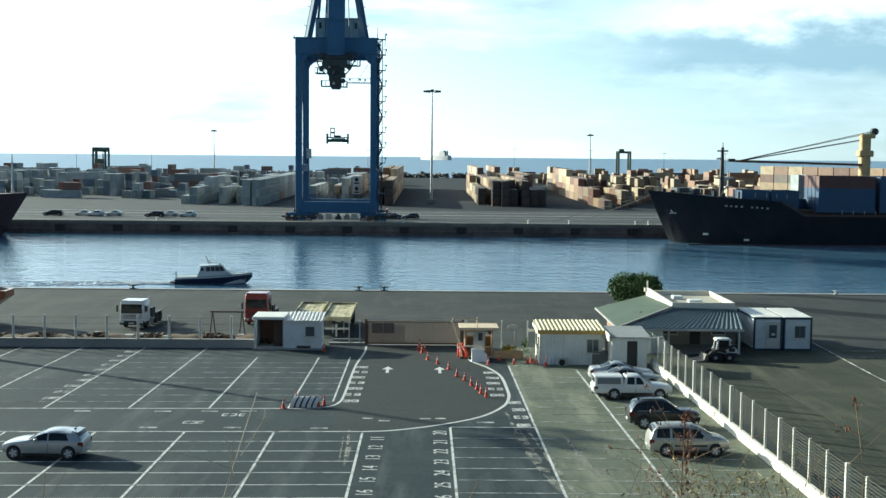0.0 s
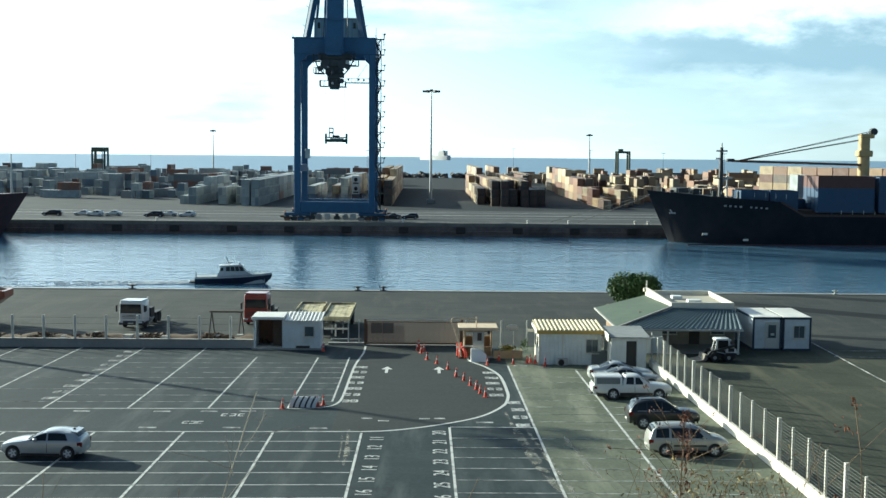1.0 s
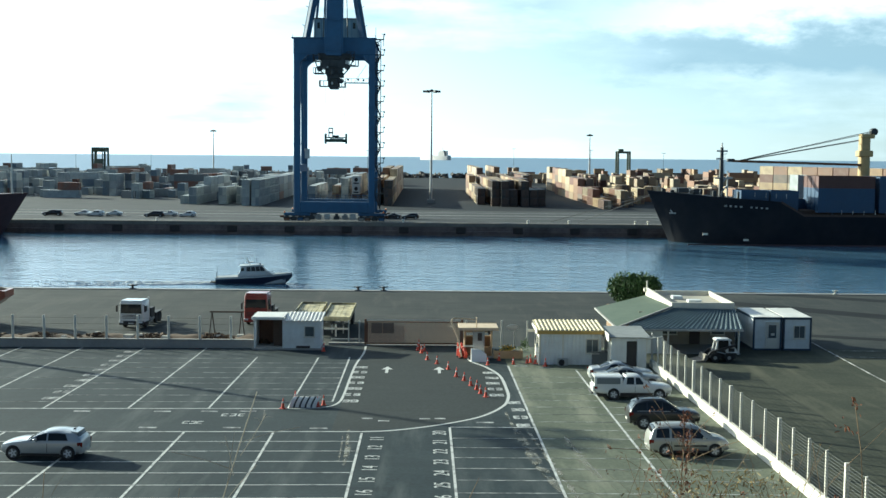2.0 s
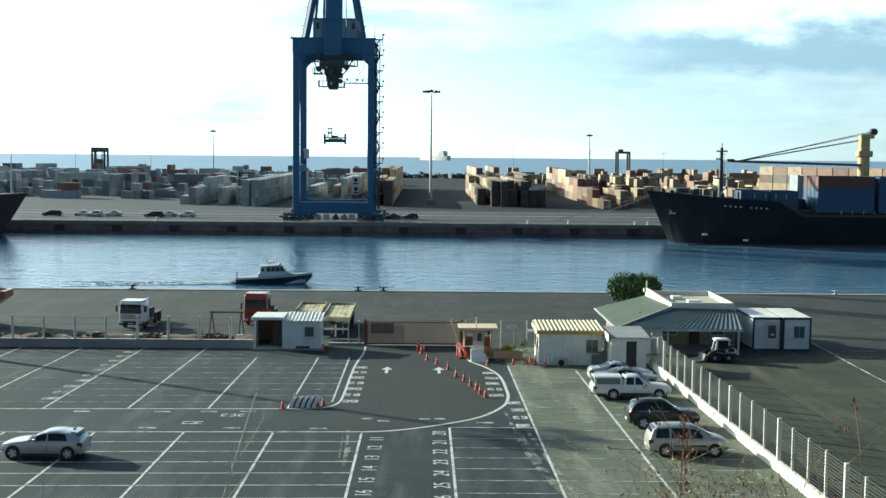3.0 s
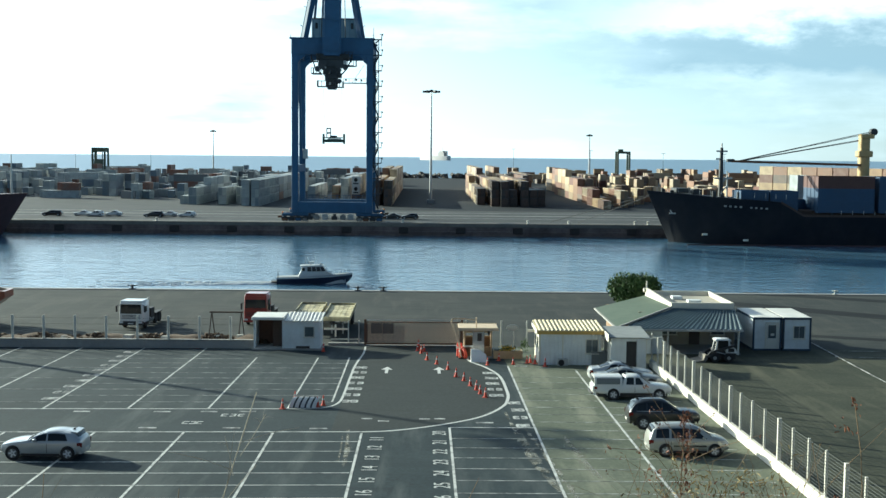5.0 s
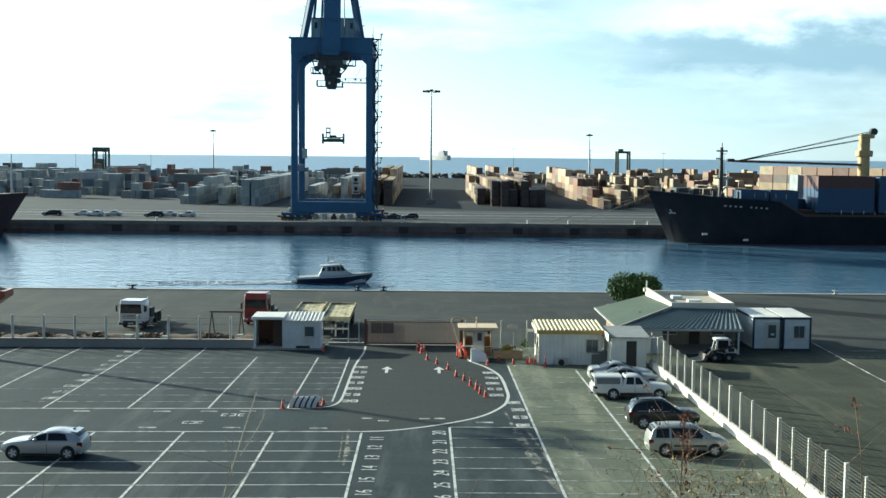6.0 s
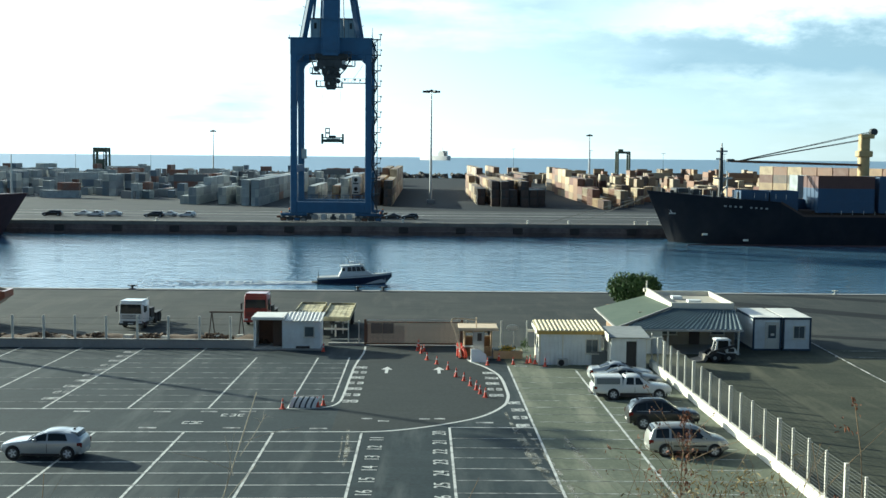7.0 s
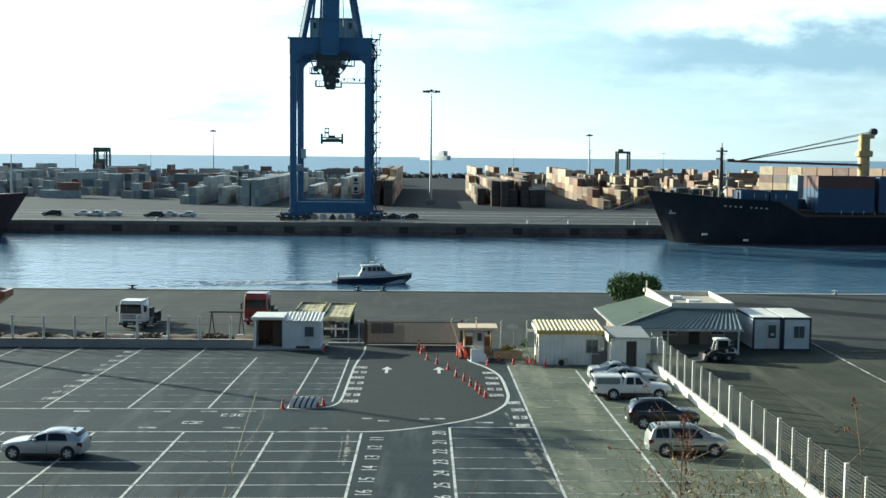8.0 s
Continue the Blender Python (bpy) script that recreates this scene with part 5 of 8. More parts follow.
def west_fence():
    w = thing("boundary_wall", pose(0, 100.0, 0), "low pale concrete wall carrying white fence posts", "wall", kind="structure")
    for k in range(5):
        part("wall_panel", boxes((-60 + k * 9.2, -60 + k * 9.2 + 9.19, 0, .25, -.2, .72), bevel=.02), M_CONC, w)
    for k in range(5):
        part("coping", boxes((-60 + k * 9.2, -60 + k * 9.2 + 9.17, -.05, .3, .722, .79), bevel=.015), M_CONC, w)
    f = thing("post_fence", pose(0, 100.12, 0), "row of white concrete fence posts with thin wires", "fence")
    post = shaped(boxes((-.09, .09, -.08, .08, 0, 2.02), bevel=.015))
    post.materials.append(M_POST)
    for i in range(17):
        p = part("post", post, None, f)
        p.location = (-16.0 - 2.57 * i, 0, .7)
    for k in range(4):
        part("wire", rods([((-57, 0, 1.0 + k * .5), (-14.2, 0, 1.0 + k * .5))], .007, 4), M_WIRE, f)


east_fence()
west_fence()


def rubble():
    rnd = random.Random(8)
    bm = bmesh.new()
    for i in range(1800):
        u = rnd.random()
        x, y = -41 + u * 28, 101.6 + rnd.random() ** 1.3 * 4.2
        s = rnd.uniform(.05, .22)
        z = .62 * max(0, 1 - abs(y - 103.4) / 2.6) * (0.6 + .4 * math.sin(x * 1.3)) + s * .2
        q = Euler([rnd.uniform(0, 6) for _ in range(3)]).to_matrix()
        pts = [q @ Vector((a * s * rnd.uniform(.6, 1.4), b * s * rnd.uniform(.5, 1), c * s * .6)) + Vector((x, y, z)) for a, b, c in
               ((-1, -1, -1), (1, -1, -1), (1, 1, -1), (-1, 1, -1), (-1, -1, 1), (1, -1, 1), (1, 1, 1), (-1, 1, 1))]
        hull8(bm, pts[:4], pts[4:])
    solid("rubble_heap", shaped(bm, smooth=False), M_RUBBLE, "long low heap of brown rubble and earth", "rubble", "stuff")
    bm = bmesh.new()
    rows = [[bm.verts.new((-41 + i * .7, 101.2 + k * .8, .02 + (.5 + .12 * math.sin(i * .7) + .09 * math.sin(i * 1.9) + .04 * math.sin(i * 4.1)) * math.sin(math.pi * k / 6) * (1 if 0 < k < 6 else 0))) for i in range(41)] for k in range(7)]
    for a, b in zip(rows, rows[1:]):
        for i in range(40):
            bm.faces.new((a[i], a[i + 1], b[i + 1], b[i]))
    solid("earth_bank", bm, M_RUBBLE, "low bank of bare brown earth behind the fence", "earth", "stuff")
    pale = mat("pale_debris", (0.6, 0.57, 0.5), .8, 0, .2, 3, .2)
    for x, y, s in ((-25.2, 103, .6), (-24.2, 103.6, .4), (-22.0, 102.5, .45), (-17.8, 103.2, .45), (-15.8, 103.6, .4), (-30.5, 102.3, .3), (-29, 107, .3)):
        q = [(x + a * s * .7, y + b * s * .5) for a, b in ((-1, -.6), (.8, -.8), (1.1, .6), (-.7, .9))]
        solid("debris_slab", hull8(bmesh.new(), [(a, b, .4 if y < 106 else 0) for a, b in q], [(a + .05, b + .1, .62 + .1 * s if y < 106 else .3) for a, b in q]), pale, "broken pale slab lying on the rubble", "debris", group="debris slabs")
    g = thing("steel_frame", pose(-17.4, 106.7, 0), "brown steel goal-shaped frame standing on the apron", "frame")
    dull = mat("dull_brown_steel", (.07, .05, .04), .8, .1, .25, 5, .2)
    part("crossbar", beams([((-1.5, 0, 2.2), (1.5, 0, 2.2))], .13), dull, g)
    for x, s in ((-1.3, -1), (1.3, 1)):
        part("leg", beams([((x, 0, 2.2), (x - .15, -.7, 0))], .07), dull, g)
        part("leg", beams([((x, 0, 2.2), (x + .15, .7, 0))], .07), dull, g)


rubble()


# ---------------------------------------------------------------- huts and houses
def window(parent, x0, x1, y, z0, z1, frame_mat, panes=2, name="window", side=False):
    """A window set proud of a wall that faces -y: frame, sill, panes."""
    w = part(name, boxes((x0 - .06, x0, y - .05, y + .02, z0 - .06, z1 + .06), (x1, x1 + .06, y - .05, y + .02, z0 - .06, z1 + .06), (x0, x1, y - .05, y + .02, z1, z1 + .06), (x0, x1, y - .05, y + .02, z0 - .06, z0)), frame_mat, parent)
    for i in range(panes):
        a, b = x0 + (x1 - x0) * i / panes, x0 + (x1 - x0) * (i + 1) / panes
        part("pane", boxes((a + .02, b - .02, y - .02, y - .005, z0, z1)), M_PANE, w)
    part("sill", boxes((x0 - .1, x1 + .1, y - .12, y, z0 - .11, z0 - .06)), frame_mat, w)


def guard_hut():
    z = lot_z(99.5) - .02
    h = thing("guard_hut", pose(-14.0, 99.3, z), "pale panel guard hut with an open porch and tin roof", "hut")
    h.scale = (.945, 1, .93)
    part("floor", boxes((-.15, 5.95, -.15, 3.0, 0, .18)), M_CONC, h)
    part("back_wall", boxes((0, 5.8, 2.8, 2.9, .18, 2.72)), M_CREAM, h)
    part("end_wall", boxes((0, .1, .9, 2.8, .18, 2.72)), M_CREAM, h)
    part("end_wall", boxes((5.7, 5.8, 0.03, 2.8, .18, 2.6)), M_CREAM, h)
    part("partition", boxes((2.6, 2.7, .03, 2.8, .18, 2.7)), M_CREAM, h)
    part("front_wall", corrugated(2.7, 5.8, 0.03, .18, 2.6, .5, .02), M_CREAM, h)
    for x in (.02, 2.5):
        part("porch_post", boxes((x, x + .12, 0, .12, .18, 2.65)), M_CREAM, h)
    part("porch_panel", boxes((1.55, 2.5, 1.2, 1.26, .18, 2.6)), mat("dark_brown_boarding", (.09, .06, .045), .8, 0, .25, 4, .2), h, "brown timber partition")
    part("porch_back", boxes((.1, 2.6, 2.7, 2.8, .2, 2.6)), mat("brown_porch_boards", (.16, .085, .055), .8, 0, .3, 3, .2), h, "brown boarded back wall")
    part("porch_roof", boxes((-.15, 2.68, -.25, 3.1, 2.72, 2.98), bevel=.03), M_WHITEROOF, h)
    part("room_roof", ribbed_roof((2.72, -.25, 2.62), (6.0, -.25, 2.62), (6.0, 3.1, 2.95), (2.72, 3.1, 2.95), .34, .05), M_WHITEROOF, h, "ribbed white tin roof")
    window(h, 4.45, 5.25, -.02, 1.25, 2.1, M_POST, 1)
    part("vent", boxes((3.7, 4.9, -.06, 0, .2, .4)), M_INSIDE, h)


def trailers():
    for k, (x, y) in enumerate(((-11.9, 107.5), (-9.05, 107.0))):
        t = thing("flatbed_trailer", pose(x, y, 0), "parked flatbed trailer with a worn pale yellow deck", "trailer", "parked trailers")
        part("deck", boxes((0, 2.5, 0, 10.2, 1.42, 1.6)), M_DECK, t)
        for a in ((0, .1, 0, 10.2, 1.6, 1.78), (2.4, 2.5, 0, 10.2, 1.6, 1.78), (.1, 2.4, 0, .1, 1.6, 1.78), (.1, 2.4, 10.1, 10.2, 1.6, 1.78)):
            part("sideboard", boxes(a), M_DECK, t)
        for i in range(5):
            part("plank", boxes((.14 + i * .45, .54 + i * .45, .14, 10.06, 1.6, 1.625)), M_DECK, t)
        for x0 in (.75, 1.6):
            part("chassis_rail", boxes((x0, x0 + .15, .3, 10, 1.05, 1.42)), M_CRANEDARK, t)
        for yy in (8.0, 9.3):
            for xx in (.15, 2.05):
                part("wheel", lathe([(.2, -.15), (.48, -.15), (.52, -.1), (.52, .1), (.48, .15), (.2, .15)], 14, "X", (xx + .15, yy, .52)), M_DARK, t)
        part("landing_leg", boxes((.7, .82, 2, 2.12, 0, 1.1), (1.7, 1.82, 2, 2.12, 0, 1.1)), M_STEEL, t)
        part("tail_bar", boxes((.2, 2.3, .1, .2, .62, .78)), M_POST, t)
        part("front_leg", boxes((1.15, 1.3, .1, .25, 0, 1.1)), M_POST, t)


def sliding_gate():
    g = thing("sliding_gate", pose(-4.85, 102.4, 0), "long rusty barred sliding gate, closed", "gate")
    part("gate_frame", boxes((0, 8.0, -.04, .04, 1.98, 2.06), (0, 8.0, -.04, .04, .12, .24), (0, .08, -.04, .04, .1, 2.06), (7.92, 8.0, -.04, .04, .1, 2.06)), M_RUST, g)
    bar = shaped(boxes((-.021, .021, -.015, .015, .2, 2.0)))
    bar.materials.append(M_GATE)
    for i in range(110):
        b = part("bar", bar, None, g)
        b.location = (.13 + i * .071, 0, 0)
    for x0, x1 in ((.4, 1.3), (1.36, 2.3)):
        part("panel", boxes((x0, x1, -.07, -.045, 1.05, 1.93)), mat("dull_brown_panel", (.2, .155, .12), .8, 0, .2, 3, .1), g)
    part("track", boxes((-.3, 8.6, -.1, .1, 0, .06)), M_CONC, g)
    for x in (-.1, 8.1):
        part("gate_post", boxes((x - .09, x + .09, -.09, .09, 0, 2.25), bevel=.01), M_RUST, g)
    part("upper_rail", rods([((-.1, 0, 2.2), (8.1, 0, 2.2))], .025, 5), M_STEEL, g)
    s = thing("side_fence", pose(-7.9, 102.6, 0), "short wire fence between hut and gate", "fence")
    for x in (1.5, 2.4):
        part("post", boxes((x - .05, x + .05, -.05, .05, 0, 2.1)), M_POST, s)
    part("rail", rods([((0, 0, .5), (2.6, 0, .5))], .03, 5), M_POST, s)
    part("kerb", boxes((-.2, 3.0, -.2, .1, 0, .2)), M_CONC, s)
    r = thing("side_fence", pose(3.6, 102.4, 0), "short wire fence beside the gate kiosk", "fence")
    for x in (0, 3.0, 5.2):
        part("post", boxes((x - .06, x + .06, -.06, .06, 0, 2.2)), M_POST, r)


def gate_kiosk():
    z = lot_z(96) - .02
    k = thing("gate_kiosk", pose(3.05, 95.3, z), "small timber gate kiosk with weathered tan frame and flat roof", "kiosk")
    k.scale = (.86, 1, .95)
    part("base", boxes((0, 2.9, 0, 2.3, 0, .22)), M_CONC, k)
    part("lower_panel", boxes((.55, 2.75, .12, .2, .22, 1.0)), M_WOOD, k)
    part("back_panel", boxes((.2, 2.75, 2.1, 2.18, .22, 1.5)), M_WOOD, k)
    for x, y in ((.2, .1), (2.65, .1), (.2, 2.05), (2.65, 2.05)):
        part("corner_post", boxes((x, x + .13, y, y + .13, .22, 2.5)), M_TAN, k)
    part("counter", boxes((.1, 1.0, -.12, .35, 1.0, 1.08)), M_POST, k)
    part("roof", boxes((-.35, 3.3, -.35, 2.4, 2.55, 2.63), bevel=.03), M_PALEWOOD, k, "pale weathered board roof")
    part("roof_edge", boxes((-.38, 3.33, -.4, -.35, 2.42, 2.66)), M_PALEWOOD, k)
    part("roof_edge", boxes((-.38, 3.33, 2.4, 2.45, 2.42, 2.66)), M_TAN, k)
    part("side_panel", boxes((2.72, 2.78, .2, 2.1, .22, 2.5)), M_WOOD, k)
    part("side_panel", boxes((.2, .26, .2, 2.1, .22, 1.4)), M_WOOD, k)
    part("cross_rail", boxes((.3, 2.7, .1, .16, 2.2, 2.34)), M_TAN, k)
    part("cross_rail", boxes((.3, 2.7, 2.08, 2.14, 1.5, 1.62)), M_TAN, k)
    part("shutter", boxes((1.05, 1.95, -.22, -.12, .1, 2.3), bevel=.02), M_STEEL, k, "grey metal shutter panel")
    part("shutter_frame", boxes((.97, 1.05, -.24, -.1, .1, 2.4), (1.95, 2.03, -.24, -.1, .1, 2.4)), M_STEEL, k)
    part("hatch", boxes((1.4, 1.8, -.25, -.22, 1.55, 2.2)), M_INSIDE, k)
    part("wall_lamp", boxes((2.35, 2.6, -.1, .1, 2.05, 2.4), bevel=.03), M_BLACKPAINT, k)
    part("post_bar", tube([(-.05, -.3, .2), (-.3, -.3, 1.4), (-.75, -.3, 2.6), (-1.02, -.3, 3.15), (-.9, -.28, 3.4), (-.45, -.25, 3.45), (.4, -.2, 3.4), (1.3, -.2, 3.32)], .07), M_PALEWOOD, k, "bent pale tube")
    part("aerial", rods([((1.3, 0, 2.6), (1.3, 0, 3.5))], .06, 5), M_PALEWOOD, k)
    pl = thing("planter", pose(5.55, 95.2, lot_z(95.4)), "low brown timber planter beside the kiosk", "planter")
    part("front_board", boxes((0, 2.3, 0, .08, 0, .62), bevel=.01), M_TAN, pl)
    part("end_board", boxes((2.22, 2.3, .08, 1.0, 0, .62)), M_TAN, pl)
    part("end_board", boxes((0, .08, .08, 1.0, 0, .62)), M_TAN, pl)
    part("soil", boxes((.08, 2.22, .08, 1.0, 0, .52)), M_RUBBLE, pl)
    for x, y, h in ((2.75, 96.0, 1.15), (3.0, 95.6, 1.2), (2.9, 95.2, .9)):
        q = thing("marker_post", pose(x, y, lot_z(y)), "orange plastic marker post at the gate kiosk", "marker post", "gate marker posts")
        part("foot", lathe([(.2, 0), (.2, .06), (.1, .09)], 10), M_DARK, q)
        part("post", lathe([(.12, .06), (.1, h - .1), (.07, h), (.02, h + .02)], 10), M_CONE, q)
        part("band", lathe([(.115, h * .6), (.108, h * .75), (.1, h * .75)], 10), M_CONEWHITE, q)
    bl = thing("concrete_block", pose(4.25, 93.7, lot_z(93.7)), "white painted concrete kerb block by the kiosk", "kerb block")
    part("block", loft([[(x, -.45, 0), (x, .4, 0), (x, .35, h), (x, .1, h)] for x, h in ((-.55, .95), (.1, .9), (.65, .5))]), mat("white_kerb_paint", (.86, .85, .8), .6, 0, .06, 5, .1), bl)
    t = thing("tyre", pose(3.2, 95.0, lot_z(95) + .5, 0, 78, 20), "red and white painted tyre leaning by the kiosk", "tyre")
    part("ring", tyre_ring(.36, .14), M_CONE, t)
    sh = thing("shrub", pose(6.7, 95.75, lot_z(96.0) + .3), "low shrub with yellow flowers in the planter", "shrub")
    rnd = random.Random(4)
    for nm, m, n in (("foliage", M_LEAF, 200), ("blossom", mat("yellow_petals", (.7, .45, .03), .6, 0, .2, 5, 0, islands=.3), 150)):
        tagged(part(nm, leaf_cloud(rnd, n, (0, 0, .45), (1.1, .7, .5), .13), m, sh), kind="stuff")
    sh = thing("shrub", pose(8.2, 97.4, lot_z(97.4)), "small green shrub at the shed corner", "shrub")
    tagged(part("leaves", leaf_cloud(rnd, 200, (0, 0, .8), (.6, .6, .8), .13), M_LEAF, sh), kind="stuff")


def tyre_ring(R, r, n=16, k=8):
    bm = bmesh.new()
    rings = [[bm.verts.new(((R + r * math.cos(b)) * math.cos(a), (R + r * math.cos(b)) * math.sin(a), r * math.sin(b))) for b in [j * math.tau / k for j in range(k)]] for a in [i * math.tau / n for i in range(n)]]
    for i in range(n):
        for j in range(k):
            bm.faces.new((rings[i][j], rings[(i + 1) % n][j], rings[(i + 1) % n][(j + 1) % k], rings[i][(j + 1) % k]))
    return bm


def leaf_cloud(rnd, n, centre, size, leaf, shell=0.45):
    """Many small bent leaves in an uneven round volume."""
    bm = bmesh.new()
    lobes = [(Vector([rnd.gauss(0, 1) for _ in range(3)]).normalized() * rnd.uniform(.15, .58), rnd.uniform(.34, .52)) for _ in range(22)]
    for i in range(n):
        c, r = rnd.choice(lobes)
        d = Vector([rnd.gauss(0, 1) for _ in range(3)]).normalized() * r * rnd.uniform(shell, 1.0)
        p = Vector([centre[k] + (c[k] + d[k]) * size[k] for k in range(3)])
        q = Euler([rnd.uniform(0, 6.3) for _ in range(3)]).to_matrix()
        s = leaf * rnd.uniform(.6, 1.3)
        a = [p + q @ Vector(w) * s for w in ((-.5, 0, 0), (0, -.35, .12), (.5, 0, 0), (0, .35, .12))]
        v = [bm.verts.new(k) for k in a]
        bm.faces.new((v[0], v[1], v[2])), bm.faces.new((v[0], v[2], v[3]))
    return shaped(bm, smooth=False)


M_ACGREY = mat("grey_box_plastic", (.16, .17, .17), .6, 0, .15, 3, .1)


def shed():
    z = lot_z(94) - .05
    s = thing("site_shed", pose(8.88, 92.2, z), "white ribbed-metal site shed with yellow fascia", "shed")
    part("front_wall", corrugated(0, 4.75, 0, 0, 2.62, .3, .03), M_CREAM, s)
    part("end_wall", boxes((0, .08, .03, 3.9, 0, 2.66)), M_WHITEWALL, s)
    part("end_wall", boxes((4.67, 4.75, .03, 3.9, 0, 2.66)), M_CREAM, s)
    part("back_wall", boxes((.08, 4.67, 3.8, 3.9, 0, 2.8)), M_CREAM, s)
    part("corner_trim", boxes((-.05, .1, -.07, .03, 0, 2.62)), M_WHITEWALL, s)
    part("roof", ribbed_roof((-.2, -.3, 2.75), (4.95, -.3, 2.75), (4.95, 4.1, 2.95), (-.2, 4.1, 2.95), .33, .06), mat("cream_tin_roof", (.6, .53, .33), .6, 0, .12, 2, .1, stain=(.45, .38, .22)), s, "cream ribbed tin roof")
    part("fascia", boxes((-.2, 4.95, -.34, -.3, 2.5, 2.76)), M_YELLOW, s, "yellow timber fascia")
    part("fascia", boxes((-.24, -.2, -.3, 4.1, 2.55, 2.82)), M_WHITEWALL, s)
    window(s, 3.6, 4.5, -.04, 1.05, 2.05, M_POST, 2)
    part("strip", boxes((1.75, 1.85, -.05, -.02, 0, 2.6)), M_POST, s)
    for y in (.8, 2.4):
        part("end_window", boxes((-.03, 0.0, y, y + .9, 1.2, 2.1)), M_GLASS, s)
    ac = thing("air_conditioner", pose(10.25, 91.75, z), "grey air conditioner unit standing by the shed wall", "air conditioner")
    part("case", boxes((0, .8, 0, .32, .05, .62), bevel=.02), M_STEEL, ac)
    part("grille", lathe([(.05, 0), (.22, .0), (.24, .03)], 14, "Y", (.3, -.03, .34)), M_DARK, ac)
    bx = thing("storage_box", pose(12.9, 92.1, lot_z(92.3)), "dark grey lidded storage box against the shed", "storage box")
    part("box", boxes((0, 1.4, 0, .7, .05, .95), bevel=.03), M_ACGREY, bx)
    part("lid", boxes((-.04, 1.44, -.05, .72, .95, 1.06), bevel=.03), M_ACGREY, bx)
    for x in (.1, 1.2):
        part("foot", boxes((x, x + .1, .1, .6, 0, .05)), M_DARK, bx)
    sg = thing("hanging_sign", pose(7.3, 94.8, z), "plain grey oval sign on an arm at the shed", "sign")
    part("arm", boxes((.9, 1.45, -.06, .06, 2.25, 2.45)), M_POST, sg)
    board = part("board", lathe([(.02, -.03), (.55, -.03), (.55, .03), (.02, .03)], 20, "Y", (0, 0, 0)), M_STEEL, sg)
    board.location, board.scale = (-.15, 2.2, 2.25), (.85, 1, .45)
    part("pole", boxes((-.04, .04, 2.2, 2.28, 0, 2.3)), M_STEEL, sg)
    a = thing("lean_to", pose(14.1, 90.2, lot_z(91) - .05), "small white lean-to with a dark doorway", "shed")
    a.scale = (.88, 1, .93)
    part("front_wall", boxes((0, 1.3, 0, .1, 0, 2.6), (2.2, 3.0, 0, .1, 0, 2.6), (1.3, 2.2, 0, .1, 2.35, 2.6)), M_CREAM, a)
    part("door", boxes((1.32, 2.18, .12, .17, 0, 2.33)), M_BLACKPAINT, a, "dark open doorway")
    part("side_wall", boxes((0, .1, .1, 3.6, 0, 2.65)), M_WHITEWALL, a)
    part("side_wall", boxes((2.9, 3.0, .1, 3.6, 0, 2.65)), M_CREAM, a)
    part("back_wall", boxes((.1, 2.9, 3.5, 3.6, 0, 2.8)), M_CREAM, a)
    lo = [(-.25, -.35, 2.66), (3.25, -.35, 2.66), (3.25, 3.8, 2.96), (-.25, 3.8, 2.96)]
    part("roof", hull8(bmesh.new(), lo, [(x, y, q + .06) for x, y, q in lo]), mat("grey_roof_felt", (.27, .29, .29), .9, 0, .2, 3, .2), a)
    part("barge_board", boxes((-.32, -.26, -.4, 3.8, 2.35, 2.95)), M_WHITEWALL, a)
    part("gutter", rods([((2.9, -.4, 2.6), (4.3, -.3, 2.75)), ((4.3, -.3, 2.75), (4.4, -.3, 2.3))], .07, 6), M_POST, a)




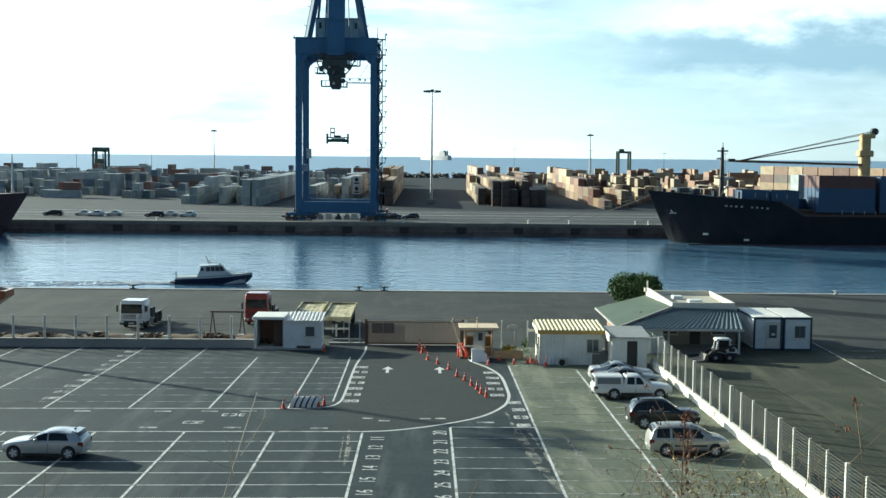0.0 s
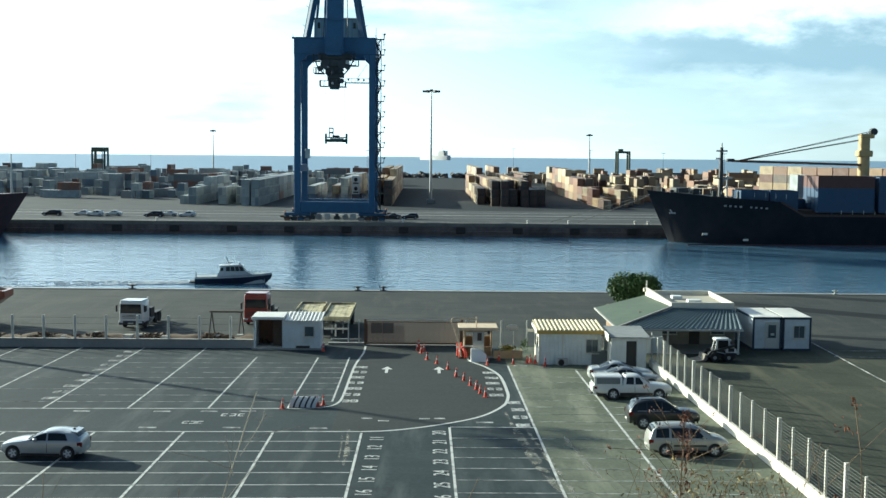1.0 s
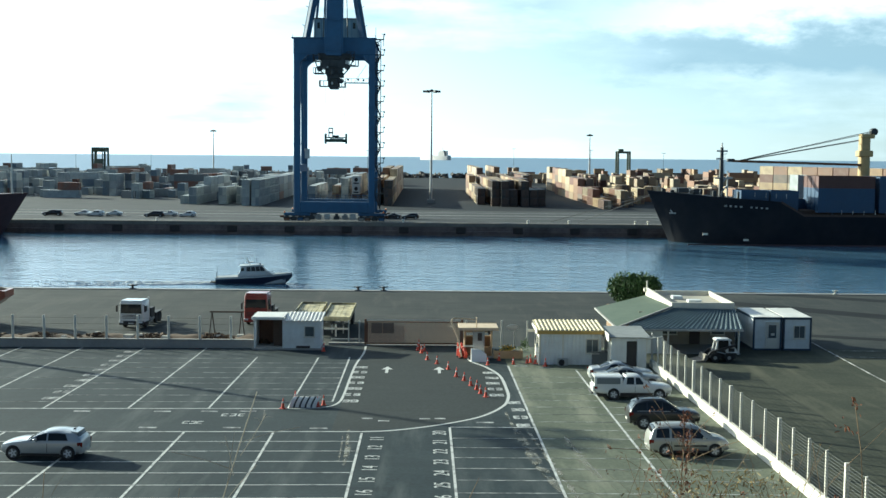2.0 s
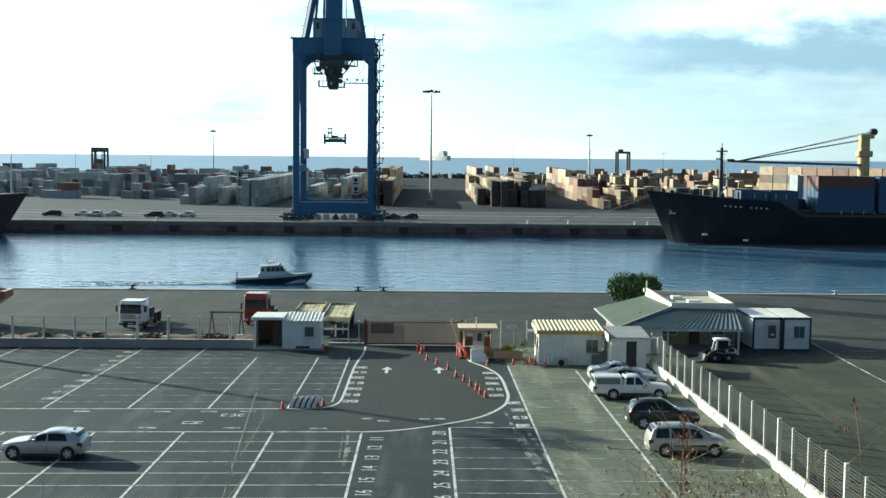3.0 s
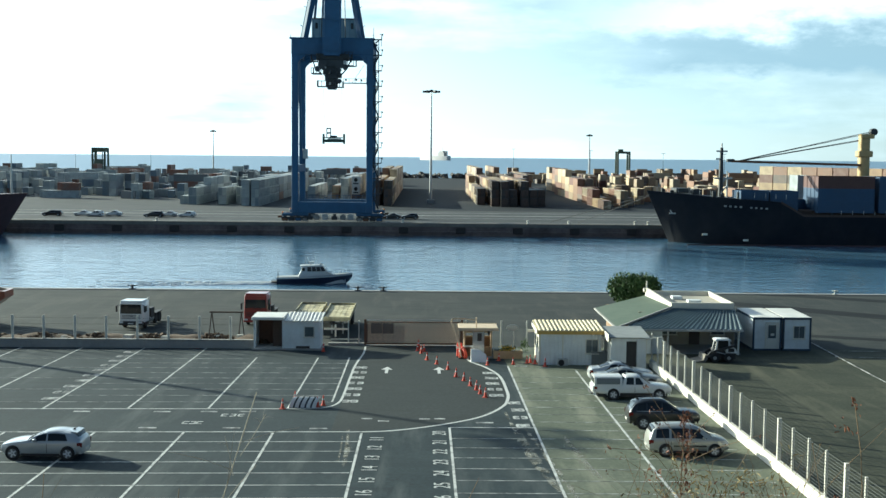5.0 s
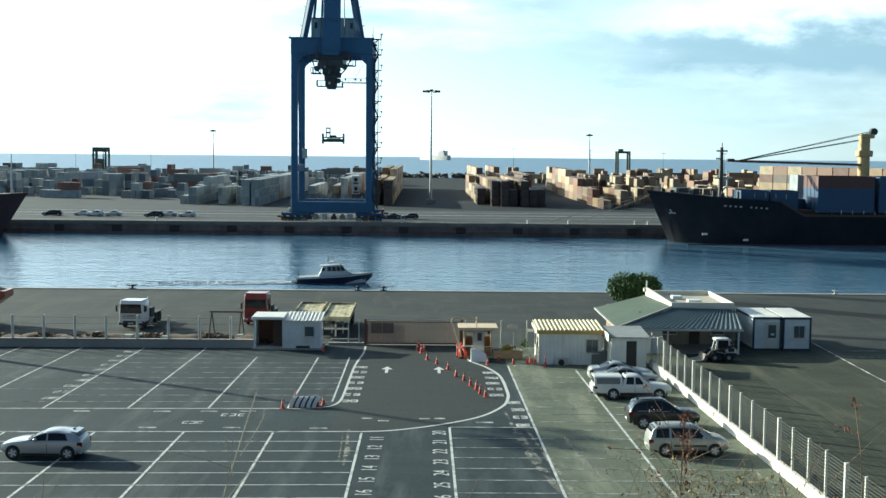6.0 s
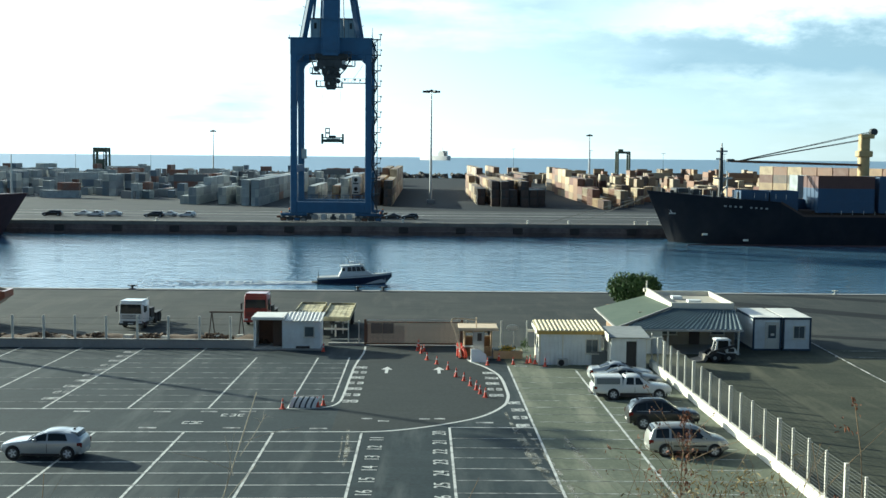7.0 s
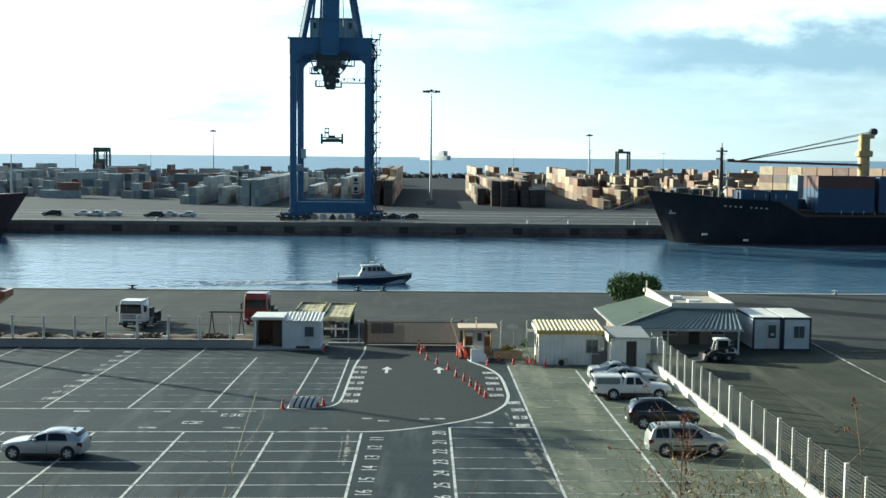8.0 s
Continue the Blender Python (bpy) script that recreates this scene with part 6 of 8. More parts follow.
def house():
    h = thing("harbour_office", pose(0, 0, 0), "low harbour office with green and blue tin roofs", "building")
    part("front_wall", boxes((18.5, 26.85, 103.6, 103.8, 0, 2.9)), mat("beige_render", (.3, .28, .23), .85, 0, .12, 2, .2), h)
    part("west_wall", boxes((17.0, 17.2, 101, 112, 0, 2.5)), M_WOOD, h, "brown timber-clad wall")
    part("east_wall", boxes((26.65, 26.85, 103.8, 113, 0, 3.1)), M_CREAM, h)
    part("back_wall", boxes((20.8, 26.65, 113, 113.2, 0, 3.1)), M_CREAM, h)
    part("back_wall", boxes((17.2, 20.8, 110, 110.2, 0, 2.5)), M_CREAM, h)
    # green slope, falling to the west
    bm = bmesh.new()
    lo = [(15.7, 97.9, 2.28), (21.4, 104.0, 3.24), (20.75, 113.2, 3.13), (15.7, 110.4, 2.28)]
    hull8(bm, lo, [(x, y, z + .07) for x, y, z in lo])
    part("green_roof", bm, M_GREENROOF, h, "flat green sheet roof")
    part("green_eave", beams([((15.66, 97.85, 2.3), (15.66, 110.4, 2.3)), ((15.66, 97.85, 2.32), (21.4, 103.95, 3.3))], .14), M_CONC, h)
    # front hip in ribbed tin
    part("front_roof", ribbed_roof((15.9, 97.8, 2.2), (26.0, 97.8, 2.2), (26.95, 104.0, 3.02), (21.5, 104.0, 3.1), .42, .07), M_BLUEROOF, h, "blue-grey ribbed tin roof")
    bm = bmesh.new()
    lo = [(26.0, 97.8, 2.2), (27.5, 112, 2.6), (26.95, 113, 3.02), (26.95, 104, 3.02)]
    hull8(bm, lo, [(x, y, z + .06) for x, y, z in lo])
    part("east_roof", bm, M_BLUEROOF, h)
    part("gutter", boxes((15.9, 26.05, 97.65, 97.8, 2.08, 2.24)), M_STEEL, h)
    # flat roof behind a parapet
    for a in ((21.4, 26.85, 104.0, 104.2, 2.95, 3.66), (26.65, 26.85, 104.2, 113.0, 2.95, 3.66), (20.8, 26.85, 113.0, 113.2, 2.95, 3.66)):
        part("parapet", boxes(a), M_WHITEWALL, h)
    bm = hull8(bmesh.new(), [(21.4, 104.2, 3.1), (21.6, 104.2, 3.1), (21.0, 113, 3.1), (20.8, 113, 3.1)], [(21.4, 104.2, 3.58), (21.6, 104.2, 3.58), (21.0, 113, 3.95), (20.8, 113, 3.95)])
    part("ridge_wall", bm, M_WHITEWALL, h, "white stepped ridge wall")
    part("flat_roof", boxes((21.5, 26.65, 104.2, 113, 3.05, 3.27)), mat("dusty_roof_screed", (.42, .39, .32), .9, 0, .15, 2, .2, stain=(.3, .28, .24)), h)
    part("ridge_cap", lathe([(.2, 0), (.2, .4), (.1, .45)], 10, "X", (20.6, 113, 3.75)), M_WHITEWALL, h)
    part("flue", lathe([(.07, 0), (.07, .7)], 8, at=(20.9, 113, 3.9)), M_WHITEWALL, h)
    for a in ((23.5, 24.7, 106.9, 107.8, 3.27, 3.53), (22.6, 23.5, 109.4, 110.4, 3.27, 3.57)):
        part("roof_unit", boxes(a, bevel=.04), M_CREAM, h)
    for x in (18.2, 20.0, 25.8):
        part("porch_post", boxes((x - .07, x + .07, 98.2, 98.34, lot_z(98.2) - .02, 2.2)), M_POST, h)
    part("porch_slab", boxes((18, 26.1, 98.6, 103.6, 0, .1)), M_CONC, h)
    part("gate_leaf", boxes((18.2, 19.6, 98.6, 98.66, .1, 2.0)), M_CREAM, h)
    part("door", boxes((22.9, 23.8, 103.54, 103.6, .1, 2.15)), M_INSIDE, h)
    window(h, 20.4, 21.8, 103.58, 1.0, 2.0, M_POST, 2)
    window(h, 24.8, 25.9, 103.58, 1.0, 2.0, M_POST, 2)


def cabins():
    for k, x in enumerate((27.75, 30.28)):
        c = thing("site_cabin", pose(x, 101.1, 0.02), ("pale portable cabin with dark blue frame and glazed door", "pale portable cabin with dark blue frame and window")[k], "cabin", "portable cabins")
        W, Dp, H = 2.42, 5.7, 2.78
        part("base_frame", boxes((0, W, 0, Dp, 0, .14)), M_NAVYFRAME, c)
        for a in ((.06, W - .06, .06, .14, .14, H - .12), (.06, .14, .14, Dp - .1, .14, H - .12), (W - .14, W - .06, .14, Dp - .1, .14, H - .12), (.14, W - .14, Dp - .14, Dp - .06, .14, H - .12)):
            part("wall", boxes(a), M_CREAM, c)
        for px in (0, W - .14):
            for py in (0, Dp - .14):
                part("corner_post", boxes((px, px + .14, py, py + .14, .14, H - .14)), M_NAVYFRAME, c)
        part("top_frame", boxes((0, W, 0, .1, H - .16, H), (0, W, Dp - .1, Dp, H - .16, H), (0, .1, .1, Dp - .1, H - .16, H), (W - .1, W, .1, Dp - .1, H - .16, H)), M_NAVYFRAME, c)
        part("roof", ribbed_roof((.04, .04, H), (W - .04, .04, H), (W - .04, Dp - .04, H + .06), (.04, Dp - .04, H + .06), 1.1, .008), M_WHITEROOF, c, "sunlit white roof")
        if k == 0:
            d = part("door", boxes((1.15, 2.1, .0, .06, .16, 2.3)), M_POST, c, "white glazed door")
            part("door_glass", boxes((1.3, 1.95, -.02, 0, 1.05, 2.15)), M_PANE, d)
            part("door_frame", boxes((1.05, 1.15, -.04, .06, .16, 2.4), (2.1, 2.2, -.04, .06, .16, 2.4), (1.15, 2.1, -.04, .06, 2.3, 2.4)), M_POST, d)
            part("door_handle", boxes((1.2, 1.26, -.06, 0, 1.0, 1.15)), M_STEEL, d)
            part("notice", boxes((1.5, 1.8, -.03, -.02, 1.25, 1.45)), M_POST, d)
        else:
            window(c, .95, 1.85, .05, 1.05, 2.05, M_POST, 2)
        part("skid", boxes((.1, W - .1, .2, .5, -.02, 0)), M_NAVYFRAME, c)


guard_hut()
trailers()
sliding_gate()
gate_kiosk()
shed()
house()
cabins()


def round_tree():
    t = thing("tree", pose(20.15, 119, 0), "dense round dark-green tree behind the office", "tree")
    part("trunk", rods([((0, 0, 0), (.1, 0, 1.2)), ((.1, 0, 1.2), (0, .1, 2.4))], .24, 9, .18), M_BARK, t)
    for a in range(7):
        an = a * 0.9
        part("limb", rods([((0, .1, 2.2), (1.5 * math.cos(an), 1.3 * math.sin(an), 3.3 + .15 * (a % 3)))], .11, 6, .04), M_BARK, t)
    rnd = random.Random(9)
    tagged(part("crown", leaf_cloud(rnd, 14000, (.7, 0, 3.1), (3.3, 2.9, 2.7), .26, .6), M_LEAF, t), kind="stuff")


round_tree()


# ---------------------------------------------------------------- vehicles
def paint(name, color, metal=0.35, rough=0.3):
    return mat(name, color, rough, metal, 0.04, 3.0, 0.0, stain=tuple(c * .88 for c in color), stain_scale=.8, coat=0.6)


M_SILVER = paint("silver_car_paint", (0.5, 0.52, 0.53), 0.4, 0.3)
M_WHITECAR = paint("white_car_paint", (0.74, 0.74, 0.72), 0.0)
M_BLACKCAR = paint("black_car_paint", (0.006, 0.0065, 0.008), 0.0, 0.3)
M_GREYCAR = paint("grey_car_paint", (0.27, 0.28, 0.28), .5)
M_REDCAB = paint("red_cab_paint", (0.26, 0.03, 0.025), 0.0, 0.4)
M_LAMP = mat("lamp_glass", (0.75, 0.76, 0.76), .1, 0, .05, 5, 0)
M_TAIL = mat("red_lamp_glass", (0.16, 0.01, 0.008), .15, 0, .05, 5, 0)
M_RIM = mat("alloy_rim", (0.66, 0.67, 0.68), .4, .1, .05, 8, 0)
TYRE = lathe([(.2, -.1), (.3, -.105), (.325, -.07), (.325, .07), (.3, .105), (.2, .1)], 20, "Y")
TYRE = shaped(TYRE)
TYRE.materials.append(M_DARK)
RIM = bmesh.new()
for k in range(5):
    a = k * math.tau / 5
    d, n = Vector((math.cos(a), 0, math.sin(a))), Vector((-math.sin(a), 0, math.cos(a)))
    hull8(RIM, [d * .03 + n * .05 + Vector((0, -.112, 0)), d * .03 - n * .05 + Vector((0, -.112, 0)), d * .2 - n * .035 + Vector((0, -.114, 0)), d * .2 + n * .035 + Vector((0, -.114, 0))],
          [d * .03 + n * .05 + Vector((0, .112, 0)), d * .03 - n * .05 + Vector((0, .112, 0)), d * .2 - n * .035 + Vector((0, .114, 0)), d * .2 + n * .035 + Vector((0, .114, 0))])
RIM = shaped(RIM)
RIM.materials.append(M_RIM)
DISC = shaped(lathe([(.02, -.104), (.205, -.104), (.225, -.106), (.225, .106), (.205, .104), (.02, .104)], 18, "Y"))
DISC.materials.append(mat("wheel_disc", (.16, .165, .17), .5, .2, .05, 8, 0))


def wheel(car, x, y, scale=1.0):
    w = part("wheel", DISC, None, car)
    w.location, w.scale = (x, y, .325 * scale), (scale,) * 3
    part("tyre", TYRE, None, w)
    part("rim", RIM, None, w)


class CarSkin:
    """The outer skin of a car along x, nose at +x. profile: (x, height) along the roofline from nose to tail; belt: height of the window sills."""

    def __init__(self, L, W, H, profile, belt, zb, slab=0.0):
        self.L, self.h, self.H, self.belt, self.zb, self.slab = L, W / 2, H, belt, zb, slab
        path = smooth_path(profile, 8)
        self.path = sorted(path, key=lambda q: -q[0])

    def top(self, x):
        q = self.path
        if x >= q[0][0]:
            return q[0][1]
        for (x0, z0), (x1, z1) in zip(q, q[1:]):
            if x1 <= x <= x0:
                return z0 + (z1 - z0) * (x0 - x) / max(x0 - x1, 1e-6)
        return q[-1][1]

    def width(self, x):
        nose, tail = max(0, (x - self.L / 2 + 1.0) / 1.0), max(0, (-x - self.L / 2 + .7) / .7)
        return self.h * (1 - .24 * nose ** 3 - .14 * tail ** 3)

    def half(self, x):
        w, t = self.width(x), self.top(x)
        sill = self.belt + .03 * (-x / self.L)
        sh = min(sill, t - .035)
        f = max(0, min(1, (t - sh) / (self.H - self.belt)))
        lean = .16 - .07 * self.slab
        y7, z7 = w * (.9 - lean * f), t - .02 - .05 * f
        lift = .1 * max(0, (abs(x) - self.L / 2 + .5) / .5)
        zb = self.zb + lift
        return [(0, zb), (w * .82, zb), (w * .965, zb + .09), (w, zb + .42 * (sh - zb)), (w * .985, sh - .1), (w * .945, sh),
                ((w * .945 + y7) / 2 + .02 * f, (sh + z7) / 2), (y7, z7), (y7 * .8, t), (0, t + .025)]

    def ring(self, x, k=1.0):
        q = [(y * k, z) for y, z in self.half(x)]
        return [(x, -y, z) for y, z in q] + [(x, y, z) for y, z in q[-2:0:-1]]

    def body(self):
        n = 34
        xs = [self.L / 2 - self.L * i / n for i in range(n + 1)]
        xs = [xs[0], xs[0] - .03] + xs[1:-1] + [xs[-1] + .03, xs[-1]]
        return loft([self.ring(x, .9 if i in (0, len(xs) - 1) else 1.0) for i, x in enumerate(xs)])

    def side(self, x, t, s, out):
        q = self.half(x)
        a, b, c = q[5], q[6], q[7]
        y, z = (a[0] + (b[0] - a[0]) * t * 2, a[1] + (b[1] - a[1]) * t * 2) if t < .5 else (b[0] + (c[0] - b[0]) * (t * 2 - 1), b[1] + (c[1] - b[1]) * (t * 2 - 1))
        return (x, s * (y + out), z + out * .2)

    def lid(self, x, u, out):
        q = self.half(x)
        a, b, c = q[7], q[8], q[9]
        y = abs(u) * a[0]
        z = b[1] + (c[1] - b[1]) * (1 - y / b[0]) if y < b[0] else b[1] + (a[1] - b[1]) * (y - b[0]) / (a[0] - b[0])
        e = .01
        slope = (self.top(x + e) - self.top(x - e)) / (2 * e)
        k = math.hypot(1, slope)
        return (x - slope / k * out, math.copysign(y, u), z + out / k)

    def slab_of(self, fn, nu, nv, out=.012):
        """A thin curved panel lying on the skin; fn(u, v, out) gives its points."""
        bm = bmesh.new()
        lay = [[[bm.verts.new(fn(i / nu, j / nv, o)) for j in range(nv + 1)] for i in range(nu + 1)] for o in (out, -.03)]
        for g in lay:
            for i in range(nu):
                for j in range(nv):
                    bm.faces.new((g[i][j], g[i + 1][j], g[i + 1][j + 1], g[i][j + 1]))
        rim = [(i, 0) for i in range(nu)] + [(nu, j) for j in range(nv)] + [(i, nv) for i in range(nu, 0, -1)] + [(0, j) for j in range(nv, 0, -1)]
        for (i, j), (k, l) in zip(rim, rim[1:] + rim[:1]):
            bm.faces.new((lay[0][i][j], lay[0][k][l], lay[1][k][l], lay[1][i][j]))
        return bm


def car(label, m, L, W, H, profile, belt, screen, rear, windows, body, zb=.24, wheels=(.8, .78), size=1.0, slab=0.0, roof_rail=False, strip=False, category="car", seams=(), spoiler=False):
    """profile: roofline; screen, rear: x of foot and head of the front and rear glass; windows: (x0, x1, slant at front, slant at back) of each side pane."""
    c = thing("parked_car", m, label, category, "parked cars")
    k, h = CarSkin(L, W, H, profile, belt, zb, slab), W / 2
    part("body", k.body(), body, c)
    part("windscreen", k.slab_of(lambda u, v, o: k.lid(screen[0] + (screen[1] - screen[0]) * u, (v * 2 - 1) * .9, o), 6, 6), M_GLASS, c, "dark windscreen")
    part("rear_window", k.slab_of(lambda u, v, o: k.lid(rear[0] + (rear[1] - rear[0]) * u, (v * 2 - 1) * .84, o), 5, 6), M_GLASS, c)
    for s in (-1, 1):
        for x0, x1, fs, bs in windows:
            part("side_window", k.slab_of(lambda u, v, o: k.side(x0 - fs * v + (x1 - x0 + bs * v + fs * v) * u, .05 + .84 * v, s, o), 5, 4), M_GLASS, c)
        a, b = windows[0][0], windows[-1][1]
        part("window_trim", k.slab_of(lambda u, v, o: k.side(a + (b - a) * u, .0 + .05 * v, s, o * 1.4), 8, 1), M_STEEL, c)
        part("bonnet_seam", k.slab_of(lambda u, v, o: k.lid(L / 2 - .25 + (screen[0] + .1 - L / 2 + .25) * u, s * (.86 + .02 * v), o * .4), 5, 1), M_BLACKPAINT, c)
        for x in seams:
            part("door_seam", k.slab_of(lambda u, v, o: (x + (u - .5) * .022, s * (k.half(x)[3][0] + o * .4 - .012 * (v > .7)), zb + .12 + (belt - .12 - zb - .12) * v), 1, 2), M_BLACKPAINT, c)
            part("door_handle", boxes((x + .1, x + .3, s * h - .02, s * h + .022, belt - .2, belt - .165)), body, c)
        part("mirror", boxes((screen[0] - .52, screen[0] - .36, s * (h + .07) - .1, s * (h + .07) + .08, belt - .0, belt + .14), bevel=.035), body, c)
        part("headlight", k.slab_of(lambda u, v, o: (L / 2 - .07 - .34 * u, s * (k.width(L / 2 - .07 - .34 * u) * .985 + o * .3), .6 + .03 * u + (.13 - .03 * u) * v), 4, 1), M_LAMP, c)
        zt = min(belt, k.top(-L / 2 + .12))
        part("tail_light", k.slab_of(lambda u, v, o: (-L / 2 - .006 + .24 * u, s * (k.width(-L / 2 + .24 * u) * .985 + o * .3), zt - .3 + .24 * v), 4, 1), M_TAIL, c)
        part("sill", boxes((-L / 2 + wheels[1] + .38, L / 2 - wheels[0] - .38, s * h * .965 - .025, s * h * .965 + .025, zb - .03, zb + .07), bevel=.01), M_BLACKPAINT, c)
        if strip:
            part("side_strip", boxes((-L / 2 + wheels[1] + .42, L / 2 - wheels[0] - .42, s * h - .02, s * h + .022, .52, .6), bevel=.006), M_BLACKPAINT, c)
        for x in (L / 2 - wheels[0], -L / 2 + wheels[1]):
            r = .325 * size
            y = s * (k.width(x) - .01)
            part("wheel_arch", lathe([(.02, -.02), (r + .06, -.02), (r + .06, .02), (.02, .02)], 22, "Y", (x, y, r + .02)), M_DARK, c)
            lip = [((r + .055) * math.cos(a), (r + .055) * math.sin(a)) for a in [math.pi * (-.06 + 1.12 * i / 12) for i in range(13)]]
            part("arch_lip", rods([((x + a, y + s * .012, r + .02 + b), (x + p, y + s * .012, r + .02 + q)) for (a, b), (p, q) in zip(lip, lip[1:])], .022, 5), body, c)
            wheel(c, x, s * (k.width(x) - .06), size)
        if roof_rail:
            part("roof_rail", beams([((screen[1] - .2, s * h * .66, H + .035), (rear[1] + .25, s * h * .66, H + .02))], .045), M_BLACKPAINT, c)
    part("front_bumper", k.slab_of(lambda u, v, o: (L / 2 - .1 * (2 * u - 1) ** 2 * 1.2 + o * 2 - .01, (2 * u - 1) * h * .78, .3 + .2 * v), 8, 1), body, c)
    part("rear_bumper", k.slab_of(lambda u, v, o: (-L / 2 + .07 * (2 * u - 1) ** 2 - o * 3 + .01, (2 * u - 1) * h * .86, .3 + .25 * v), 8, 1), body, c)
    x = rear[1] + .3
    part("roof_aerial", hull8(bmesh.new(), [(x, -.03, k.top(x)), (x - .2, -.03, k.top(x)), (x - .2, .03, k.top(x)), (x, .03, k.top(x))], [(x - .14, -.01, k.top(x) + .09), (x - .2, -.01, k.top(x) + .09), (x - .2, .01, k.top(x) + .09), (x - .14, .01, k.top(x) + .09)]), M_BLACKPAINT, c)
    if spoiler:
        part("spoiler", k.slab_of(lambda u, v, o: (rear[1] + .16 - .32 * u, (2 * v - 1) * h * .66, k.top(rear[1] + .16) + .012 + o * 1.5 - .05 * u), 3, 4), body, c)
    part("rear_plate", boxes((-L / 2 - .05, -L / 2 - .03, -.25, .25, .42, .53)), M_POST, c)
    part("grille", boxes((L / 2 - .03, L / 2 + .025, -h * .42, h * .42, .52, .64), bevel=.01), M_BLACKPAINT, c)
    part("underside", boxes((-L / 2 + .3, L / 2 - .3, -h * .8, h * .8, .17, zb + .05)), M_BLACKPAINT, c)
    return c


def on_lot(x, y, turn=0.0):
    return Matrix.Translation((x, y, lot_z(y) + .004)) @ Euler((radians(TILT), 0, 0)).to_matrix().to_4x4() @ pose(0, 0, 0, 0, 0, turn)


def hatch_profile(L, H):
    return [(L / 2, .66), (L / 2 - .12, .76), (L / 2 - .6, .88), (L / 2 - 1.32, .98), (L / 2 - 1.75, 1.2), (L / 2 - 2.2, H - .05), (L / 2 - 2.75, H), (-L / 2 + .95, H - .04), (-L / 2 + .42, H - .09), (-L / 2 + .2, 1.1), (-L / 2 + .06, .98), (-L / 2, .62)]


def saloon_profile(L, H):
    return [(L / 2, .62), (L / 2 - .1, .72), (L / 2 - .6, .84), (L / 2 - 1.35, .93), (L / 2 - 1.85, 1.18), (L / 2 - 2.3, H - .03), (L / 2 - 2.75, H), (-L / 2 + 1.5, H - .07), (-L / 2 + 1.05, 1.16), (-L / 2 + .62, 1.0), (-L / 2 + .15, .95), (-L / 2, .62)]


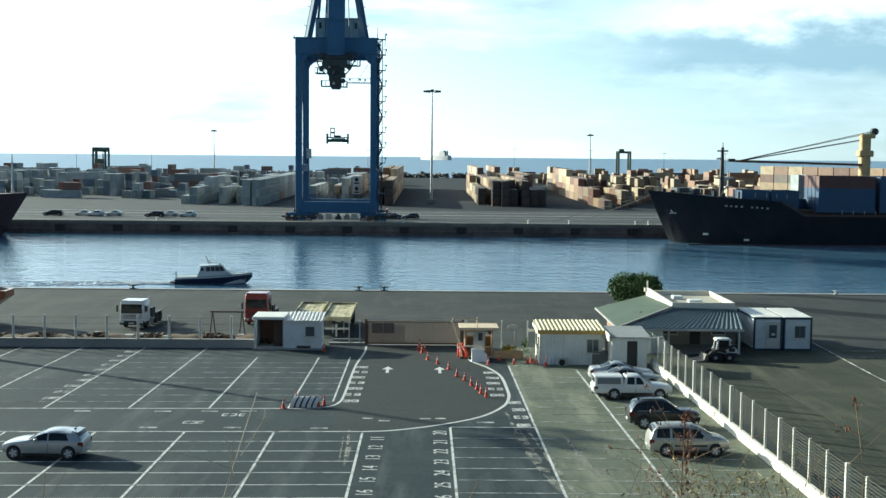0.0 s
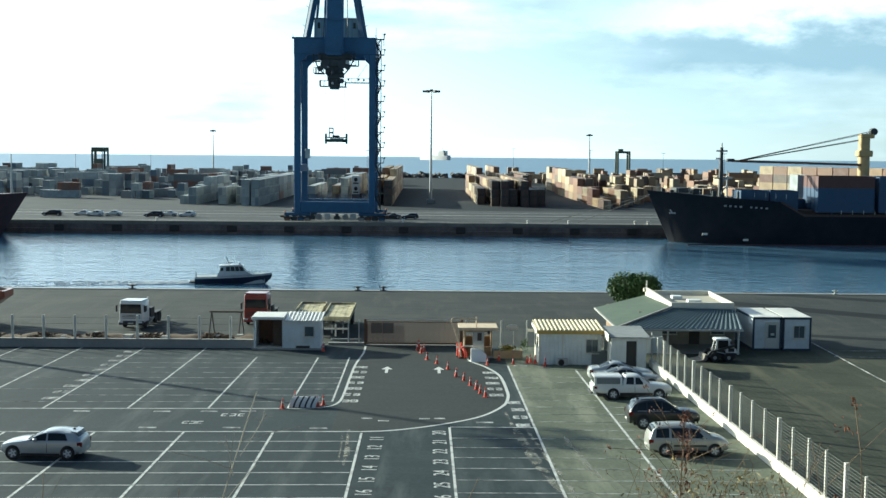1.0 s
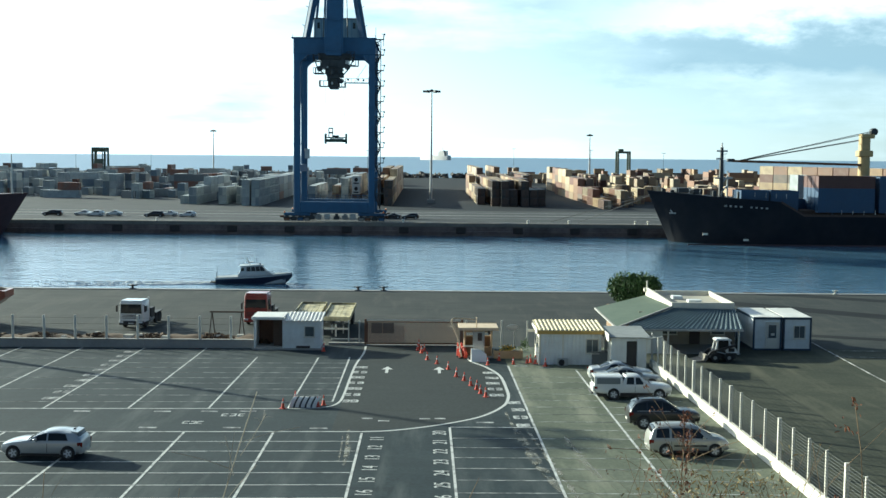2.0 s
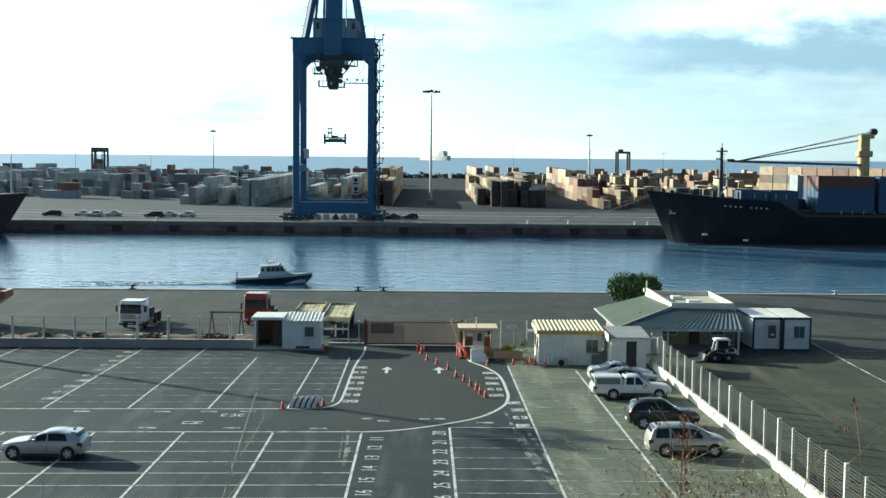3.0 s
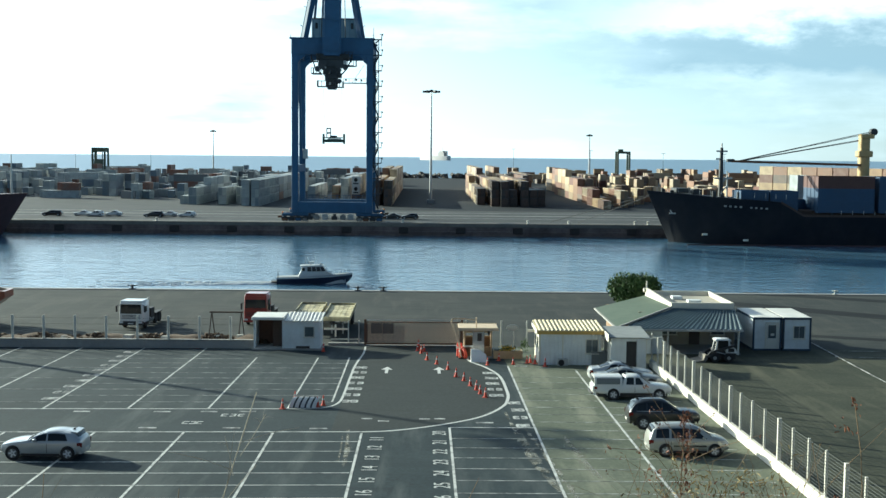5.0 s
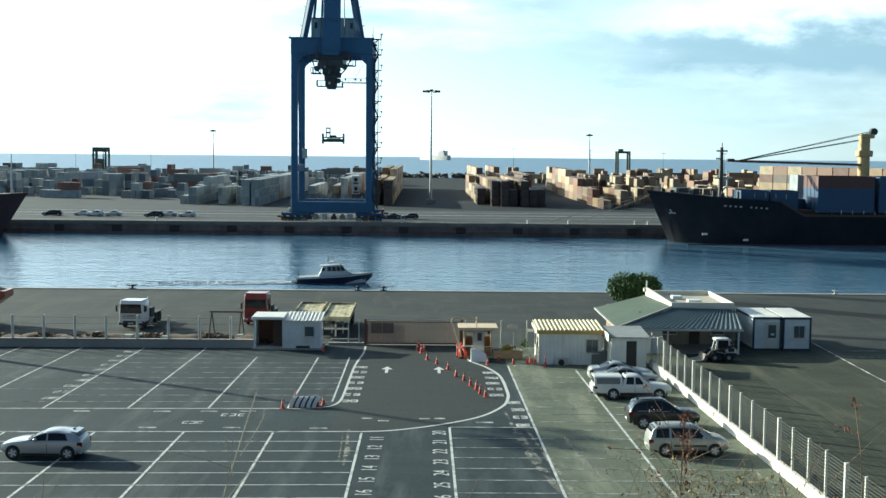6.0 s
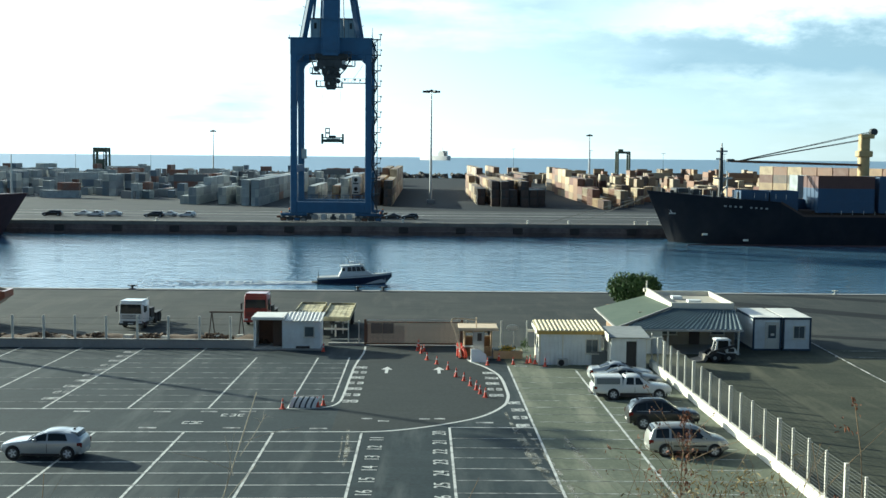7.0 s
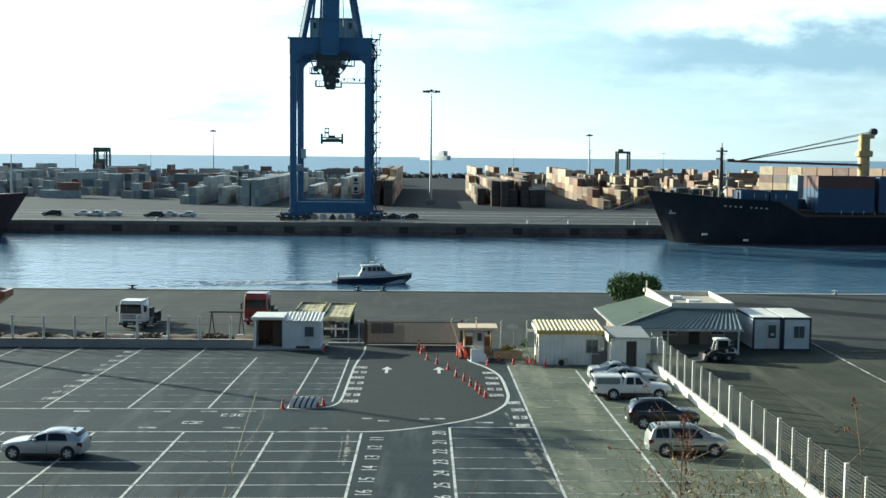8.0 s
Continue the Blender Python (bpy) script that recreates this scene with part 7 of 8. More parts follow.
def cars():
    L = 4.1
    car("silver five-door hatchback parked alone across the bays", on_lot(-18.95, 60.45, 178), L, 1.76, 1.42, hatch_profile(L, 1.42), .93, (L / 2 - 1.36, L / 2 - 2.12), (-L / 2 + .2, -L / 2 + .44),
        [(.6, -.28, .42, 0), (-.36, -1.36, 0, .16)], M_SILVER, wheels=(.68, .68), size=1.02, seams=(-.32,), spoiler=True)
    L = 4.15
    car("champagne silver people carrier parked nose to the wall", on_lot(13.68, 61.9, 0), L, 1.75, 1.58,
        [(L / 2, .68), (L / 2 - .1, .8), (L / 2 - .45, .93), (L / 2 - .85, 1.03), (L / 2 - 1.4, 1.36), (L / 2 - 1.85, 1.53), (L / 2 - 2.5, 1.58), (-L / 2 + .8, 1.55), (-L / 2 + .32, 1.47), (-L / 2 + .16, 1.2), (-L / 2 + .05, .98), (-L / 2, .64)],
        .92, (L / 2 - .92, L / 2 - 1.78), (-L / 2 + .15, -L / 2 + .33), [(.92, .06, .5, 0), (-.04, -.92, 0, 0), (-1.04, -1.74, 0, .06)], paint("champagne_silver", (.43, .425, .385), .45, .3), wheels=(.78, .84), size=.98, strip=True, seams=(.0, -.95))
    L = 4.1
    car("black compact off-road car parked nose to the wall", on_lot(13.8, 68.9, 0), L, 1.8, 1.62,
        [(L / 2, .76), (L / 2 - .1, .9), (L / 2 - .5, 1.0), (L / 2 - 1.2, 1.06), (L / 2 - 1.6, 1.32), (L / 2 - 2.0, 1.57), (L / 2 - 2.6, 1.62), (-L / 2 + .9, 1.58), (-L / 2 + .4, 1.46), (-L / 2 + .18, 1.16), (-L / 2 + .05, 1.0), (-L / 2, .7)],
        1.0, (L / 2 - 1.25, L / 2 - 1.95), (-L / 2 + .17, -L / 2 + .44), [(.68, -.12, .36, 0), (-.2, -.98, 0, 0), (-1.08, -1.6, 0, .1)], M_BLACKCAR, zb=.33, wheels=(.8, .82), size=1.1, roof_rail=True, seams=(-.16,))
    L = 4.5
    for lab, x, y, m in (("dark silver saloon parked nose to the wall", 14.1, 82.4, M_GREYCAR), ("pale silver saloon parked nose to the wall", 13.95, 85.0, M_SILVER)):
        car(lab, on_lot(x, y, 0), L, 1.75, 1.36, saloon_profile(L, 1.36), .9, (L / 2 - 1.4, L / 2 - 2.2), (-L / 2 + .72, -L / 2 + 1.42), [(.6, -.2, .42, 0), (-.28, -1.1, 0, .34)], m, seams=(-.24,))
    # pickup with a canopy over the bed
    L = 5.1
    p = car("white double-cab pickup with a hard canopy", on_lot(13.55, 78.1, 0), L, 1.76, 1.56,
            [(L / 2, .72), (L / 2 - .1, .86), (L / 2 - .6, .95), (L / 2 - 1.35, 1.02), (L / 2 - 1.75, 1.28), (L / 2 - 2.12, 1.52), (L / 2 - 2.6, 1.56), (-.42, 1.53), (-.58, 1.4), (-.66, .95), (-.9, .9), (-L / 2 + .1, .9), (-L / 2, .8)],
            .98, (L / 2 - 1.4, L / 2 - 2.05), (-.64, -.56), [(.78, .16, .34, 0), (.06, -.44, 0, .06)], M_WHITECAR, zb=.38, wheels=(.86, 1.28), size=1.08, slab=.5, category="pickup", seams=(.12,))
    cap = part("canopy", loft([[(x, -.86, .88), (x, -.85, 1.2), (x, -.79, 1.47), (x, -.66, 1.52), (x, .66, 1.52), (x, .79, 1.47), (x, .85, 1.2), (x, .86, .88)] for x in (-2.5, -2.47, -.74, -.7)]), M_WHITECAR, p, "white hard canopy")
    for s in (-1, 1):
        part("canopy_window", hull8(bmesh.new(), [(x, s * y, z) for x, y, z in ((-2.36, .82, 1.02), (-.84, .82, 1.02), (-.84, .875, 1.02), (-2.36, .875, 1.02))], [(x, s * y, z) for x, y, z in ((-2.36, .75, 1.4), (-.84, .75, 1.4), (-.84, .845, 1.4), (-2.36, .845, 1.4))]),
             mat("grey_tinted_glass", (.2, .22, .23), .15, 0, .05, 4, 0), cap)
    part("canopy_rear_window", boxes((-2.52, -2.49, -.62, .62, 1.06, 1.4)), M_GLASS, cap)
    part("tailgate", boxes((-2.6, -2.5, -.8, .8, .52, .9), bevel=.02), M_WHITECAR, p)
    part("bull_step", boxes((-2.72, -2.56, -.7, .7, .36, .46), bevel=.02), M_BLACKPAINT, p)


cars()


def far_cars():
    for i, (x, m, y) in enumerate(((-91.6, M_BLACKCAR, 300), (-84.5, M_WHITECAR, 301.5), (-80.8, M_WHITECAR, 299), (-77.0, M_WHITECAR, 301.5), (-66.2, M_BLACKCAR, 298), (-63.4, M_WHITECAR, 302), (-58.3, M_WHITECAR, 299), (-8.0, M_BLACKCAR, 300), (-3.6, M_BLACKCAR, 298.5))):
        dark = m is M_BLACKCAR
        L = 4.9 if i in (0, 4) else 4.3
        shape = saloon_profile(L, 1.42) if i % 2 else hatch_profile(L, 1.5)
        car("dark car parked along the far quay" if dark else "pale car parked along the far quay", pose(x, y, .002, 0, 0, 180), L, 1.75, 1.5, shape, .95, (L / 2 - 1.4, L / 2 - 2.1), (-L / 2 + .25, -L / 2 + .5) if i % 2 == 0 else (-L / 2 + .72, -L / 2 + 1.4),
            [(.6, -.25, .4, 0), (-.35, -1.2, 0, .2)], m)


far_cars()


def truck(label, m, body, roof_mat, tall, low=1.45, drop=.3):
    t = thing("truck", m, label, "truck", "parked trucks")
    t.scale = (.93, 1, .96)
    H = tall
    # cab, nose at -y
    secs = [[(-1.2 * k, y, .62), (1.2 * k, y, .62), (1.22 * k, y, 1.5), (1.17 * k, y, H - .15), (1.05 * k, y, H), (-1.05 * k, y, H), (-1.17 * k, y, H - .15), (-1.22 * k, y, 1.5)] for y, k in ((0, .94), (.12, .99), (1.9, 1.0), (2.0, .98))]
    part("cab", loft(secs), body, t)
    part("windscreen", hull8(bmesh.new(), [(-1.04, -.04, low), (1.04, -.04, low), (1.04, .2, low), (-1.04, .2, low)], [(-1.0, -.03, H - drop), (1.0, -.03, H - drop), (1.0, .2, H - drop), (-1.0, .2, H - drop)]), M_GLASS, t)
    part("roof_visor", boxes((-1.0, 1.0, -.12, .06, H - .24, H - .12), bevel=.03), roof_mat, t)
    part("roof_cap", boxes((-1.08, 1.08, .05, 1.9, H - .02, H + .1), bevel=.04), roof_mat, t)
    for z in (1.02, 1.16, 1.3):
        part("grille_slat", boxes((-.9, .9, -.04, .02, z, z + .045)), M_BLACKPAINT, t)
    part("badge", boxes((-.16, .16, -.05, .02, 1.2, 1.29)), M_STEEL, t)
    part("bumper", boxes((-1.2, 1.2, -.16, .3, .4, .78), bevel=.05), M_BLACKPAINT if body is M_WHITECAR else body, t)
    part("plate", boxes((-.27, .27, -.175, -.16, .5, .62)), M_POST, t)
    for s in (-1, 1):
        part("headlight", boxes((s * .95 - .2, s * .95 + .2, -.19, -.1, .6, .76), bevel=.02), M_LAMP, t)
        part("side_window", boxes((s * 1.2 - .02, s * 1.2 + .02, .3, 1.2, 1.62, H - .5)), M_GLASS, t)
        part("mirror", boxes((s * 1.42 - .1, s * 1.42 + .1, -.1, 0, 1.65, 2.25), bevel=.03), M_BLACKPAINT, t)
        part("mirror_arm", rods([((s * 1.15, .1, 2.3), (s * 1.42, -.05, 2.25))], .03, 5), M_BLACKPAINT, t)
        part("wiper", rods([((s * .3, -.05, 1.62), (s * .3 + .35, -.03, 1.9))], .02, 4), M_BLACKPAINT, t)
        part("chassis_rail", boxes((s * .42 - .08, s * .42 + .08, 1.9, 6.2, .7, 1.0)), M_BLACKPAINT, t)
        for y in (1.2, 4.4, 5.6):
            part("wheel", lathe([(.2, -.15), (.46, -.15), (.5, -.1), (.5, .1), (.46, .15), (.2, .15)], 16, "X", (s * 1.0, y, .5)), M_DARK, t)
        part("mudguard", boxes((s * 1.0 - .25, s * 1.0 + .25, 3.8, 6.2, 1.04, 1.1)), M_BLACKPAINT, t)
        part("fuel_tank", lathe([(.3, 0), (.32, .05), (.32, 1.1), (.3, 1.15)], 12, "Y", (s * .95, 2.2, .7)), M_STEEL, t)
    part("tool_box", boxes((.45, 1.25, 2.3, 3.5, .75, 1.75), bevel=.04), M_BLACKPAINT, t)
    part("headboard", boxes((-1.1, 1.1, 2.1, 2.2, 1.0, 2.3)), M_BLACKPAINT, t)
    part("fifth_wheel", lathe([(.05, 1.0), (.45, 1.02), (.45, 1.12), (.05, 1.15)], 14, at=(0, 4.9, 0)), M_BLACKPAINT, t)
    part("exhaust", lathe([(.09, .9), (.09, H + .2)], 8, at=(1.0, 2.3, 0)), M_STEEL, t)
    return t


def trucks():
    truck("white tractor truck parked on the quay apron", pose(-26.8, 110.8, 0, 0, 0, -4), M_WHITECAR, M_WHITECAR, 2.62, 1.5, .22)
    truck("red tractor truck parked behind the guard hut", pose(-15.75, 113.2, 0, 0, 0, -3), M_REDCAB, M_REDCAB, 3.12, 1.8, .5)
    # rear of an orange tipper
    t = thing("tipper_truck", pose(-39.85, 112.5, 0), "orange tipper truck standing behind the fence", "truck")
    orange = paint("faded_orange_paint", (.3, .09, .045), 0, .6)
    body = [[(x, y, z) for y, z in pts] for x, pts in ((-5, [(0, 1.3), (2.4, 1.3), (2.4, 3.1), (0, 3.1)]), (-.6, [(0, 1.45), (2.4, 1.45), (2.4, 3.3), (0, 3.3)]), (1.0, [(0, 2.6), (2.4, 2.6), (2.4, 3.2), (0, 3.2)]))]
    part("tipper_body", loft(body), orange, t, "faded orange steel body")
    part("rim", boxes((-5, 1.0, -.08, .04, 3.0, 3.16)), orange, t)
    part("earth_load", loft([[(x, .1, 3.1), (x, .6, 3.1 + h), (x, 1.3, 3.15 + h * 1.2), (x, 2.0, 3.1 + h), (x, 2.3, 3.1)] for x, h in ((-4.9, .05), (-3.6, .4), (-2.2, .3), (-1.0, .5), (.3, .2), (.9, .02))]), M_RUBBLE, t, "heaped brown earth")
    part("chassis", boxes((-5, -.4, .6, 1.8, .8, 1.3)), M_BLACKPAINT, t)
    for x in (-1.6, -3.0):
        part("wheel", lathe([(.2, -.2), (.48, -.2), (.52, -.1), (.52, .1), (.48, .2), (.2, .2)], 16, "Y", (x, .25, .52)), M_DARK, t)
        part("wheel", lathe([(.2, -.2), (.48, -.2), (.52, -.1), (.52, .1), (.48, .2), (.2, .2)], 16, "Y", (x, 2.15, .52)), M_DARK, t)


trucks()


def skid_loader():
    s = thing("skid_loader", pose(21.55, 94.1, lot_z(94.9)), "small white skid-steer loader with black wheels and bucket", "loader")
    s.scale = (.88, .88, .84)
    part("chassis", loft([[(x, .3, .3), (x, 1.4, .3), (x, 1.4, h), (x, .3, h)] for x, h in ((1.15, .7), (1.6, .95), (3.2, 1.0), (3.45, .8))]), M_BLACKPAINT, s)
    part("engine_cover", loft([[(x, .22, .85), (x, 1.48, .85), (x, 1.44, h), (x, .26, h)] for x, h in ((2.55, 1.25), (2.85, 1.6), (3.2, 1.5), (3.5, 1.15), (3.55, .95))]), M_WHITECAR, s, "white engine cover")
    part("side_panel", boxes((1.5, 2.4, .2, .26, .72, 1.2), bevel=.02), M_BLACKPAINT, s)
    part("side_panel", boxes((1.5, 2.4, 1.44, 1.5, .72, 1.2), bevel=.02), M_WHITECAR, s)
    for a, b in [((1.62, y, .95), (1.8, y, 2.05)) for y in (.3, 1.4)] + [((2.95, y, 1.2), (2.8, y, 2.05)) for y in (.3, 1.4)]:
        part("cage_bar", beams([(a, b)], .13), M_WHITECAR, s)
    part("rear_grille", boxes((2.75, 3.3, .19, .23, .95, 1.3), bevel=.02), M_BLACKPAINT, s)
    part("cab_roof", loft([[(x, .2, z - .12), (x, 1.5, z - .12), (x, 1.45, z), (x, .25, z)] for x, z in ((1.6, 2.08), (1.75, 2.16), (2.8, 2.16), (3.0, 2.08))]), M_WHITECAR, s)
    part("cab_glass", boxes((1.86, 2.76, .33, 1.37, 1.15, 2.04)), M_GLASS, s)
    for y in (.1, 1.6):
        part("lift_arm", beams([((3.35, y, 1.6), (2.1, y, 1.22))], .2), M_BLACKPAINT, s)
        part("lift_arm", beams([((2.1, y, 1.22), (1.2, y, .95))], .18), M_BLACKPAINT, s)
        part("lift_arm", beams([((1.2, y, .95), (.72, y, .35))], .16), M_BLACKPAINT, s)
        part("ram", rods([((2.6, y, .75), (1.5, y, 1.02))], .05, 8), M_STEEL, s)
        part("work_lamp", boxes((1.52, 1.62, y - .1 if y > 1 else y + .05, y if y > 1 else y + .2, 1.02, 1.18), bevel=.02), M_LAMP, s)
    part("bucket", loft([[(x, y, z) for x, z in ((-.35, .05), (.55, .03), (.82, .3), (.78, .72), (.6, .7), (.45, .25))] for y in (-.2, 1.9)]), M_COPING, s, "dusty steel bucket")
    for x in (1.5, 2.75):
        for y in (.02, 1.68):
            part("wheel", lathe([(.12, -.16), (.38, -.16), (.44, -.1), (.44, .1), (.38, .16), (.12, .16)], 16, "Y", (x, y, .44)), M_DARK, s)
            part("hub", lathe([(.03, -.175), (.17, -.175), (.19, 0), (.17, .175), (.03, .175)], 12, "Y", (x, y, .44)), M_CONC, s)


skid_loader()


# ---------------------------------------------------------------- cones, barrier, bollards
CONE = thing("traffic_cone", pose(-0.41, 100.66, lot_z(100.66)), "orange traffic cone with a white band", "traffic cone", "traffic cones")
part("base", boxes((-.18, .18, -.18, .18, 0, .05), bevel=.015), M_CONE, CONE)
part("cone", lathe([(.14, .05), (.115, .22), (.09, .36), (.05, .64), (.035, .78), (.0, .785)], 12), M_CONE, CONE)
part("band", lathe([(.088, .42), (.068, .54), (.06, .54)], 12), M_CONEWHITE, CONE)
for x, y in ((-.17, 98.0), (.28, 94.26), (1.02, 92.2), (1.83, 89.5), (2.34, 86.1), (2.85, 84.4), (3.25, 82.3), (3.57, 80.7), (3.77, 79.2), (4.05, 77.9), (-.5, 99.4), (.05, 99.0),
             (5.9, 94.2), (6.9, 92.2), (4.9, 91.8), (-8.6, 73.5), (-8.12, 76.2), (-6.5, 74.15), (-6.2, 74.75), (-8.2, 98.6), (9.25, 91.3), (8.3, 93.2), (8.6, 92.6), (3.1, 96.3), (3.0, 97.2), (3.2, 97.9), (8.0, 92.9)):
    copy_thing(CONE, Matrix.Translation((x, y, lot_z(y))) @ Matrix.Scale(random.uniform(.76, .86), 4) @ pose(0, 0, 0, random.uniform(-3, 3), random.uniform(-3, 3), random.uniform(0, 90)))


def striped_barrier():
    b = thing("striped_barrier", pose(-8.26, 74.25, lot_z(74.25)), "black and white striped concrete traffic barrier", "barrier")
    b.scale = (.88, 1, 1.0)
    n, chalk = 9, mat("chalky_white_paint", (.82, .8, .76), .7, 0, .08, 6, .1)
    rake = lambda z: .3 * (z / .62) ** 1.6
    prof = [(-.34, -.02), (-.33, .16), (-.24, .34), (-.17, .52), (-.1, .6), (0, .63), (.1, .6), (.17, .52), (.24, .34), (.33, .16), (.34, -.02)]
    x = 0.0
    for i in range(n):
        w = .13 if i % 2 else .27
        ends = [[(u + rake(max(0, z)), y, z) for y, z in prof] for u in (x, x + w)]
        part("stripe", loft(ends), M_BLACKPAINT if i % 2 else chalk, b)
        x += w


striped_barrier()
for x, y, wide in ((-34.3, 142.6, 1.2), (-7.8, 142.6, 1.0), (-4.8, 142.6, 1.0), (48.7, 142.4, 1.1)):
    b = thing("bollard", pose(x, y, .08), "dark double-horned mooring bollard on the quay edge", "bollard", "near quay bollards")
    m = M_BLACKPAINT if x < 40 else M_POST
    b.scale = (.85, .85, .65) if x < 40 else (.5, .5, .6)
    part("base", boxes((-.45, .45, -.3, .3, 0, .12), bevel=.03), m, b)
    part("post", lathe([(.2, .1), (.16, .3), (.16, .55), (.26, .66), (.2, .78)], 12), m, b)
    part("horn", beams([((-.6 * wide, 0, .72), (0, 0, .5)), ((.6 * wide, 0, .72), (0, 0, .5))], .16), m, b)

# a tall mast beyond the lot, known by its long shadow
light_mast(-58.0, 110.3, 25.0, "tall floodlight mast on the apron beyond the fence", 3.4)


# ---------------------------------------------------------------- pilot boat
def pilot_boat():
    b = thing("pilot_boat", pose(-31.0, 176.2, -2.9), "navy and white pilot boat under way on the harbour water", "boat")
    boat_glass = mat("black_boat_glass", (.01, .012, .014), .35, 0, .05, 2, 0)
    navy = mat("navy_hull_paint", (.012, .018, .045), .35, 0, .1, 1.0, 0)
    white = mat("white_gelcoat", (.5, .52, .52), .35, 0, .05, 2.0, 0)
    secs, deck = [], []
    for x, h, keel, top in ((-5.4, 1.45, -.35, .95), (-3, 1.6, -.4, 1.0), (0, 1.65, -.4, 1.05), (2.6, 1.4, -.3, 1.15), (4.4, .75, -.25, 1.26), (5.0, .34, .2, 1.3), (5.6, .06, .85, 1.34)):
        secs.append([(x, 0, keel), (x, -h * .8, keel + .3), (x, -h, top), (x, h, top), (x, h * .8, keel + .3)])
        deck.append([(x, -h - .03, top - .02), (x, -h + .1, top + .14), (x, h - .1, top + .14), (x, h + .03, top - .02)])
    part("hull", loft(secs), navy, b, "navy blue hull")
    part("gunwale", loft(deck), mat("grey_deck_paint", (.3, .32, .33), .6, 0, .1, 2, .1), b)
    part("bow_flash", loft([[(x, -h - .05, z0), (x, -h + .05, z0), (x, -h + .05, z1), (x, -h - .05, z1)] for x, h, z0, z1 in ((1.6, 1.5, .02, .06), (3.2, 1.1, .03, .45), (4.6, .5, .05, .65))]), white, b, "white bow flash")
    cab = [[(-2.3, -1.25, 1.05), (3.1, -1.0, 1.2), (3.1, 1.0, 1.2), (-2.3, 1.25, 1.05)], [(-2.1, -1.2, 1.55), (2.3, -1.02, 1.62), (2.3, 1.02, 1.62), (-2.1, 1.2, 1.55)], [(-1.9, -1.12, 1.8), (1.9, -.98, 1.82), (1.9, .98, 1.82), (-1.9, 1.12, 1.8)], [(-1.6, -1.02, 2.62), (1.15, -.88, 2.64), (1.15, .88, 2.64), (-1.6, 1.02, 2.62)]]
    w = part("wheelhouse", loft(cab), white, b, "white wheelhouse")
    part("roof", loft([[(x, -y, z), (x, y, z), (x, y * .95, z + .12), (x, -y * .95, z + .12)] for x, y, z in ((-2.0, 1.05, 2.56), (-1.6, 1.12, 2.6), (1.1, .98, 2.62), (1.5, .85, 2.56))]), white, w)
    for i in range(4):
        a = -.95 + i * .68
        part("window", hull8(bmesh.new(), [(a, -1.1, 1.88), (a + .6, -1.08, 1.88), (a + .6, -.85, 1.88), (a, -.85, 1.88)], [(a + (.02, 0, -.06, -.16)[i], -1.02, 2.52), (a + (.56, .5, .42, .26)[i], -.98, 2.52), (a + (.56, .5, .42, .26)[i], -.8, 2.52), (a + .02, -.8, 2.52)]), boat_glass, w)
    part("window", boxes((-1.75, -1.3, -1.13, -1.0, 1.95, 2.4)), boat_glass, w)
    part("windscreen", hull8(bmesh.new(), [(1.6, -.85, 1.92), (1.86, -.85, 1.9), (1.86, .85, 1.9), (1.6, .85, 1.92)], [(1.1, -.78, 2.54), (1.26, -.78, 2.54), (1.26, .78, 2.54), (1.1, .78, 2.54)]), boat_glass, w)
    part("search_lamp", lathe([(.05, 0), (.16, .06), (.16, .24), (.05, .3)], 10, at=(1.0, -.3, 2.74)), white, w)
    part("rubbing_strake", loft([[(x, -h - .06, z), (x, -h + .04, z), (x, -h + .04, z + .13), (x, -h - .06, z + .13)] for x, h, z in ((-5.4, 1.45, .86), (-3, 1.6, .9), (0, 1.65, .95), (2.6, 1.4, 1.04), (4.4, .75, 1.15), (5.5, .12, 1.22))]), white, b, "pale rubbing strake")
    part("mast", beams([((-.5, 0, 2.7), (-.95, 0, 3.9))], .12), M_STEEL, b)
    part("radar", boxes((-.6, .1, -.5, .5, 3.05, 3.2), bevel=.04), white, b)
    part("aerial", rods([((.4, .4, 2.7), (.2, .4, 4.1))], .022, 4), M_STEEL, b)
    part("aerial", rods([((-1.0, -.4, 2.7), (-1.2, -.4, 3.8))], .022, 4), M_STEEL, b)
    part("bow_rail", rods([((1.8 + .6 * i, -1.35 + .2 * i, 1.15 + .05 * i), (1.8 + .6 * i, -1.35 + .2 * i, 1.75 + .05 * i)) for i in range(6)] + [((1.8, -1.35, 1.75), (4.8, -.35, 2.0))], .025, 4), M_STEEL, b)
    part("stern_post", beams([((-5.2, -1.0, 1.0), (-5.2, -1.0, 1.9))], .12), M_DARK, b)
    part("stern_platform", boxes((-6.2, -5.3, -1.1, 1.1, .25, .45), bevel=.04), M_DARK, b)
    return b


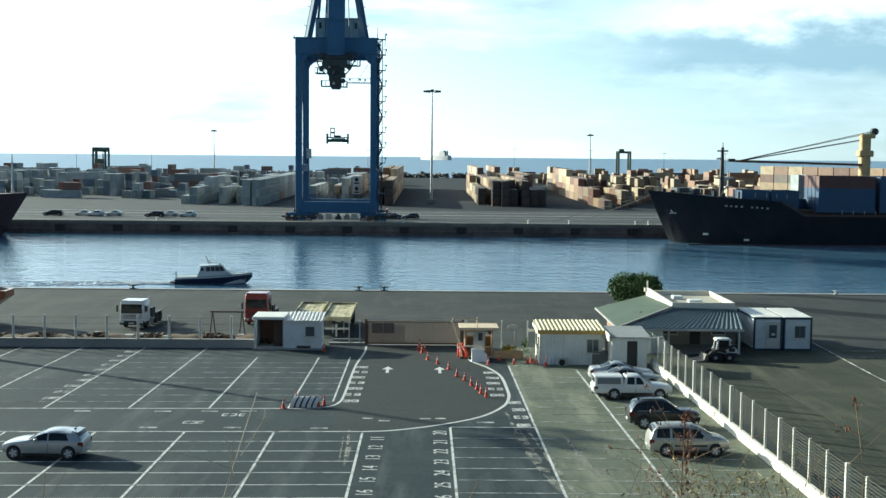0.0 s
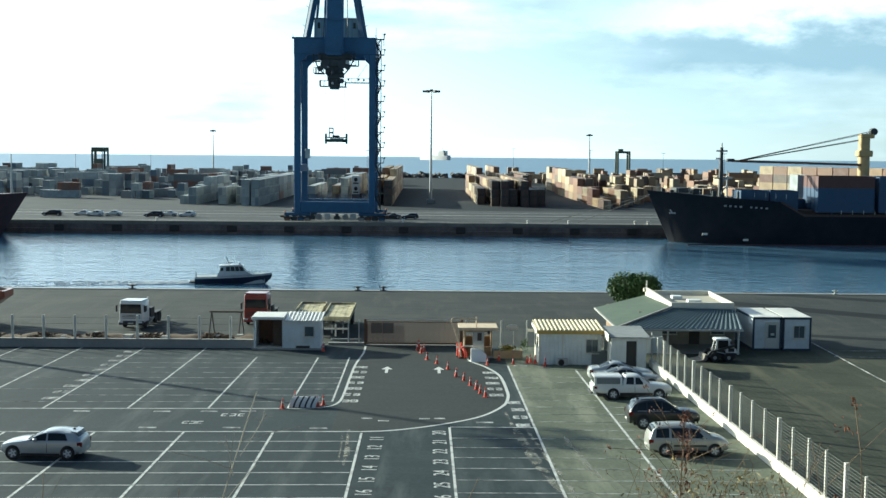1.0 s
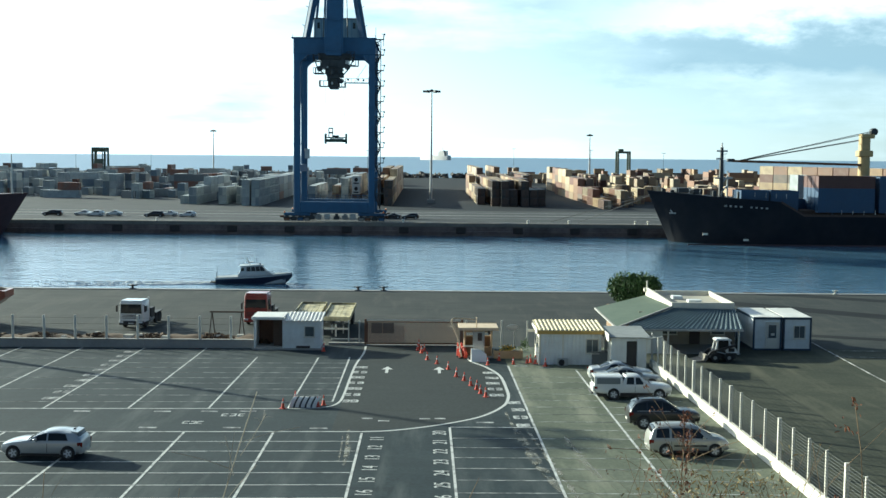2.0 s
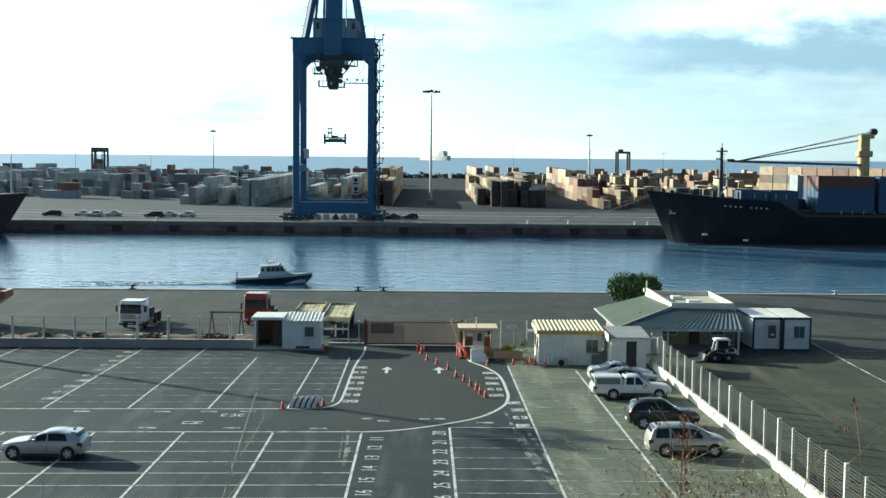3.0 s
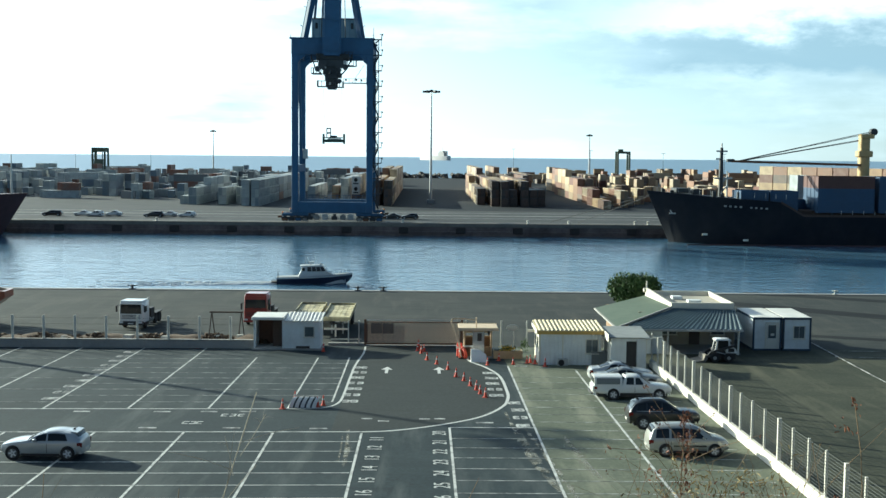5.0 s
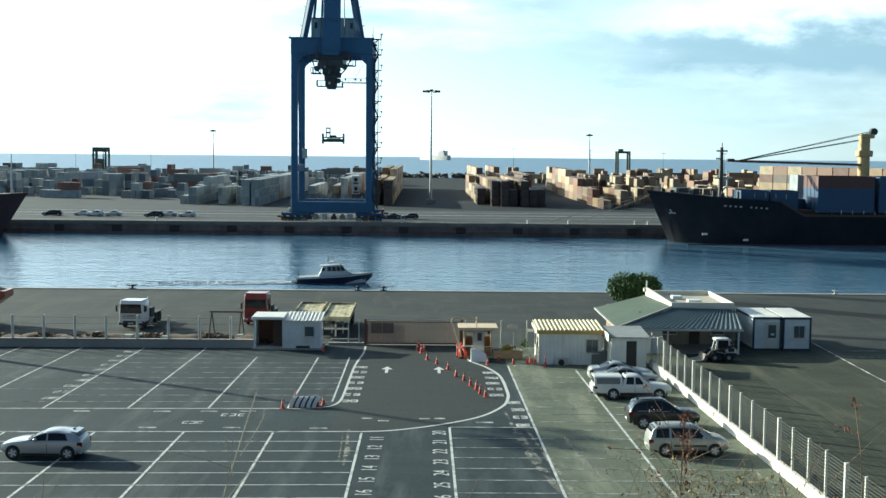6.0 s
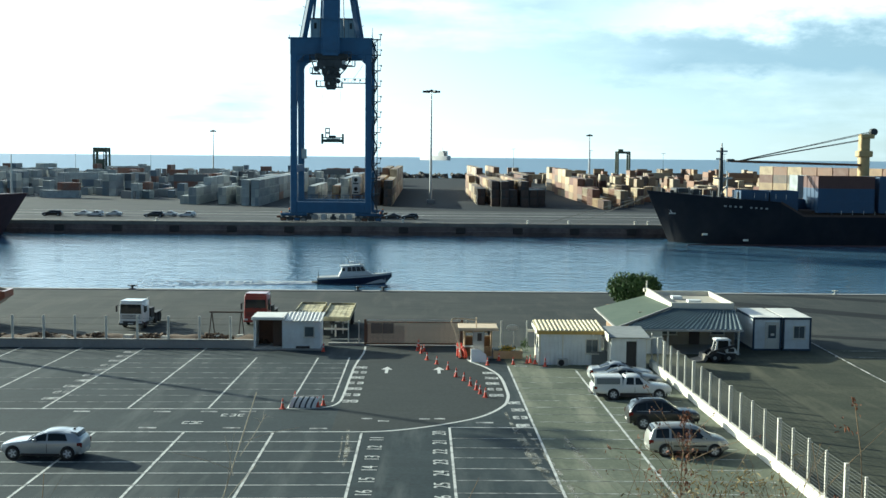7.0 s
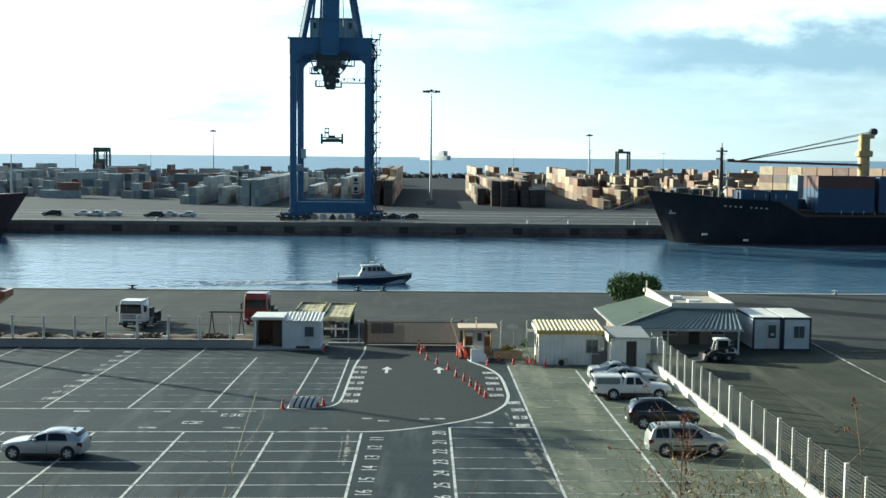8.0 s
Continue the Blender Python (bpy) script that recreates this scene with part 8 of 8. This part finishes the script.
def wake():
    """Flecks and streaks of foam behind and along the boat, lying level on the water."""
    rnd = random.Random(2)
    bm = bmesh.new()
    for i in range(330):
        u = rnd.random() ** 1.4
        x = -5.6 - u * 26
        spread = .6 + u * 2.8
        y = rnd.choice((rnd.gauss(0, .6), -spread + rnd.gauss(0, .25), spread + rnd.gauss(0, .3)))
        s, e, t = rnd.uniform(.3, 1.3) * (1.15 - u * .55), rnd.uniform(.08, .3) * (1.15 - u * .5), rnd.uniform(.04, .2) * (1.25 - u)
        ring = [(x + math.cos(a) * s * rnd.uniform(.6, 1.2), y + math.sin(a) * e * rnd.uniform(.6, 1.2)) for a in [k * math.tau / 7 for k in range(7)]]
        top = [bm.verts.new((x + (p - x) * .6, y + (q - y) * .6, t)) for p, q in ring]
        bot = [bm.verts.new((p, q, -.04)) for p, q in ring]
        bm.faces.new(top)
        for k in range(7):
            bm.faces.new((bot[k], bot[(k + 1) % 7], top[(k + 1) % 7], top[k]))
    for i in range(70):
        x = rnd.uniform(-5, 4.6)
        h = 1.4 if x < 2 else 1.4 - (x - 2) * .45
        ring = [(x + math.cos(a) * rnd.uniform(.15, .4), -h - .15 + math.sin(a) * .1) for a in [k * math.tau / 6 for k in range(6)]]
        bm.faces.new([bm.verts.new((p, q, .03 + rnd.random() * .01)) for p, q in ring])
    return solid("wake", bm, M_FOAM, "white foam trailing behind the pilot boat", "wake", "stuff")


BOAT = pilot_boat()
WAKE = wake()


# ---------------------------------------------------------------- plants on the bank below the camera
def bank_z(y):
    for (y0, z0), (y1, z1) in zip(((2.5, 14.7), (6, 13.0), (22, 6.6)), ((6, 13.0), (22, 6.6), (38, 1.7))):
        if y0 <= y <= y1:
            return z0 + (z1 - z0) * (y - y0) / (y1 - y0)
    return 13.0


def stalk(rnd, parent, a, b, r, leaves, leaf_mat, bend=.14, twigs=3, leaf=.06, low=.35, stem_mat=None):
    """A dry stem from a to b, with side twigs and curled leaves."""
    stem_mat = stem_mat or M_TWIG
    a, b = Vector(a), Vector(b)
    side = Vector((rnd.uniform(-1, 1), rnd.uniform(-.4, .4), 0)).normalized() * (b - a).length * bend
    at = lambda t: a.lerp(b, t) + side * math.sin(math.pi * t)
    r *= .5
    leaf *= .62
    part("stem", rods([(at(i / 7), at((i + 1) / 7)) for i in range(7)], r, 5, r * .9), stem_mat, parent)
    ends = [at(1)]
    for i in range(twigs):
        t = rnd.uniform(low, .92)
        p = at(t)
        q = p + Vector((rnd.uniform(-1, 1), rnd.uniform(-.5, .5), rnd.uniform(.1, 1))).normalized() * (b - a).length * rnd.uniform(.1, .26)
        m = p.lerp(q, .5) + Vector((0, 0, .02))
        part("twig", rods([(p, m), (m, q)], r * .55, 4, r * .35), stem_mat, parent)
        ends += [q, p.lerp(q, .6)]
    for i in range(leaves):
        p = rnd.choice(ends) + Vector([rnd.gauss(0, .014) for _ in range(3)])
        e = Euler([rnd.uniform(0, 6.3) for _ in range(3)]).to_matrix()
        s = leaf * rnd.uniform(.4, .95)
        bm = bmesh.new()
        pts = [(-.5, 0, 0), (-.1, -.22, .1), (.3, -.16, .02), (.55, 0, -.12), (.3, .16, .02), (-.1, .22, .1)]
        v = [bm.verts.new(p + e @ Vector(k) * s) for k in pts]
        bm.faces.new(v[:4]), bm.faces.new([v[0], v[3], v[4], v[5]])
        part("leaf", shaped(bm, smooth=False), leaf_mat, parent)


def plants():
    rnd = random.Random(17)
    def clump(label, stems):
        p = thing("dry_shrub", pose(0, 0, 0), label, "shrub", "shrubs on the bank")
        for a, b, r, n, m, tw, lf in stems:
            stalk(rnd, p, (a[0], a[1], bank_z(a[1]) - .05), b, r, n, m, .03 if a[0] < 0 else .14, tw, lf)
    clump("thin dry shrub with red-brown leaves on the bank", [
        ((1.95, 9.0), (1.97, 9.0, 14.42), .009, 130, M_DRYLEAF, 18, .062), ((2.0, 9.05), (2.03, 9.0, 14.3), .006, 70, M_DRYLEAF, 12, .055), ((2.0, 9.1), (1.72, 9.0, 14.08), .005, 16, M_STRAWLEAF, 6, .05), ((2.05, 9.0), (2.2, 9.0, 14.1), .004, 16, M_STRAWLEAF, 4, .05), ((1.9, 9.0), (1.85, 9.0, 14.25), .005, 4, M_DRYLEAF, 3, .04)])
    clump("spreading dry shrub with straw-coloured leaves on the bank", [
        ((2.55, 10), (3.35, 10, 14.0), .005, 14, M_STRAWLEAF, 7, .06), ((2.5, 10), (2.75, 10, 13.95), .005, 20, M_STRAWLEAF, 6, .06), ((2.6, 10), (3.0, 10, 13.75), .004, 26, M_STRAWLEAF, 6, .07), ((2.4, 9.8), (2.3, 9.8, 13.95), .005, 5, M_DRYLEAF, 4, .05),
        ((2.5, 10.1), (2.95, 10, 13.68), .004, 70, M_STRAWLEAF, 14, .05), ((2.75, 10.1), (3.05, 10, 13.62), .004, 60, M_STRAWLEAF, 14, .045), ((2.6, 9.9), (2.7, 9.9, 13.8), .004, 20, M_STRAWLEAF, 6, .05), ((2.7, 10.2), (3.2, 10, 13.66), .004, 30, M_STRAWLEAF, 5, .06), ((2.65, 10.2), (2.85, 10, 13.62), .004, 26, M_STRAWLEAF, 5, .06)])
    clump("fine bare twigs rising through the weeds on the bank", [
        ((1.7 + .2 * i, 9.8), (1.65 + .24 * i + rnd.uniform(-.12, .12), 9.8, 13.8 + rnd.uniform(0, .22)), .004, 4, (M_DRYLEAF, M_STRAWLEAF)[i % 2], 7, .05) for i in range(8)])
    clump("low tangle of straw-coloured weeds on the bank", [
        ((1.6 + .22 * i, 9.5), (1.75 + .24 * i + rnd.uniform(-.1, .1), 9.5, 13.72 + rnd.uniform(0, .12)), .005, 26, (M_STRAWLEAF, M_LEAF, M_STRAWLEAF)[i % 3], 8, .045) for i in range(7)])
    clump("long bare branch with a few dry leaves on the bank", [
        ((3.0, 11), (3.98, 11, 14.14), .009, 18, M_DRYLEAF, 5, .12), ((3.1, 12), (4.75, 12, 13.75), .005, 5, M_DRYLEAF, 4, .06), ((2.9, 11), (3.6, 11, 13.75), .006, 6, M_DRYLEAF, 4, .06)])
    tall = thing("dry_stalk", pose(0, 0, 0), "tall pale bare stalk with forked twigs on the bank", "dry plant", "stalks on the bank")
    for a, b, r, tw in (((-2.6, 12, bank_z(12) - .05), (-1.66, 12, 14.0), .012, 5), ((-1.83, 12, 13.35), (-1.57, 12, 13.78), .007, 3), ((-1.9, 12, 13.15), (-1.98, 12, 13.55), .006, 2)):
        stalk(rnd, tall, a, b, r, 0, M_STRAWLEAF, .02, tw, .05, .6, M_PALETWIG)
    clump("short dry twigs on the bank", [((-1.86, 9), (-1.83, 9, 13.86), .006, 3, M_STRAWLEAF, 3, .04), ((-2.8, 9), (-2.84, 9, 13.98), .006, 0, M_STRAWLEAF, 2, .04)])
    clump("short dry twig with dark leaves on the bank", [((.36, 9), (.42, 9, 13.94), .005, 3, M_DRYLEAF, 2, .05)])

    # tufts of leaves at the ends of the stems
    def tuft(p, at, n, spread, m, size, slim=1.0):
        for i in range(n):
            c = Vector(at) + Vector((rnd.gauss(0, spread[0]), rnd.gauss(0, .05), rnd.gauss(0, spread[1])))
            e = Euler((rnd.uniform(-.9, .9), rnd.uniform(-1.2, 1.2), rnd.uniform(0, 6.3))).to_matrix()
            s = size * rnd.uniform(.35, .8)
            bm = bmesh.new()
            v = [bm.verts.new(c + e @ Vector((a, b * slim, d)) * s) for a, b, d in ((-.5, 0, 0), (-.1, -.22, .1), (.3, -.16, .02), (.55, 0, -.12), (.3, .16, .02), (-.1, .22, .1))]
            bm.faces.new(v[:4]), bm.faces.new([v[0], v[3], v[4], v[5]])
            part("leaf", shaped(bm, smooth=False), m, p)
    shrubs = [k for k in bpy.data.objects if k.name.startswith("dry_shrub")]
    shrubs.sort(key=lambda k: k.name)
    red, straw, twigs, weeds, branch = shrubs[:5]
    for at, n, sp, size in (((1.99, 9, 14.42), 40, (.03, .03), .05), ((1.98, 9, 14.3), 44, (.035, .05), .05), ((1.99, 9, 14.1), 60, (.04, .12), .045), ((1.76, 9, 14.0), 12, (.03, .02), .06), ((2.0, 9, 14.2), 44, (.03, .08), .045), ((1.97, 9, 13.9), 40, (.05, .08), .045)):
        tuft(red, at, n, sp, M_DRYLEAF, size)
    tuft(red, (1.89, 9, 14.15), 6, (.05, .03), M_STRAWLEAF, .09, .6)
    tuft(red, (2.12, 9, 13.96), 12, (.06, .04), M_STRAWLEAF, .08, .6)
    for at, n, sp in (((2.67, 10, 13.68), 34, (.09, .05)), ((2.9, 10, 13.64), 34, (.1, .05)), ((2.5, 10, 13.6), 40, (.14, .05)), ((3.05, 10, 13.85), 10, (.1, .06)), ((2.25, 10, 13.6), 34, (.16, .05))):
        tuft(straw, at, n, sp, M_STRAWLEAF, .085, .4)
    tuft(weeds, (2.2, 9.5, 13.68), 60, (.3, .06), M_STRAWLEAF, .07, .6)
    tuft(weeds, (2.2, 9.5, 13.7), 30, (.3, .06), M_DRYLEAF, .06, .7)
    for at, n in (((4.02, 11, 14.13), 8), ((3.81, 11, 13.88), 4), ((3.95, 11, 13.9), 6)):
        tuft(branch, at, n, (.03, .035), M_DRYLEAF, .09, .8)


plants()


def motions():
    walk(CRANE, [(t, pose(-21.1 - 0.142 * t, 287, 0.02)) for t in (0, 2, 4, 6, 8)])
    walk(YARD_CRANE, [(0, pose(-197.8, 745, 0)), (4.2, pose(-197.9, 745, 0)), (6, pose(-197.2, 745, 0)), (8, pose(-196.6, 745, 0))])
    walk(WAKE, [(t, pose(-30.7 + 2.915 * t, 176.2 + .27 * t, -2.9, 0, 0, 5.3)) for t in (0, 2, 4, 6, 8)])
    walk(BOAT, [(t, pose(-30.7 + 2.915 * t, 176.2 + .27 * t, -2.9, 0, -1.3 + .5 * math.sin(t * 1.7), 5.3)) for t in (0, 1, 2, 3, 4, 5, 6, 7, 8)])


motions()
